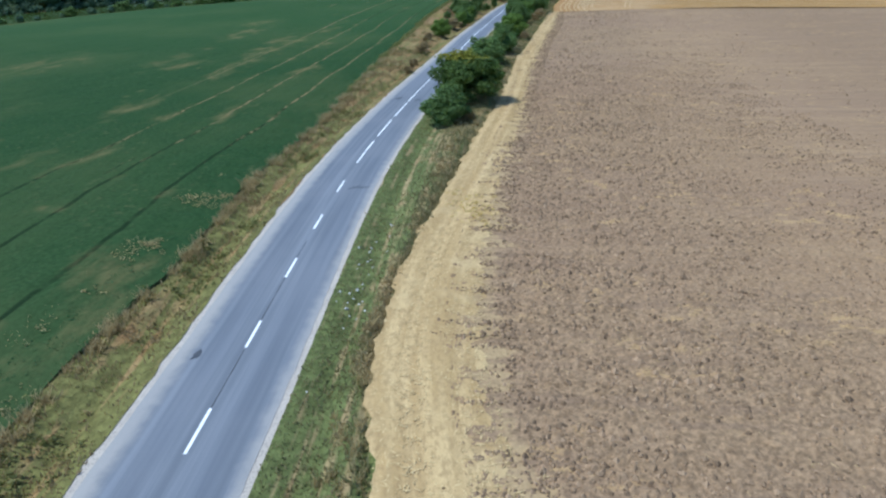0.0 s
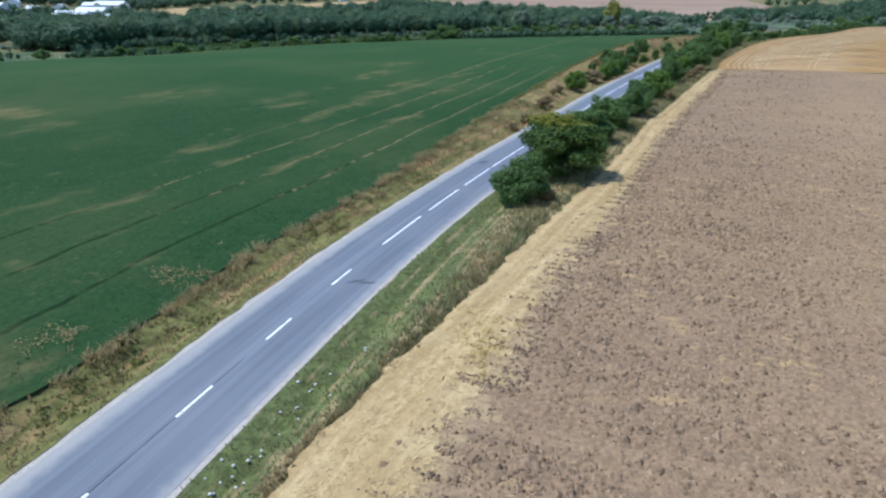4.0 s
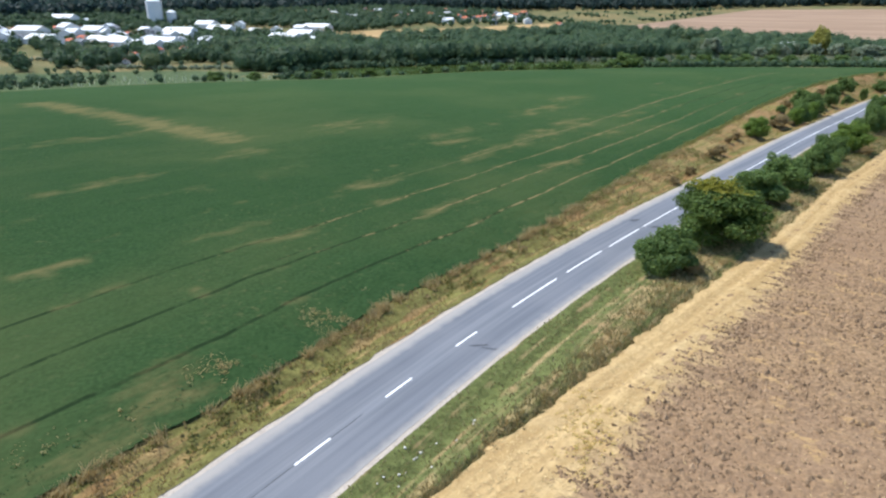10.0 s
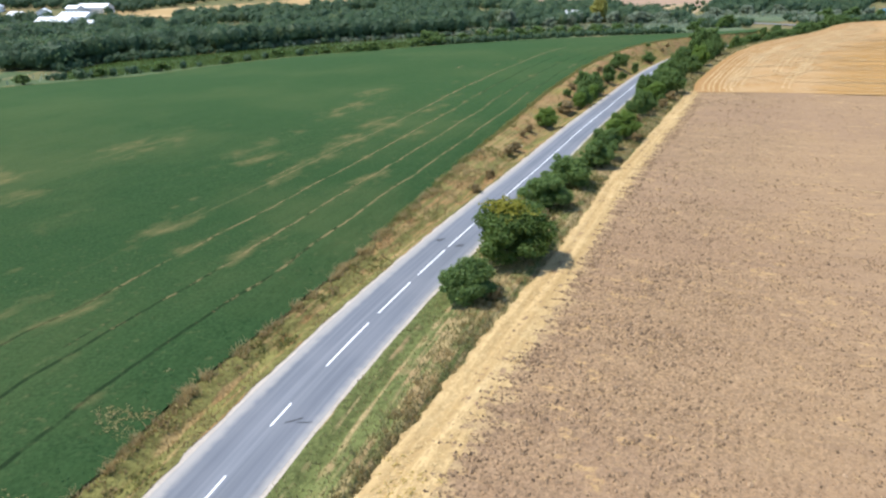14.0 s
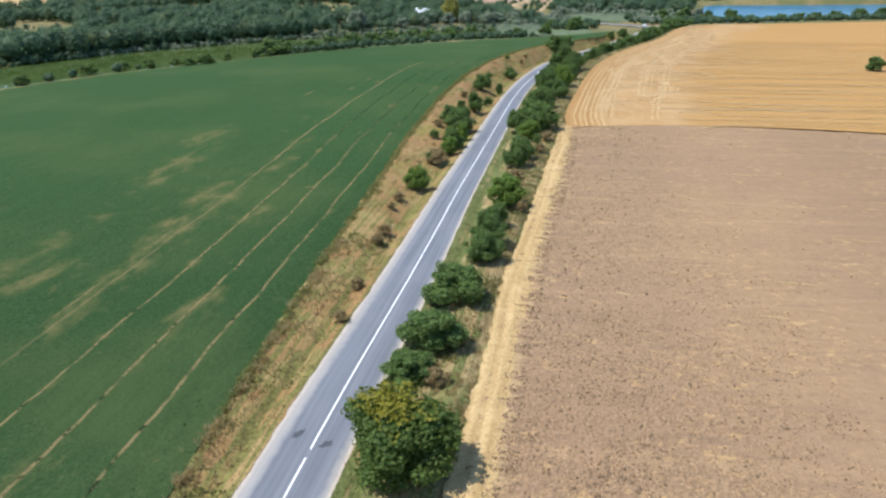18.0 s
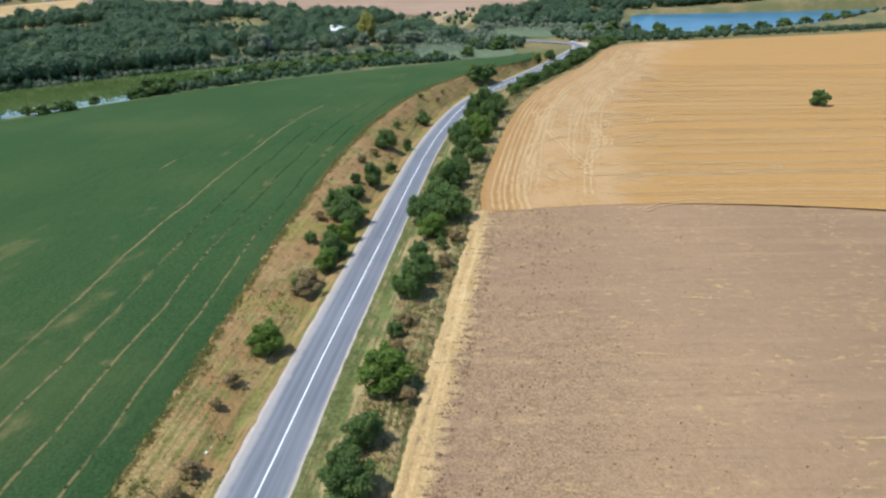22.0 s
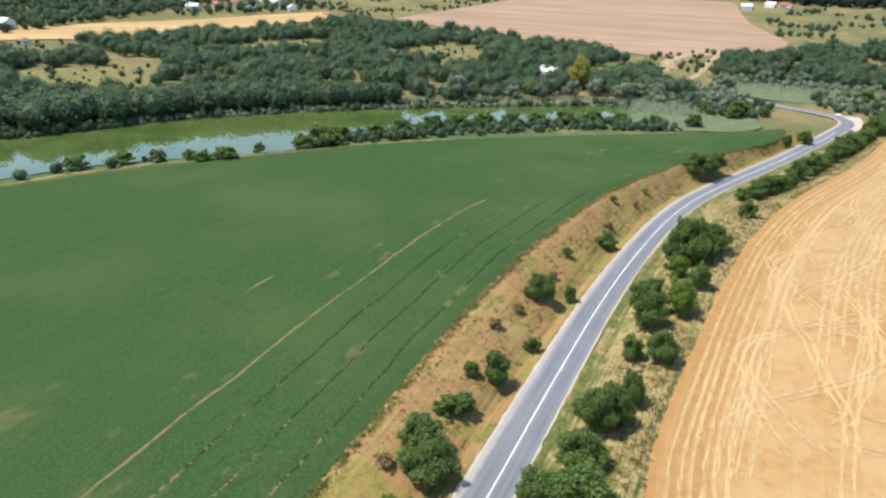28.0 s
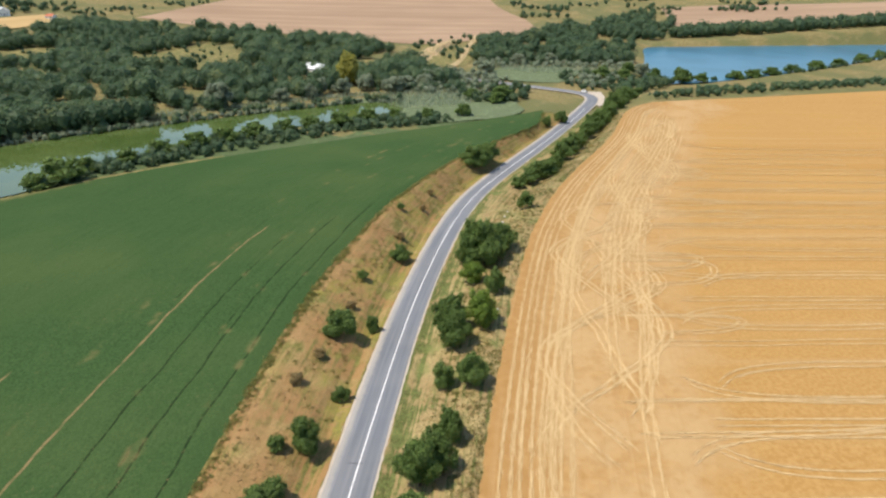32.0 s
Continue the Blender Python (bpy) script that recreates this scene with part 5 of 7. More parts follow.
for x, y, w, h in [(232.5, 517.8, 15.5, 10), (243.6, 522.3, 13.3, 8.9), (256.8, 524.5, 12.2, 8.9), (124, 511.2, 14.4, 14.4), (218.1, 531.1, 11.1, 10), (159.4, 516.7, 10, 7.7), (325.5, 564.3, 13.3, 8.9), (369.8, 586.5, 13.3, 8.9), (397.4, 580.9, 11.1, 8.9), (430.7, 509, 11.1, 10), (177.1, 518.9, 10, 8.9), (199.3, 523.4, 11.1, 10), (264.6, 535.5, 12.2, 10), (276.8, 544.4, 11.1, 8.9), (187.1, 528.9, 10, 10)]:
    SILVER.plant(x, y, w, h)
for x, y, w, h in [(436.2, 475.8, 13.3, 11.1), (426.2, 491.3, 10, 10), (422.9, 515.6, 11.1, 8.9), (449.5, 481.3, 10, 6.6), (458.3, 476.9, 10, 6.6), (493.8, 475.8, 11.1, 6.6), (513.7, 475.8, 13.3, 6.6), (535.8, 478, 12.2, 6.6), (563.5, 480.2, 13.3, 6.6), (596.7, 482.4, 13.3, 7.7), (629.9, 484.6, 12.2, 6.6), (668.7, 489.1, 13.3, 7.7), (701.9, 493.5, 13.3, 7.7), (405.2, 500.1, 11.1, 7.7), (391.9, 509, 12.2, 8.9)]:
    SHORE.plant(x, y, w, h, label="dark green tree on the lake shore")
GOLD.plant(213.7, 552.2, 16.5, 22)
for kind in (BUSH, LIGHT, YELLOW, SMALL, BROWN, SHORE, SILVER, GOLD):
    kind.clear()


def wood(name, label, places, heights, material, seed, per=70, leaf=0.105):
    """Many trees as one mass of leaf clumps with crowns of uneven height."""
    rng = np.random.default_rng(seed)
    n = len(places)
    heights = heights * 1.1
    w = heights * rng.uniform(0.85, 1.3, n)
    i = np.repeat(np.arange(n), per)
    d = rng.normal(size=(n * per, 3))
    d /= np.linalg.norm(d, axis=1)[:, None]
    r = rng.uniform(0.5, 1.05, (n * per, 1)) ** 0.5
    lump = 1 + 0.22 * np.sin(4 * d[:, 0] + i) * np.sin(5 * d[:, 1] + 2 * i)
    base = ground_z(places[:, 0], places[:, 1])
    c = np.stack([places[i, 0], places[i, 1], base[i] + heights[i] * 0.52], 1) + d * r * lump[:, None] * np.stack([w[i] * 0.5, w[i] * 0.5, heights[i] * 0.5], 1)
    v, f = leaf_quads(c, heights[i] * leaf * rng.uniform(0.7, 1.3, len(i)), rng, d, 0.28)
    # a lumpy heart behind the leaves, so that no light falls through
    bm = bmesh.new()
    bmesh.ops.create_icosphere(bm, subdivisions=2, radius=1)
    heart = np.array([q.co for q in bm.verts])
    sides = np.array([[q.index for q in face.verts] for face in bm.faces])
    bm.free()
    q = heart[None] * (0.74 + 0.18 * np.sin(4 * heart[None, :, 0] + np.arange(n)[:, None]) * np.sin(5 * heart[None, :, 1] + 2 * np.arange(n)[:, None]))[..., None]
    q = q * np.stack([w * 0.5, w * 0.5, heights * 0.5], 1)[:, None] + np.stack([places[:, 0], places[:, 1], base + heights * 0.5], 1)[:, None]
    sides = (sides[None] + len(heart) * np.arange(n)[:, None, None]).reshape(-1, 3)
    v, f = np.vstack([v, q.reshape(-1, 3)]), np.vstack([f[:, [0, 1, 2]], f[:, [0, 2, 3]], sides + len(v)])
    return tagged(new(name, mesh_from(name, v, f, material)), label, "wood", kind="stuff")


def scatter(ring, spacing, seed, holes=()):
    """Uneven places inside a ring, about spacing apart."""
    rng = np.random.default_rng(seed)
    ring = np.array(ring, float)
    lo, hi = ring.min(0), ring.max(0)
    x, y = np.meshgrid(np.arange(lo[0], hi[0], spacing), np.arange(lo[1], hi[1], spacing), indexing="ij")
    p = np.stack([x.ravel(), y.ravel()], 1) + rng.uniform(-0.55, 0.55, (x.size, 2)) * spacing
    keep = inside(p, ring)
    for hole in holes:
        keep &= ~inside(p, np.array(hole, float))
    return p[keep]


MEADOWS = [[(-167.2, 597.5), (-117.3, 509), (-84.1, 517.8), (-62, 542.2), (-70.9, 619.7), (-117.3, 619.7)], [(85.2, 713.8), (159.4, 807.9), (183.8, 697.2), (137.3, 648.5), (95.2, 648.5)], [(-89.7, 713.8), (-18.8, 776.9), (2.2, 802.4), (39.9, 807.9), (35.4, 737), (-59.8, 677.3)], [(214.8, 614.2), (253.5, 652.9), (264.6, 619.7), (231.4, 592)], [(-261.3, 697.2), (-172.7, 652.9), (-139.5, 697.2), (-194.8, 735.9)]]
WOOD = [(-79.7, 451.4), (-23.2, 469.1), (29.9, 485.7), (86.4, 499), (120.7, 504.6), (181.6, 517.8), (211.5, 524.5), (242.5, 536.7), (269, 520.1), (294.5, 542.2), (290.1, 592), (298.9, 652.9), (305.6, 697.2), (284.5, 788), (201.5, 861), (104.1, 920.8), (43.2, 943), (-13.3, 872.1), (-116.2, 788), (-172.7, 732.6), (-194.8, 697.2), (-261.3, 608.6), (-172.7, 464.7), (-128.4, 425.9)]
p = scatter(WOOD, 8.6, 1, MEADOWS)
p = p[wavy(p[:, 0], p[:, 1], 26, 8) > -0.30]
rng = np.random.default_rng(5)
wood("wood", "dark green mixed wood beyond the pond", p, rng.uniform(5.5, 11.0, len(p)) * (1 + 0.3 * wavy(p[:, 0], p[:, 1], 22, 1)), LEAF_FAR, 2, 240, 0.055)
p = np.vstack([scatter([(-81.9, 427.1), (-48.7, 448.1), (-23.2, 464.7), (29.9, 482.4), (86.4, 496.8), (86.4, 504.6), (29.9, 493.5), (-23.2, 480.2), (-84.1, 458.1)], 5.0, 3), scatter([(-148.3, 356.2), (-146.1, 378.3), (-130.6, 404.9), (-86.3, 429.3), (-75.3, 447), (-84.1, 458.1), (-139.5, 433.7), (-172.7, 392.7), (-172.7, 359.5)], 6.0, 33)])
wood("wood_edge", "dense dark trees along the far pond shore", p, rng.uniform(9, 13.5, len(p)), LEAF_FAR, 4, 190, 0.058)
p = scatter([(345.4, 615.3), (375.3, 599.8), (414.1, 564.3), (458.3, 555.5), (497.1, 592), (563.5, 666.2), (613.3, 680.6), (701.9, 741.5), (657.6, 791.3), (558, 776.9), (452.8, 719.3), (419.6, 728.2)], 8.5, 6)
p = p[wavy(p[:, 0], p[:, 1], 20, 4) > -0.2]
wood("wood_right", "green wood between the road and the lake", p, rng.uniform(6, 11.5, len(p)), LEAF_FAR, 7, 150, 0.07)
p = scatter([(585.7, 666.2), (657.6, 655.1), (790.5, 619.7), (879, 595.3), (1056.2, 558.8), (1078.3, 575.4), (879, 625.2), (768.3, 655.1), (657.6, 683.9)], 8, 8)
wood("lake_trees", "row of trees along the far lake shore", p, rng.uniform(7, 12, len(p)), LEAF_FAR, 9)
p = scatter([(-626.6, 409.3), (-482.7, 354), (-372, 320.8), (-233.6, 340.7), (-183.8, 392.7), (-128.4, 431.5), (-261.3, 608.6), (-272.3, 697.2), (-150.6, 985), (-73.1, 1162.2), (-360.9, 1261.8), (-781.6, 874.3)], 11, 10, [[(-311.1, 481.3), (-438.4, 459.2), (-527, 564.3), (-482.7, 669.5), (-372, 664), (-300, 575.4)], [(-416.3, 697.2), (-261.3, 697.2), (-250.2, 802.4), (-394.1, 802.4)]])
front = inside(p, np.array([(-470, 320), (-125, 320), (-125, 440), (-220, 520), (-310, 505), (-470, 505)], float))
p = p[~front | (wavy(p[:, 0], p[:, 1], 19, 3) > 0.15)]
wood("village_trees", "dark trees round the village houses", p, rng.uniform(5.5, 10, len(p)), LEAF_FAR, 11, 60)
p = np.vstack([scatter([(38.1, 390.9), (76.2, 406.8), (114.4, 418.4), (174.8, 430.2), (228.8, 428.6), (230.4, 445), (175.9, 453.3), (115, 441.9), (70.8, 428.2), (42.2, 409.3)], 4.2, 41), scatter([(-126, 304.9), (-71.2, 339.6), (-5.4, 373.3), (-5.9, 384), (-72, 352), (-129.6, 317.4)], 9, 42), scatter([(356.9, 460.4), (414.1, 482.4), (569, 469.1), (724, 486.8), (945.5, 525.6), (945.5, 535.5), (724, 499), (569, 479.1), (414.1, 489.1)], 7, 43)])
wood("shore_scrub", "uneven green scrub along the water's edge", p, rng.uniform(1.6, 4.6, len(p)), LEAF_FAR, 44, 60, 0.11)
p = scatter([(-527, 409.3), (-449.5, 464.7), (-338.8, 475.8), (-296.7, 575.4), (-372, 669.5), (-493.8, 664)], 17, 62)
wood("village_garden_trees", "garden trees between the white houses", p, rng.uniform(4, 8, len(p)), LEAF_FAR, 63, 110, 0.085)
p = scatter([(-372, 199), (-225.5, 253.1), (-159.2, 292.2), (-100.2, 339.9), (-106.2, 349.4), (-172.7, 320.8), (-261.3, 287.6), (-394.1, 243.3)], 5, 64)
p = p[(p[:, 0] < -215) | (wavy(p[:, 0], p[:, 1], 6, 2) > 0.3)]
wood("field_scrub", "low dark scrub between the crop and the marsh", p, rng.uniform(1.5, 4, len(p)), LEAF_FAR, 65, 60, 0.11)
p = scatter([(-372, 254.3), (-227.9, 278.6), (-183.8, 370.6), (-128.4, 414.9), (-139.5, 431.5), (-217, 387.2), (-383, 320.8)], 15, 31)
wood("marsh_scrub", "low scrub on the marsh edge", p, rng.uniform(1.5, 4, len(p)), LEAF_FAR, 32, 60, 0.11)
p = np.array([(-221, 422), (-220, 479), (-177, 387), (-153, 388), (-224, 362), (-266, 369), (-333, 425), (-202, 502), (-410, 506), (-186, 403), (-235, 523), (-133, 424), (-104, 424), (-380, 470), (-300, 470)], float)
p = np.repeat(p, 4, 0) + np.random.default_rng(66).normal(size=(4 * len(p), 2)) * 5.5
wood("front_trees", "large dark trees below the village", p, np.random.default_rng(67).uniform(7, 13, len(p)), LEAF_FAR, 68, 220, 0.055)
p = scatter([(-360, 392), (-328, 402), (-274, 357), (-206, 360), (-157, 368), (-126, 412), (-112, 419), (-118, 426), (-160, 382), (-205, 369), (-272, 368), (-330, 414), (-362, 402)], 3.2, 69)
wood("marsh_reeds", "grey-green reeds along the marsh below the village", p, np.random.default_rng(70).uniform(1.5, 2.8, len(p)), LEAF_GREY, 76, 40, 0.12)
p = scatter([(-372, 951.8), (-261.3, 918.6), (-117.3, 929.7), (-6.6, 1012.7), (26.6, 1051.5), (-50.9, 1184.3), (-372, 1184.3)], 15, 51)
wood("garden_trees", "trees between the village gardens", p, rng.uniform(4, 8.5, len(p)), LEAF_FAR, 52, 70, 0.1)
p = np.vstack([scatter([(242.5, 509), (283.4, 492.4), (325.5, 531.1), (314.4, 575.4), (283.4, 564.3), (259.1, 533.3)], 6, 53), scatter([(325.5, 592), (358.7, 575.4), (436.2, 531.1), (469.4, 542.2), (436.2, 586.5), (358.7, 619.7)], 7, 54), scatter([(358.7, 475.8), (403, 497.9), (414.1, 520.1), (380.8, 531.1), (356.5, 500.1)], 7, 55)])
wood("marsh_willows", "grey-green low willow scrub round the road bend", p, rng.uniform(2.0, 5.0, len(p)), LEAF_GREY, 56, 80, 0.09)
p = np.vstack([scatter([(214.8, 520.1), (270.1, 506.8), (283.4, 517.8), (231.4, 535.5)], 7, 57), scatter([(258.8, 462.1), (297.3, 461.7), (303.3, 475.8), (264.6, 482.4)], 8, 58), scatter([(340, 431.8), (391.4, 458.6), (430.7, 471.3), (436.2, 484.6), (380.8, 475.8)], 6, 59)])
wood("bend_scrub", "dark green scrub and trees near the road bend", p, rng.uniform(3.0, 6.5, len(p)), LEAF_FAR, 60, 110, 0.085)
p = scatter([(-17.7, 1001.6), (37.6, 962.9), (126.2, 985), (358.7, 1272.9), (-28.8, 1261.8)], 9, 12)
p = p[wavy(p[:, 0], p[:, 1], 34, 5) + 0.5 * wavy(p[:, 0], p[:, 1], 12, 2) > 0.42]
wood("slope_scrub", "scattered scrub on the dry slope", p, rng.uniform(2.5, 5, len(p)), LEAF_FAR, 13, 40, 0.14)
p = scatter([(546.9, 852.2), (613.3, 830), (701.9, 763.6), (989.7, 719.3), (989.7, 962.9), (701.9, 1073.6), (613.3, 985)], 9, 14)
p = p[wavy(p[:, 0], p[:, 1], 34, 5) + 0.5 * wavy(p[:, 0], p[:, 1], 12, 2) > 0.42]
wood("slope_scrub", "scattered scrub on the dry slope behind the lake", p, rng.uniform(3, 7, len(p)), LEAF_FAR, 15, 40, 0.14)
ridge = [(-1445.9, 354), (-1003, 409.3), (-593.4, 652.9), (-515.9, 874.3), (-394.1, 1079.1), (-316.6, 1195.4), (104.1, 1278.4), (524.8, 1317.2), (657.6, 1228.6), (773.9, 1095.7), (879, 1001.6), (1100.4, 852.2), (1543.3, 608.6), (1764.7, 785.8), (1100.4, 1372.5), (657.6, 1627.1), (104.1, 1627.1), (-560.2, 1483.2), (-892.3, 1095.7), (-1667.3, 708.3)]
p = scatter(ridge, 18, 16)
wood("ridge_wood", "dark dense forest on the ridge", p, rng.uniform(12, 20, len(p)), LEAF_RIDGE_HAZY, 17, 26, 0.2)


p = scatter([(352, 410), (480, 394), (700, 357), (960, 292), (966, 306), (700, 374), (480, 414), (354, 428)], 5, 91)
wood("field_hedge", "low green hedge along the end of the stubble field", p, rng.uniform(1.8, 4.6, len(p)), LEAF_FAR, 92, 60, 0.11)


p = np.vstack([scatter([tuple(q) for q in np.vstack([beside(smooth_line(POND_FAR, 6), 1.0), beside(smooth_line(POND_FAR, 6), -7.0)[::-1]])], 3.0, 93), scatter([(-150, 380), (-60, 445), (30, 488), (86, 498), (86, 506), (30, 498), (-70, 462), (-160, 400)], 4.5, 94)])
p = p[(p[:, 0] < -35) | (rng.uniform(0, 1, len(p)) < 0.35)]
wood("pond_scrub", "dark green scrub hanging over the far pond shore", p, rng.uniform(1.8, 4.6, len(p)), LEAF_FAR, 95, 60, 0.11)
q = np.array([a for a in POND_FAR if a[0] > -60], float)
q = smooth_line([tuple(a) for a in q], 6)
p = scatter([tuple(a) for a in np.vstack([beside(q, 0.5), beside(q, -4.5)[::-1]])], 2.2, 103)
wood("shore_reeds", "pale grey-green reeds along the far pond shore", p, rng.uniform(1.4, 2.8, len(p)), LEAF_GREY, 104, 40, 0.12)
p = np.vstack([scatter(m, 15, 96 + k) for k, m in enumerate(MEADOWS)])
wood("clearing_scrub", "single bushes in the dry clearings of the wood", p, rng.uniform(1.5, 4.2, len(p)), LEAF_FAR, 97, 70, 0.1)
p = np.vstack([scatter([(255, 470), (300, 462), (322, 492), (300, 520), (270, 512)], 9, 98), scatter([(300, 640), (330, 620), (360, 640), (420, 700), (450, 760), (400, 770), (330, 720)], 15, 99), scatter([(330, 590), (420, 560), (440, 600), (400, 640), (360, 620)], 8, 100), scatter([(350, 470), (400, 470), (420, 520), (380, 540), (352, 510)], 8, 101)])
wood("slope_bushes", "dark bushes round the quarry and the road bend", p, rng.uniform(2.0, 5.5, len(p)), LEAF_FAR, 102, 90, 0.09)


# ---- ground cover ----
def blades(name, label, category, places, z, heights, widths, material, seed, lean=0.35):
    """Upright pointed blades, each one triangle pair, as one mass."""
    rng = np.random.default_rng(seed)
    n = len(places)
    a = rng.uniform(0, 2 * np.pi, n)
    side = np.stack([np.cos(a), np.sin(a), np.zeros(n)], 1) * np.reshape(widths, (-1, 1)) * 0.5
    base = np.c_[places, z]
    tip = base + np.c_[rng.normal(size=(n, 2)) * lean * np.reshape(heights, (-1, 1)), heights]
    v = np.stack([base - side, base + side, tip + side * 0.25, tip - side * 0.25], 1).reshape(-1, 3)
    return tagged(new(name, mesh_from(name, v, np.arange(4 * n).reshape(n, 4), material)), label, category, kind="stuff")


def strip_places(a, b, n, seed, s0=0.0, s1=1.0, bias=1.0, near=0.0, far=1.0):
    """Random places between the lines a and b, from share s0 to s1 of their length."""
    rng = np.random.default_rng(seed)
    la, lb = evenly(smooth_line(a, 2), 600), evenly(smooth_line(b, 2), 600)
    t = (s0 + (s1 - s0) * rng.uniform(0, 1, n) ** bias) * 599
    k = np.minimum(t.astype(int), 598)
    u = (t - k)[:, None]
    v = rng.uniform(near, far, (n, 1))
    pa, pb = la[k] * (1 - u) + la[k + 1] * u, lb[k] * (1 - u) + lb[k + 1] * u
    return pa * (1 - v) + pb * v, v[:, 0]


def bank_z(p, v, e):
    """Height of the left bank, whose sheet runs 1.5 m on under the crop."""
    return left_height(p[:, 0], p[:, 1], e / (e / np.maximum(v, 0.02) + 1.5), e)


rng = np.random.default_rng(77)
p, v = strip_places(right_edge, VERGE_OUT, 90000, 1, 0.28, 1.0, 1.3)
e, _ = distance_to(p, smooth_line(right_edge, 4))
keep = wavy(p[:, 0], p[:, 1], 3.0, 4) + rng.uniform(-0.6, 0.9, len(p)) > -0.1
p, e = p[keep], e[keep]
z = right_height(p[:, 0], p[:, 1], None, e) - 0.03
tall = np.where(e > 4.5, rng.uniform(0.2, 0.7, len(p)), rng.uniform(0.08, 0.28, len(p)))
blades("verge_grass", "green and dry grass blades on the verge", "grass", p, z, tall, rng.uniform(0.05, 0.16, len(p)), GRASS_MIX, 2)
p, v = strip_places(left_edge, CROP_EDGE, 90000, 3, 0.26, 1.0, 1.2)
e, _ = distance_to(p, smooth_line(left_edge, 4))
keep = wavy(p[:, 0], p[:, 1], 3.5, 6) + rng.uniform(-0.6, 0.9, len(p)) > 0.0
p, e, v = p[keep], e[keep], v[keep]
z = bank_z(p, v, e) - 0.03
tall = np.where(e > 4, rng.uniform(0.2, 0.65, len(p)), rng.uniform(0.08, 0.3, len(p)))
tall *= np.where(p[:, 1] > 130, 0.45, 1.0)
blades("bank_grass", "dry straw-coloured grass on the bank", "grass", p, z, tall, rng.uniform(0.05, 0.16, len(p)), WEED_DRY, 4)


def weeds(name, label, places, z, sizes, material, seed, per=14, flat=False):
    """Low weed clumps: a few leaf tufts heaped round each place."""
    rng = np.random.default_rng(seed)
    i = np.repeat(np.arange(len(places)), per)
    d = rng.normal(size=(len(i), 3)) * (0.45, 0.45, 0.32)
    d[:, 2] = np.abs(d[:, 2])
    c = np.c_[places, z][i] + d * sizes[i, None]
    vv, ff = leaf_quads(c, sizes[i] * rng.uniform(0.12, 0.28, len(i)), rng, np.array([[-0.3, 0.1, 1.0]]) if flat else None, 0.45)
    return tagged(new(name, mesh_from(name, vv, ff, material)), label, "weeds", kind="stuff")


def tufts(name, label, places, z, heights, material, seed, per=30):
    """Clumps of tall dry stalks, each fanned out round its place."""
    rng = np.random.default_rng(seed)
    i = np.repeat(np.arange(len(places)), per)
    h = np.asarray(heights)[i]
    off = rng.normal(size=(len(i), 2)) * h[:, None] * 0.32
    return blades(name, label, "weeds", places[i] + off, np.asarray(z)[i] - 0.03, h * rng.uniform(0.45, 1.0, len(i)), h * rng.uniform(0.06, 0.16, len(i)), material, seed + 1, 0.5)


# the weedy strip between bank and crop, and clumps over the bank
p, v = strip_places(left_edge, CROP_EDGE, 4200, 5, 0.26, 1.0, 1.1, 0.84, 1.04)
e, _ = distance_to(p, smooth_line(left_edge, 4))
z = bank_z(p, v, e)
late = p[:, 1] > 130
thin = late & (rng.uniform(0, 1, len(p)) < 0.3)
weeds("rusty_weeds", "rusty brown weeds along the crop edge", p[thin], z[thin], rng.uniform(0.15, 0.45, thin.sum()), WEED_RED, 73)
q, u = strip_places(left_edge, CROP_EDGE, 2600, 105, 0.45, 1.0, 1.0, 0.93, 1.03)
off, _ = distance_to(q, smooth_line(left_edge, 4))
tops = rng.uniform(0.35, 1.1, len(q)) * (0.6 + 0.4 * np.clip(wavy(q[:, 0], q[:, 1], 5.0, 2) + 0.5, 0, 1))
weeds("rim_weeds", "dark olive weeds along the top of the bank", q, bank_z(q, u, off), tops, WEED_GREEN, 106, 16)
few = ~late & (rng.uniform(0, 1, len(p)) < 0.75) & (wavy(p[:, 0], p[:, 1], 2.2, 4) > -0.25)
p, z = p[few], z[few]
half = rng.uniform(0, 1, len(p)) < 0.65
tufts("edge_weeds", "straw-brown tufts of dry weeds along the crop edge", p[half], z[half], rng.uniform(0.35, 1.0, half.sum()), WEED_OLIVE, 6)
weeds("edge_weeds", "green weeds along the crop edge", p[~half], z[~half], rng.uniform(0.25, 0.6, (~half).sum()), WEED_GREEN, 74)
p, v = strip_places(left_edge, CROP_EDGE, 2400, 7, 0.28, 1.0, 1.0, 0.3, 0.95)
keep = wavy(p[:, 0], p[:, 1], 4.0, 9) > 0.05
p, v = p[keep], v[keep]
e, _ = distance_to(p, smooth_line(left_edge, 4))
weeds("bank_weeds", "dry weeds and thistles on the bank", p, bank_z(p, v, e), rng.uniform(0.25, 0.65, len(p)), WEED_DRY, 8)
p, v = strip_places(right_edge, VERGE_OUT, 2600, 9, 0.27, 1.0, 1.1, 0.55, 1.02)
keep = wavy(p[:, 0], p[:, 1], 3.0, 2) > -0.15
p = p[keep]
e, _ = distance_to(p, smooth_line(right_edge, 4))
half = rng.uniform(0, 1, len(p)) < 0.3
z = right_height(p[:, 0], p[:, 1], None, e)
tufts("verge_weeds", "brown dry weeds between verge and track", p[~half], z[~half], rng.uniform(0.25, 0.75, (~half).sum()), WEED_OLIVE, 10)
weeds("verge_weeds", "olive leafy weeds between verge and track", p[half], z[half], rng.uniform(0.25, 0.7, half.sum()), WEED_BROWN, 75)
q, u = strip_places(right_edge, VERGE_OUT, 5200, 107, 0.44, 1.0, 1.0, 0.35, 1.0)
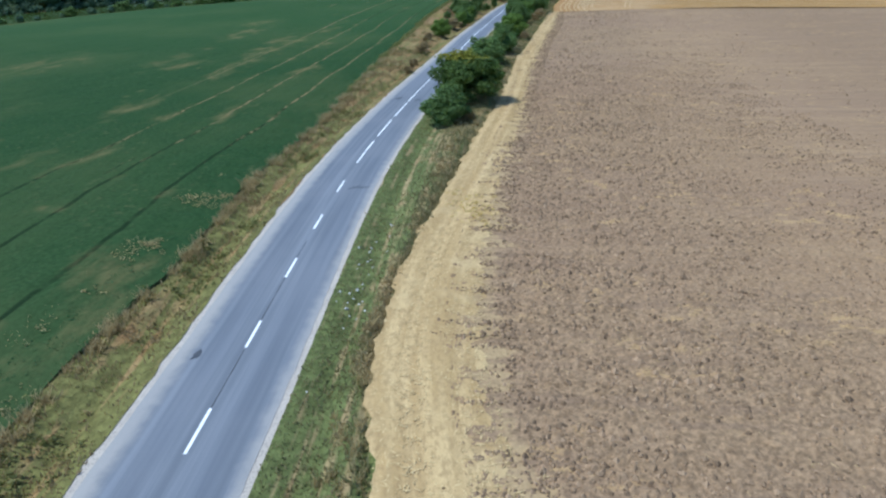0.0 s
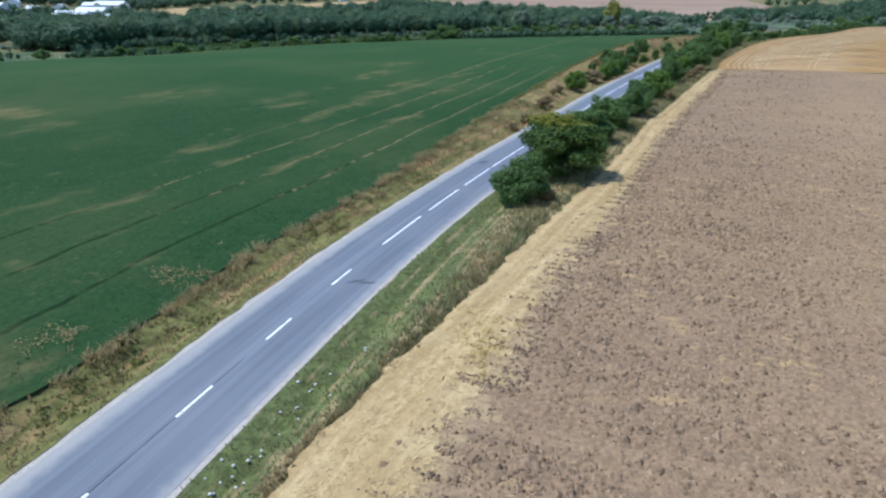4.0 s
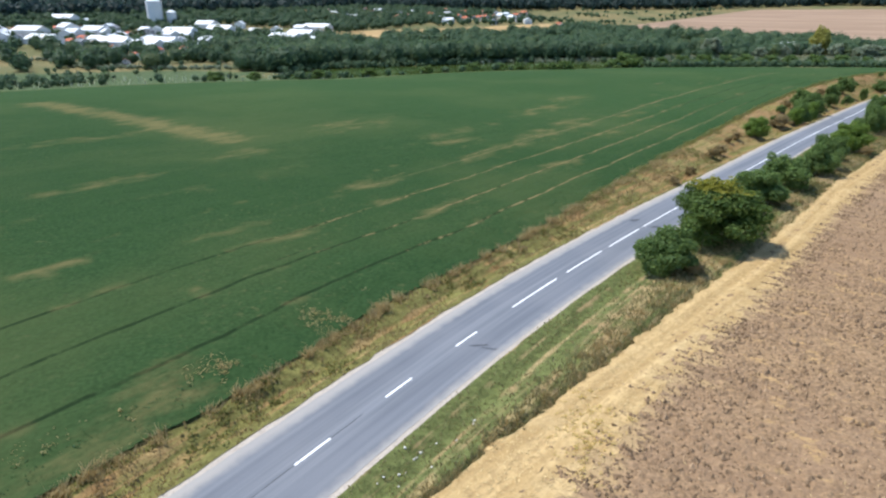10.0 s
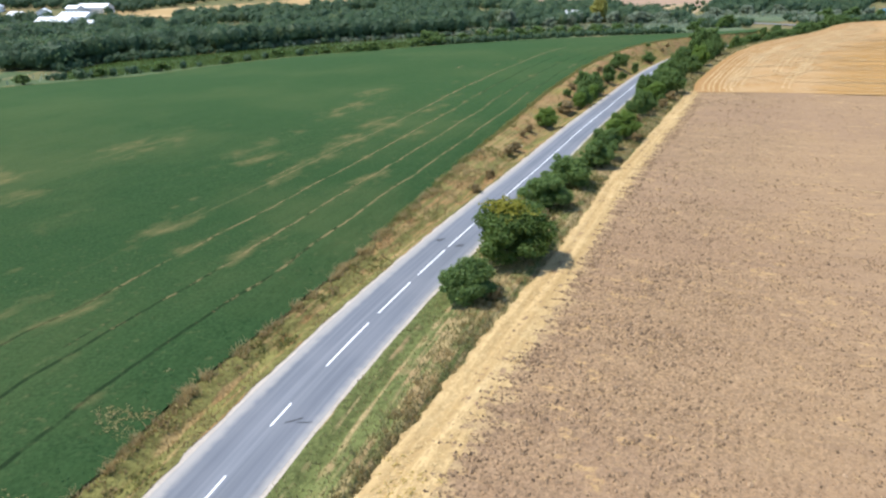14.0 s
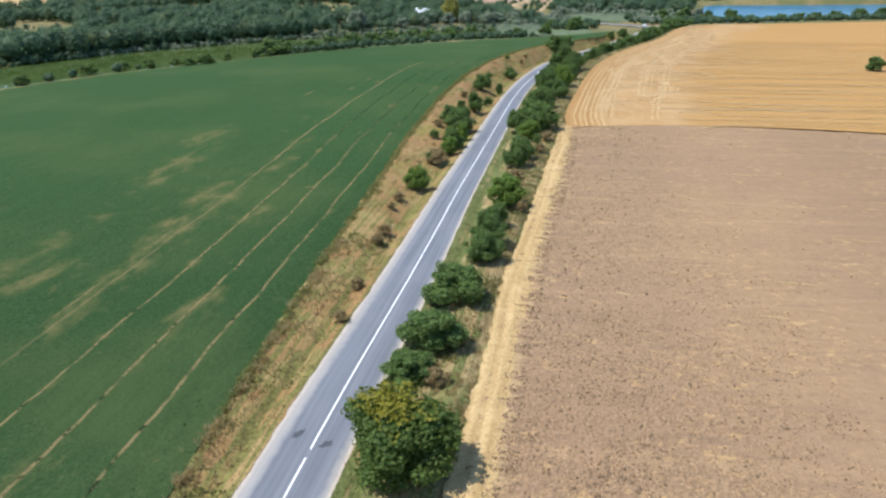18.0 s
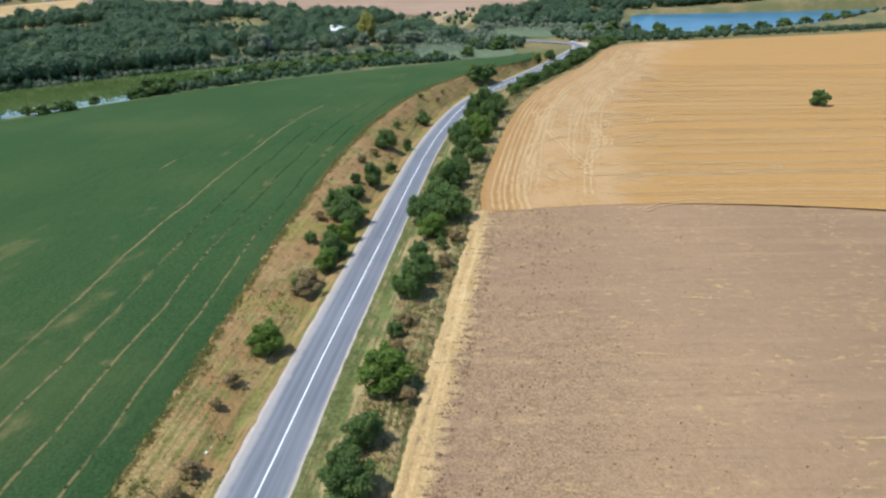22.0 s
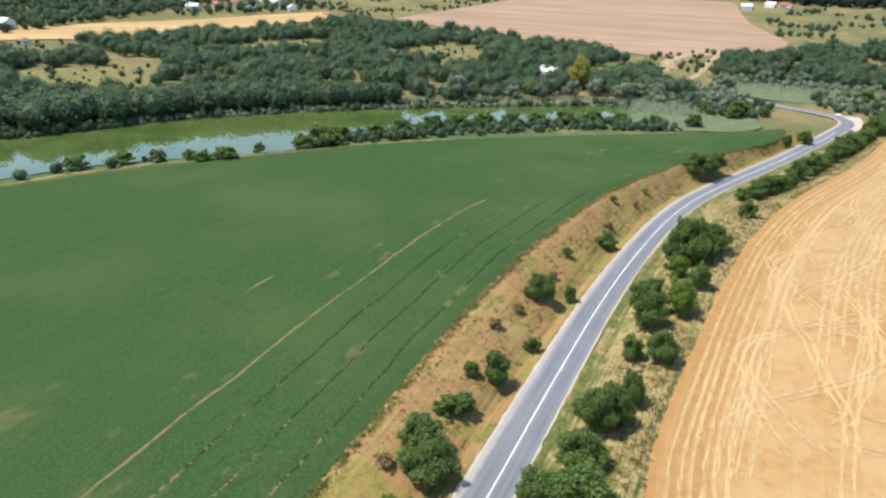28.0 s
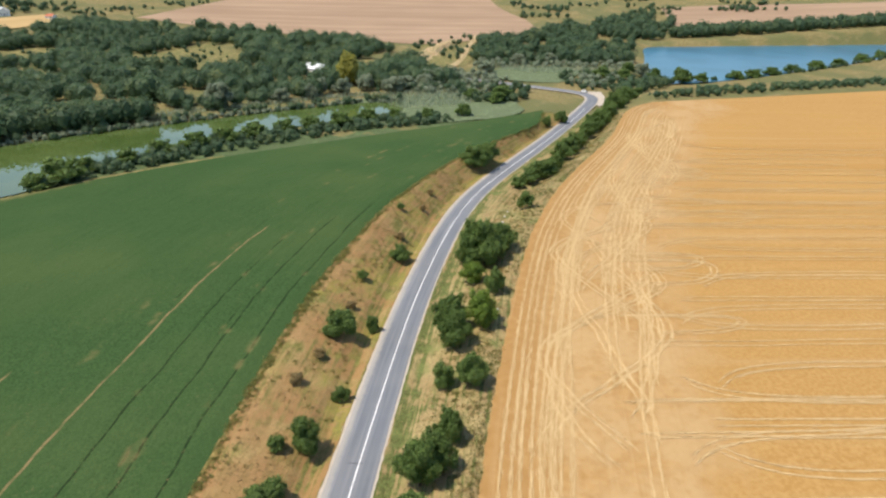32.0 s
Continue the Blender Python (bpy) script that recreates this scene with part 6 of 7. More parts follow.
q = q[wavy(q[:, 0], q[:, 1], 4.5, 6) > -0.1]
off, _ = distance_to(q, smooth_line(right_edge, 4))
weeds("hedge_weeds", "green and brown weeds between the hedge bushes", q, right_height(q[:, 0], q[:, 1], None, off), rng.uniform(0.25, 0.8, len(q)), WEED_GREEN, 108)
p, v = strip_places(left_edge, CROP_EDGE, 3600, 71, 0.28, 1.0, 0.85, 0.15, 0.9)
keep = wavy(p[:, 0], p[:, 1], 5.0, 3) > 0.15
p, v = p[keep], v[keep]
e, _ = distance_to(p, smooth_line(left_edge, 4))
weeds("bank_green_weeds", "yellow-green weeds on the bank", p, bank_z(p, v, e), rng.uniform(0.25, 0.8, len(p)), WEED_GREEN, 72)
q = np.random.default_rng(29).normal(size=(150, 2)) * (0.9, 1.7)
q = np.vstack([q[:90] + (3.2, 38.4), q[90:] + (1.9, 35.6)])
weeds("track_weeds", "yellow-green weeds at the edge of the track", q, rise(*q.T) + 0.1, np.random.default_rng(30).uniform(0.12, 0.3, 150), WEED_YELLOW, 31, 12, True)
# green plants standing out of the crop near the road
p, v = strip_places(CROP_EDGE, CROP_FAR, 5000, 11, 0.27, 0.95, 1.2, 0.0, 0.012)
e, _ = distance_to(p, smooth_line(CROP_EDGE, 4))
keep = np.ones(len(p), bool)
for where, half, strong, tan in TRAMLINES:
    keep &= np.abs(e - where) > 0.7
p, e = p[keep], e[keep]
weeds("crop_plants", "leafy green crop plants", p, crop_height(p[:, 0], p[:, 1], None, e) - 0.2, rng.uniform(0.2, 0.4, len(p)), CROP_LEAF, 12, 4, True)
# dry weeds that have crept into the rim of the crop
p, v = strip_places(CROP_EDGE, CROP_FAR, 9000, 81, 0.25, 0.40, 1.0, 0.0, 0.018)
e, _ = distance_to(p, smooth_line(CROP_EDGE, 4))
keep = (wavy(p[:, 0], p[:, 1], 3.0, 7) + 0.5 * wavy(p[:, 0], p[:, 1], 1.2, 2) - 0.05 * e + rng.uniform(-0.5, 0.5, len(p)) > 0.5)
p, e = p[keep], e[keep]
weeds("crop_rim_weeds", "pale dry weeds in the rim of the crop", p, crop_height(p[:, 0], p[:, 1], None, e) - 0.12, rng.uniform(0.15, 0.4, len(p)), WEED_OLIVE, 82, 7, True)

# ends of the furrows, ridges of clods that run out into the straw
furrow_rng = np.random.default_rng(23)
out_line = smooth_line(TRACK_OUT, 1.0)
out_way = lengths(out_line)
plough = np.array([math.cos(radians(-25)), math.sin(radians(-25))])
ends = []
s = 160.0
while s < out_way[-1] - 3:
    foot = np.array([np.interp(s, out_way, out_line[:, j]) for j in (0, 1)])
    reach, wide = 0.5 + 3.2 * furrow_rng.uniform(0, 1) ** 2.2, furrow_rng.uniform(0.14, 0.32)
    m = int((reach + 2.0) * furrow_rng.uniform(8, 24))
    u = furrow_rng.uniform(-2.0, reach, m)
    w = furrow_rng.normal(0, wide, m) * np.clip((reach - u) / reach + 0.15, 0.2, 1.0) + 0.2 * np.sin(u * 1.1 + s)
    ends.append(foot - u[:, None] * plough + w[:, None] * np.array([-plough[1], plough[0]]))
    s += furrow_rng.uniform(0.6, 2.6)
furrow_ends = np.vstack(ends)

# straw lying on the track
p, v = strip_places(TRACK_IN, TRACK_OUT, 26000, 15, 0.33, 1.0, 1.4, 0.02, 1.0)
track_straw = p, v

# clods of soil: squashed, uneven eight-sided lumps
p, v = strip_places(TRACK_OUT, [(60, -230), (120, -60), (170, 60), (190, 145)], 130000, 13, 0.33, 1.0, 1.35, 0.0, 1.0)
e, _ = distance_to(p, smooth_line(TRACK_OUT, 4))
keep = (rng.uniform(0, 1, len(p)) < np.exp(-np.maximum(e - 22, 0) / 30)) & (rng.uniform(0, 1, len(p)) < 0.15 + 0.6 * np.clip(wavy(p[:, 0], p[:, 1], 5, 3) + 0.4, 0, 1))
q, v = strip_places(SOIL_IN[1:11], [(0, -75)] + TILL_OUT, 110000, 19, 0.2, 1.0, 1.2, 0.06, 0.95)
q = q[rng.uniform(-0.5, 1.0, len(q)) < 0.15 + 0.9 * wavy(q[:, 0], q[:, 1], 3.2, 4)]
q = q[rng.uniform(0, 1, len(q)) < np.clip((113 - q[:, 1] - 0.15 * q[:, 0]) / 40, 0, 1)]
p = np.vstack([p[keep], q])
e, _ = distance_to(p, smooth_line(TRACK_OUT, 4))
keep = rng.uniform(0, 1, len(p)) < np.clip((e + 0.6) / 1.6, 0.1, 1)
p, e = np.vstack([p[keep], furrow_ends]), np.r_[e[keep], np.full(len(furrow_ends), 3.5)]
n = len(p)
band = np.exp(-((e - 9.0) / 8.0) ** 2)
size = (0.05 + 0.15 * rng.uniform(0, 1, n) ** 2.0) * (0.8 + 0.35 * band)
large = rng.uniform(0, 1, n) < 0.40 * band * np.clip(wavy(p[:, 0], p[:, 1], 4.5, 8) + 0.5 * wavy(p[:, 0], p[:, 1], 1.6, 3), 0, 1) + 0.01
size = np.where(large, rng.uniform(0.13, 0.30, n), size)
size[-len(furrow_ends):] *= 0.8
octa = np.array([(1, 0, 0), (0, 1, 0), (-1, 0, 0), (0, -1, 0), (0, 0, 1), (0, 0, -1)], float)
tri = np.array([(0, 1, 4), (1, 2, 4), (2, 3, 4), (3, 0, 4), (1, 0, 5), (2, 1, 5), (3, 2, 5), (0, 3, 5)])
a = rng.uniform(0, 6.28, n)
shape = octa[None] * rng.uniform(0.6, 1.35, (n, 6, 1)) * size[:, None, None] * (1, 1, 1.0)
x = shape[..., 0] * np.cos(a)[:, None] - shape[..., 1] * np.sin(a)[:, None]
y = shape[..., 0] * np.sin(a)[:, None] + shape[..., 1] * np.cos(a)[:, None]
z0 = soil_height(p[:, 0], p[:, 1], None, e)
z0[-len(furrow_ends):] = rise(*furrow_ends.T) + 0.03
verts = np.stack([x + p[:, :1], y + p[:, 1:], shape[..., 2] + z0[:, None] + 0.03], -1).reshape(-1, 3)
tagged(new("soil_clods", mesh_from("soil_clods", verts, (tri[None] + 6 * np.arange(n)[:, None, None]).reshape(-1, 3), CLOD)), "crumbled brown clods of ploughed soil", "soil", kind="stuff")


def straw_bits(name, label, p, z, seed, long=(0.2, 0.7)):
    rng = np.random.default_rng(seed)
    n = len(p)
    a, l = rng.uniform(0, 6.28, n), rng.uniform(*long, n)
    u = np.stack([np.cos(a), np.sin(a), rng.uniform(-0.03, 0.05, n)], 1) * l[:, None] * 0.5
    w = np.stack([-np.sin(a), np.cos(a), np.zeros(n)], 1) * rng.uniform(0.012, 0.034, (n, 1))
    c = np.c_[p, z + 0.02]
    vv = np.stack([c - u, c + w, c + u, c - w], 1).reshape(-1, 3)
    return tagged(new(name, mesh_from(name, vv, np.arange(4 * n).reshape(n, 4), STRAW_BITS)), label, "straw", kind="stuff")


straw_bits("track_straw", "loose straw strewn over the track", track_straw[0], rise(*track_straw[0].T) + 0.07 + 0.05 * np.sin(np.pi * track_straw[1]), 16, (0.2, 0.6))
p, v = strip_places(TRACK_OUT, [(60, -230), (120, -60), (170, 60), (190, 145)], 12000, 17, 0.33, 1.0, 1.2, 0.0, 0.7)
e, _ = distance_to(p, smooth_line(TRACK_OUT, 4))
straw_bits("field_straw", "chopped straw on the ploughed soil", p, soil_height(p[:, 0], p[:, 1], None, e), 18)
# a few larger heaps of straw left in rows on the soil
rng = np.random.default_rng(9)
for x, y, l in ((98.5, 126.2, 5.5), (86.8, 92.1, 4.5), (91, 122.5, 3.5), (62, 98, 4.0), (118, 135, 4), (76, 86, 3), (110, 100, 3.5)):
    q = np.stack([x + rng.normal(0, l * 0.35, 120) * 0.86, np.zeros(120)], 1)
    q[:, 1] = y - (q[:, 0] - x) * 0.58 + rng.normal(0, 0.18, 120)
    straw_bits("straw_heap", "thin row of yellow straw on ploughed soil", q, soil_height(q[:, 0], q[:, 1], None, np.full(120, 30.0)), int(x), (0.3, 0.9))

# reeds in the marsh and along the far shore
p = np.vstack([scatter([(210.3, 513.4), (239.1, 522.3), (283.4, 509), (290.1, 481.3), (253.5, 466.8), (220.3, 472.4)], 1.4, 21), scatter([(331, 592), (358.7, 608.6), (436.2, 551), (449.5, 540), (405.2, 526.7), (358.7, 547.7)], 1.7, 22), scatter([(59.8, 495.7), (115.1, 504.6), (174.9, 512.3), (210.3, 512.3), (210.3, 518.9), (170.5, 520.1), (112.9, 512.3), (57.6, 502.3)], 1.1, 23), scatter([(-39.9, 453.6), (15.5, 478), (59.8, 489.1), (57.6, 495.7), (13.3, 486.8), (-44.3, 464.7)], 1.6, 24), scatter([(-372, 199), (-225.5, 253.1), (-159.2, 292.2), (-100.2, 339.9), (-106.2, 349.4), (-172.7, 320.8), (-261.3, 287.6), (-394.1, 243.3)], 6.0, 25)])
tall = rng.uniform(1.6, 2.8, len(p))
blades("reeds", "grey-green reed beds round the pond", "reeds", p, ground_z(p[:, 0], p[:, 1]), tall, rng.uniform(0.5, 1.2, len(p)), REED, 26, 0.2)


# ---- stones ----
def stone(x, y, z, r, seed):
    rng = np.random.default_rng(seed)
    bm = bmesh.new()
    bmesh.ops.create_icosphere(bm, subdivisions=2, radius=r)
    for v in bm.verts:
        v.co *= 1 + 0.22 * noise.noise(v.co * (2.0 / r) + Vector((seed, 0, 0)))
        v.co.z *= 0.65
    me = bpy.data.meshes.new("stone")
    bm.to_mesh(me)
    bm.free()
    me.materials.append(STONE)
    ob = tagged(new("stone", me), "pale weathered stone lying on the ground", "stone", "field stones")
    ob.location, ob.rotation_euler = (x, y, z), (0, 0, rng.uniform(0, 6))
    return ob


for k, (x, y, z, r) in enumerate([(32.1, 56.3, 0.1, 0.22), (30.7, 52.2, 0.1, 0.26), (36.8, 134.9, 0.7, 0.5), (-1.8, 13.8, 0.1, 0.28), (37.4, 135.6, 0.7, 0.3), (-11.2, 27.5, -0.1, 0.24), (-10.6, 28.2, -0.1, 0.17), (-11.8, 26.4, -0.1, 0.15), (-9.8, 29.4, -0.1, 0.13), (-13.4, 30.9, -0.15, 0.16), (55, 164.3, 0.6, 0.4), (60.6, 178.2, 0.8, 0.4), (86.2, 179.1, 0.1, 0.4), (174.4, 294.2, 0.1, 0.5), (178.3, 299.4, 0.1, 0.5), (182.3, 304, 0.1, 0.4), (141.7, 244, 0.1, 0.3), (-3.5, 47.2, -0.1, 0.14), (47.5, 128.9, -0.1, 0.1), (40.6, 131.4, -0.2, 0.2)]):
    stone(x, y, site_z(x, y) + 0.05 if y > 110 else z, r * (0.45 if x < 90 else 0.8), k + 1)


litter = random.Random(12)
for k in range(34):
    s = litter.gauss(0, 5.5)
    x, y = -10.9 + 0.47 * s + litter.gauss(0, 0.7), 28.0 + 0.88 * s - litter.gauss(0, 0.5)
    off = float(distance_to(np.array([[x, y]]), smooth_line(right_edge, 4))[0][0])
    stone(x, y, float(right_height(np.array([x]), np.array([y]), None, np.array([off]))[0]) + 0.03, litter.uniform(0.05, 0.11), k + 40)


# ---- buildings ----
WALLS = [plain_material("plaster_white", (0.66, 0.66, 0.64), (0.78, 0.78, 0.77), 0.7), plain_material("plaster_cream", (0.52, 0.47, 0.38), (0.62, 0.56, 0.46), 0.7), plain_material("plaster_grey", (0.38, 0.39, 0.40), (0.48, 0.48, 0.48), 0.7)]
ROOFS = [plain_material("roof_sheet_white", (0.62, 0.65, 0.68), (0.76, 0.78, 0.80), 0.5, 0.5), plain_material("roof_tile_red", (0.36, 0.10, 0.055), (0.50, 0.17, 0.09), 1.2), plain_material("roof_slate", (0.14, 0.15, 0.17), (0.22, 0.23, 0.25), 0.9)]
PANE = plain_material("window_pane", (0.03, 0.04, 0.05), (0.06, 0.07, 0.08), 1.0, 0.15)
TRIM = plain_material("painted_wood", (0.55, 0.53, 0.50), (0.66, 0.64, 0.60), 2)
DOOR = plain_material("brown_door", (0.12, 0.07, 0.04), (0.18, 0.11, 0.06), 2)


def box_mesh(name, x0, x1, y0, y1, z0, z1, material, bevel=0.0):
    bm = bmesh.new()
    bmesh.ops.create_cube(bm, size=1)
    for v in bm.verts:
        v.co = ((x0 + x1) / 2 + v.co.x * (x1 - x0), (y0 + y1) / 2 + v.co.y * (y1 - y0), (z0 + z1) / 2 + v.co.z * (z1 - z0))
    if bevel:
        bmesh.ops.bevel(bm, geom=bm.edges[:], offset=bevel, segments=1, affect="EDGES")
    me = bpy.data.meshes.new(name)
    bm.to_mesh(me)
    bm.free()
    me.materials.append(material)
    return me


def gable_mesh(name, w, d, z0, z1, over, thick, material):
    """A pitched roof of two thick slopes, its ridge along y."""
    w2, d2 = w / 2 + over, d / 2 + over
    low = z0 - over * (z1 - z0) / (w / 2)
    prof = [(-w2, low), (0, z1), (w2, low), (w2, low + thick), (0, z1 + thick), (-w2, low + thick)]
    v = [(x, s * d2, z) for s in (-1, 1) for x, z in prof]
    f4 = [(k, (k + 1) % 6, 6 + (k + 1) % 6, 6 + k) for k in range(6)] + [(0, 5, 4, 1), (1, 4, 3, 2), (6, 7, 10, 11), (7, 8, 9, 10)]
    return mesh_from(name, v, f4, material)


def gable_wall(name, w, d, h, top, material):
    prof = [(-w / 2, -0.6), (w / 2, -0.6), (w / 2, h), (0, top), (-w / 2, h)]
    v = [(x, s * d / 2, z) for s in (-1, 1) for x, z in prof]
    f = [(0, 1, 6, 5), (1, 2, 7, 6), (2, 3, 8, 7), (3, 4, 9, 8), (4, 0, 5, 9), (0, 4, 2, 1), (4, 3, 2, 2), (5, 6, 7, 9), (9, 7, 8, 8)]
    me = bpy.data.meshes.new(name)
    me.from_pydata(v, [], [tuple(dict.fromkeys(q)) for q in f])
    me.materials.append(material)
    return me


def make_house(w, d, h, wall, roof, label, storeys=1):
    """A small house with a pitched roof, windows, a door and a chimney, on an Empty at its foot."""
    top = h + w * 0.26
    thing = tagged(new("house"), label, "house", "village houses")
    body = part("wall", gable_wall("wall", w, d, h, top, WALLS[wall]), thing)
    cover = part("roof", gable_mesh("roof", w, d, h, top, 0.45, 0.18, ROOFS[roof]), thing)
    part("chimney", box_mesh("chimney", w * 0.18, w * 0.18 + 0.7, d * 0.2, d * 0.2 + 0.7, h, top + 0.7, WALLS[2], 0.05), cover)
    pane = box_mesh("pane", -0.5, 0.5, -0.04, 0.04, -0.65, 0.65, PANE)
    sill = box_mesh("sill", -0.6, 0.6, -0.09, 0.07, -0.77, -0.66, TRIM)
    for side in (-1, 1):
        for floor in range(storeys):
            for k in range(max(2, int(d / 4))):
                y = -d / 2 + d * (k + 0.5) / max(2, int(d / 4))
                for name, me in (("window", pane), ("window_sill", sill)):
                    ob = part(name, me, body)
                    ob.location, ob.rotation_euler = (side * (w / 2 + 0.02), y, 1.6 + floor * 2.8), (0, 0, radians(90 * side))
        for k in range(2):
            ob = part("window", pane, body)
            ob.location = (w * (k - 0.5) * 0.5, side * (d / 2 + 0.02), 1.6 + (storeys - 1) * 2.8)
    part("door", box_mesh("door", -0.5, 0.5, -d / 2 - 0.06, -d / 2 + 0.02, 0, 2.1, DOOR), body)
    return thing


seeds = [make_house(11, 15, 5.0, 0, 0, "white house with a pale sheet roof among trees"), make_house(8, 10, 5.8, 1, 1, "cream two-storey village house with a red tile roof", 2), make_house(15, 34, 5.4, 0, 0, "long white shed with a pale metal roof"), make_house(8, 9, 5.6, 2, 2, "grey two-storey village house with a slate roof", 2), make_house(7, 9, 3.0, 0, 1, "small white cottage with a red tile roof"), make_house(6, 8, 2.8, 0, 0, "small white hut in the wood")]
FARM_SHEDS = [(-415.2, 510.1, 2, 70), (-439.5, 571, 0, 20), (-437.3, 608.6, 2, 65), (-451.7, 652.9, 0, 10), (-360.9, 523.4, 2, 80), (-333.2, 515.6, 0, 60), (-327.7, 542.2, 2, 75), (-328.8, 575.4, 0, 30), (-349.8, 553.3, 0, 5), (-388.6, 542.2, 0, 75), (-384.2, 699.4, 0, 35), (-389.7, 744.8, 2, 60), (-352.1, 704.9, 2, 70), (-364.2, 779.1, 0, 15), (-314.4, 708.3, 0, 65), (-286.7, 778, 0, 70), (-269, 788, 2, 75), (-303.3, 741.5, 0, 10), (-472.7, 617.5, 2, 50), (-365.3, 623, 0, 60), (-372, 652.9, 2, 80), (-405.2, 664, 0, 30)]
FARM_COTTAGES = [(-256.8, 649.6, 2, 70), (-245.8, 660.7, 0, 20), (-223.6, 627.4, 0, 70), (-257.9, 701.6, 2, 65), (-212.6, 719.3, 4, 40), (-246.9, 1029.3, 1, 20), (-136.2, 1114.6, 4, 50), (-55.4, 1094.6, 0, 30), (-28.8, 1131.2, 1, 70), (-293.4, 1109, 1, 10), (-290.1, 989.5, 3, 25), (-248, 993.9, 4, 60), (-200.4, 1018.2, 1, 15), (-168.3, 1018.2, 3, 40), (-134, 974, 0, 75), (-126.2, 1038.2, 1, 30), (-93, 1026, 1, 60), (-68.6, 980.6, 3, 20), (-63.1, 1080.2, 0, 45), (-34.3, 1020.5, 3, 15), (-128.4, 1120.1, 1, 70), (-209.2, 1090.2, 0, 20)]
UPPER_VILLAGE = [(-117.3, 1093.5, 4, 65), (-85.2, 1040.4, 1, 35), (-19.9, 1005, 0, 10), (-172.7, 1057, 1, 55), (-222.5, 1051.5, 3, 70), (-305.6, 968.4, 1, 30), (-272.3, 962.9, 0, 60), (-233.6, 968.4, 3, 15), (-211.5, 990.6, 1, 70), (-183.8, 985, 4, 30), (-150.6, 1001.6, 0, 10), (-111.8, 1001.6, 1, 50), (-106.3, 1062.5, 4, 20), (-150.6, 1079.1, 0, 65), (-73.1, 1057, 1, 15), (-45.4, 1051.5, 0, 40), (-239.1, 1079.1, 1, 25), (-266.8, 1095.7, 0, 60), (-161.6, 1145.6, 1, 35), (-73.1, 1112.3, 3, 20), (-39.9, 1084.7, 1, 60), (-338.8, 1095.7, 4, 15)]
HILL_HOUSES = [(-360.9, 1018.2, 1, 40), (-266.8, 1045.9, 1, 45), (-183.8, 1095.7, 4, 20), (-338.8, 1051.5, 1, 15), (-316.6, 1007.2, 0, 60), (-95.2, 1140, 1, 25), (-504.8, 564.3, 0, 40), (-493.8, 531.1, 2, 70), (-460.5, 520.1, 0, 15), (25.5, 977.3, 4, 50), (205.9, 599.8, 0, 30), (640, 1082, 0, 60), (652, 1096, 3, 20), (700, 1086, 1, 65), (690, 1100, 0, 30), (716, 1092, 4, 20)]
FRONT_HOUSES = [(-281, 428, 4, 60), (-258, 377, 4, 70), (-261, 460, 1, 30), (-315, 506, 0, 65), (-300, 488, 4, 20), (-328, 530, 0, 70), (-344, 498, 4, 40), (-290, 520, 0, 10), (-473, 567, 2, 75), (-431, 616, 0, 20), (-409, 619, 4, 60), (-310, 590, 0, 65), (-540, 701, 2, 80), (-505, 690, 0, 20)]
TOWN = FRONT_HOUSES + FARM_SHEDS + FARM_COTTAGES + UPPER_VILLAGE + HILL_HOUSES
town_rng = random.Random(6)
for x, y in scatter([(-527, 542.2), (-449.5, 475.8), (-338.8, 486.8), (-305.6, 575.4), (-372, 664), (-482.7, 658.4)], 20, 61):
    if min(math.hypot(x - a, y - b) for a, b, _, _ in TOWN) > 14:
        TOWN.append((float(x), float(y), town_rng.choice((0, 4, 5, 4, 0, 3)), town_rng.choice((20, 65, 75, 35, 5))))
for x, y, k, turn in TOWN:
    place = pose(x, y, float(ground_z(x, y)[0]) + 0.1, 0, 0, turn)
    copy_thing(seeds[k], place)
for thing in seeds:
    for ob in (*thing.children_recursive, thing):
        bpy.data.objects.remove(ob)


def silo(x, y, r, h, label):
    """A tall round silo with a cone roof and a ladder-like rib."""
    thing = tagged(new("silo"), label, "silo", "silos")
    z = float(ground_z(x, y)[0])
    bm = bmesh.new()
    bmesh.ops.create_cone(bm, cap_ends=True, segments=28, radius1=r, radius2=r, depth=h)
    bmesh.ops.translate(bm, verts=bm.verts, vec=(0, 0, h / 2))
    me = bpy.data.meshes.new("drum")
    bm.to_mesh(me)
    bm.free()
    me.materials.append(WALLS[0])
    part("drum", me, thing)
    bm = bmesh.new()
    bmesh.ops.create_cone(bm, cap_ends=True, segments=28, radius1=r + 0.3, radius2=0.8, depth=r * 0.5)
    bmesh.ops.translate(bm, verts=bm.verts, vec=(0, 0, h + r * 0.25))
    me = bpy.data.meshes.new("roof")
    bm.to_mesh(me)
    bm.free()
    me.materials.append(ROOFS[0])
    part("roof", me, thing)
    part("rib", box_mesh("rib", r - 0.1, r + 0.5, -0.5, 0.5, 0, h + 1, WALLS[2], 0.05), thing)
    thing.location = (x, y, z - 0.3)
    return thing


silo(-447.3, 734.8, 8.8, 28, "tall white grain silo above the village")
silo(-431.8, 743.7, 5.5, 16.5, "white grain silo beside the taller one")


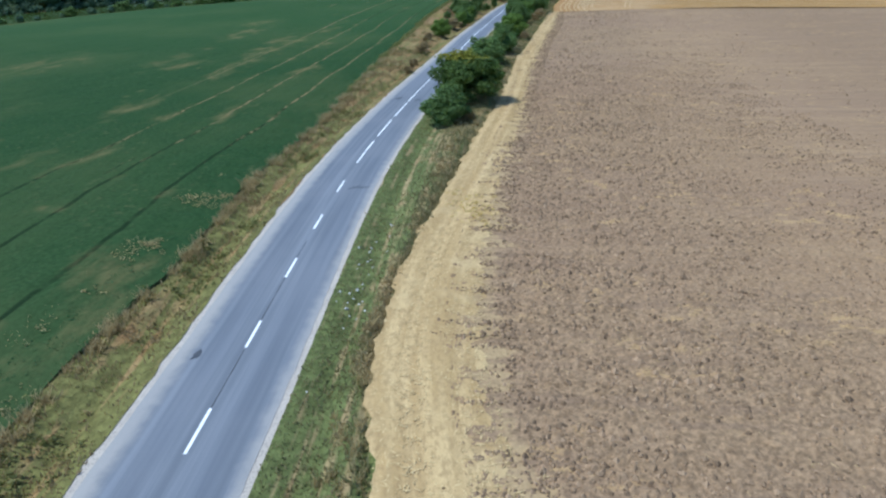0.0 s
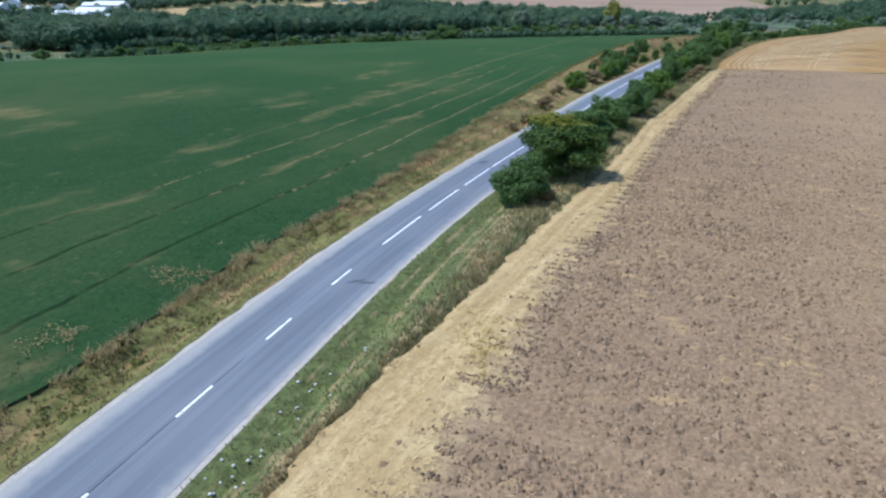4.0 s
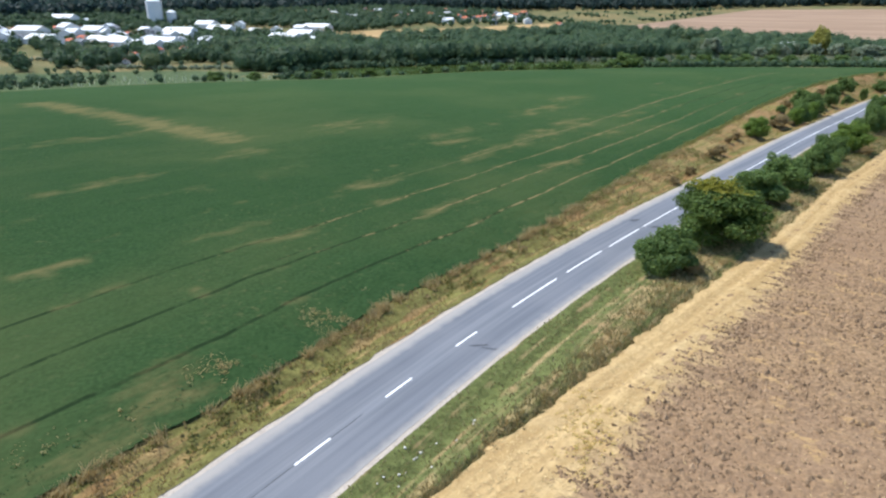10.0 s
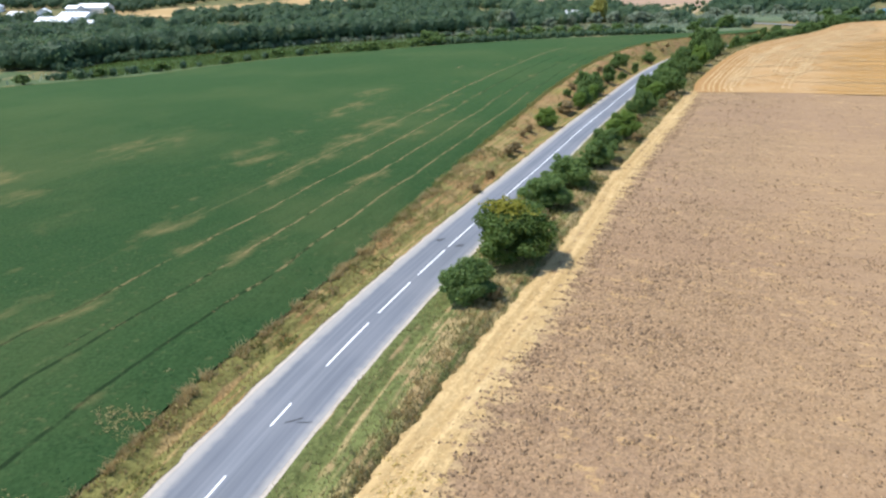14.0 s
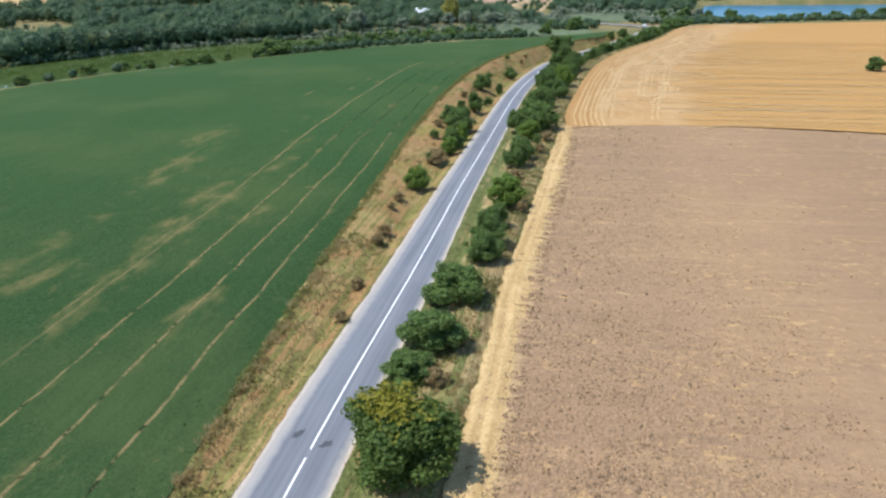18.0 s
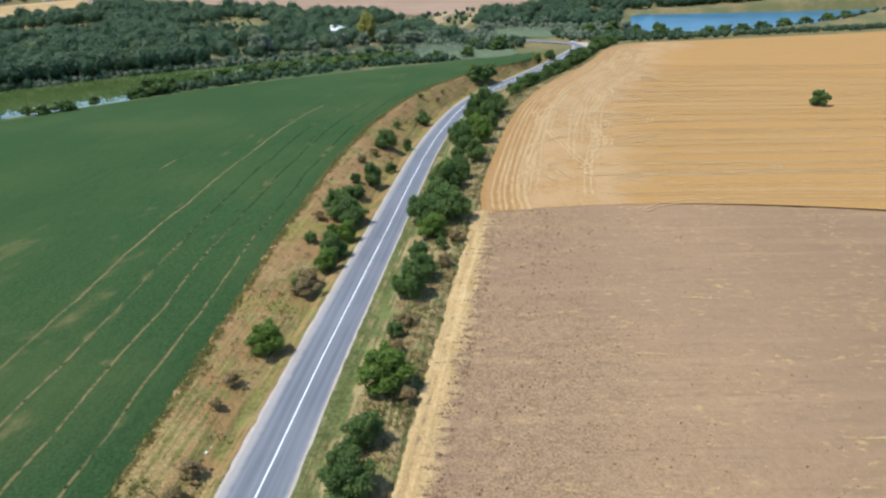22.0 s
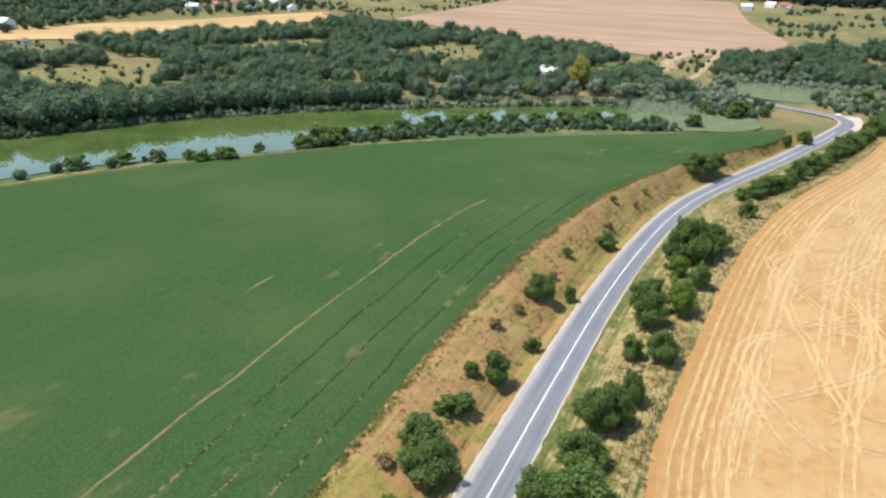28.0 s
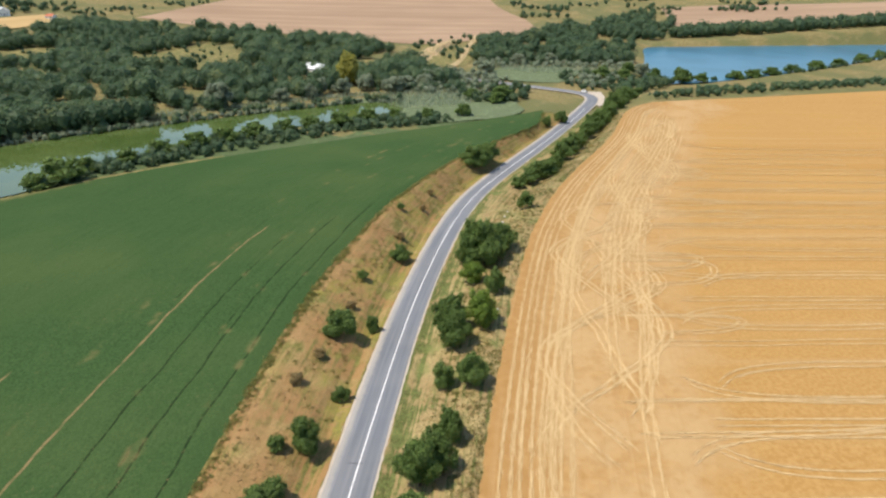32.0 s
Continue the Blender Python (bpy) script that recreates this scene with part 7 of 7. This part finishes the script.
def make_car():
    """A small white car: body, cabin glass, bumpers, lights and four wheels."""
    paint = plain_material("car_paint_white", (0.70, 0.71, 0.72), (0.76, 0.77, 0.78), 2, 0.3)
    rubber, metal = plain_material("tyre_rubber", (0.02, 0.02, 0.02), (0.04, 0.04, 0.04), 8), plain_material("wheel_rim", (0.45, 0.45, 0.46), (0.55, 0.55, 0.56), 8, 0.35, Metallic=0.8)
    car = tagged(new("car"), "small white car on the bend of the road", "car")
    side = [(-2.0, 0.35), (2.0, 0.35), (2.05, 0.75), (1.1, 0.92), (0.55, 1.42), (-1.15, 1.45), (-1.75, 1.0), (-2.05, 0.9)]
    n = len(side)
    v = [(s * (0.84 if z < 1.1 else 0.66), y, z) for s in (-1, 1) for y, z in side]
    me = bpy.data.meshes.new("body")
    me.from_pydata(v, [], [tuple(range(n)), tuple(range(2 * n - 1, n - 1, -1))] + [(k, n + k, n + (k + 1) % n, (k + 1) % n) for k in range(n)])
    me.materials.append(paint)
    body = part("body", me, car)
    part("windscreen", mesh_from("windscreen", [(-0.68, 1.08, 0.98), (0.68, 1.08, 0.98), (0.58, 0.62, 1.39), (-0.58, 0.62, 1.39)], [(0, 1, 2, 3)], PANE), body)
    part("rear_window", mesh_from("rear_window", [(-0.66, -1.74, 1.04), (0.66, -1.74, 1.04), (0.58, -1.2, 1.43), (-0.58, -1.2, 1.43)], [(3, 2, 1, 0)], PANE), body)
    for s in (-1, 1):
        part("side_window", box_mesh("side_window", s * 0.70 - 0.06, s * 0.70 + 0.06, -1.1, 0.5, 1.02, 1.36, PANE), body)
        part("headlight", box_mesh("headlight", s * 0.6 - 0.16, s * 0.6 + 0.16, 1.98, 2.08, 0.6, 0.74, TRIM, 0.02), body)
        for y in (-1.25, 1.3):
            bm = bmesh.new()
            bmesh.ops.create_cone(bm, cap_ends=True, segments=20, radius1=0.31, radius2=0.31, depth=0.2)
            me = bpy.data.meshes.new("wheel")
            bm.to_mesh(me)
            bm.free()
            me.materials.append(rubber)
            wheel = part("wheel", me, car)
            wheel.location, wheel.rotation_euler = (s * 0.76, y, 0.31), (0, radians(90), 0)
            bm = bmesh.new()
            bmesh.ops.create_cone(bm, cap_ends=True, segments=16, radius1=0.19, radius2=0.17, depth=0.22)
            me = bpy.data.meshes.new("rim")
            bm.to_mesh(me)
            bm.free()
            me.materials.append(metal)
            part("rim", me, wheel, "metal rim")
    return car


make_car().matrix_basis = pose(347.2, 472.4, float(road_drop(472.4)) + 0.11, 0, 0, 14)
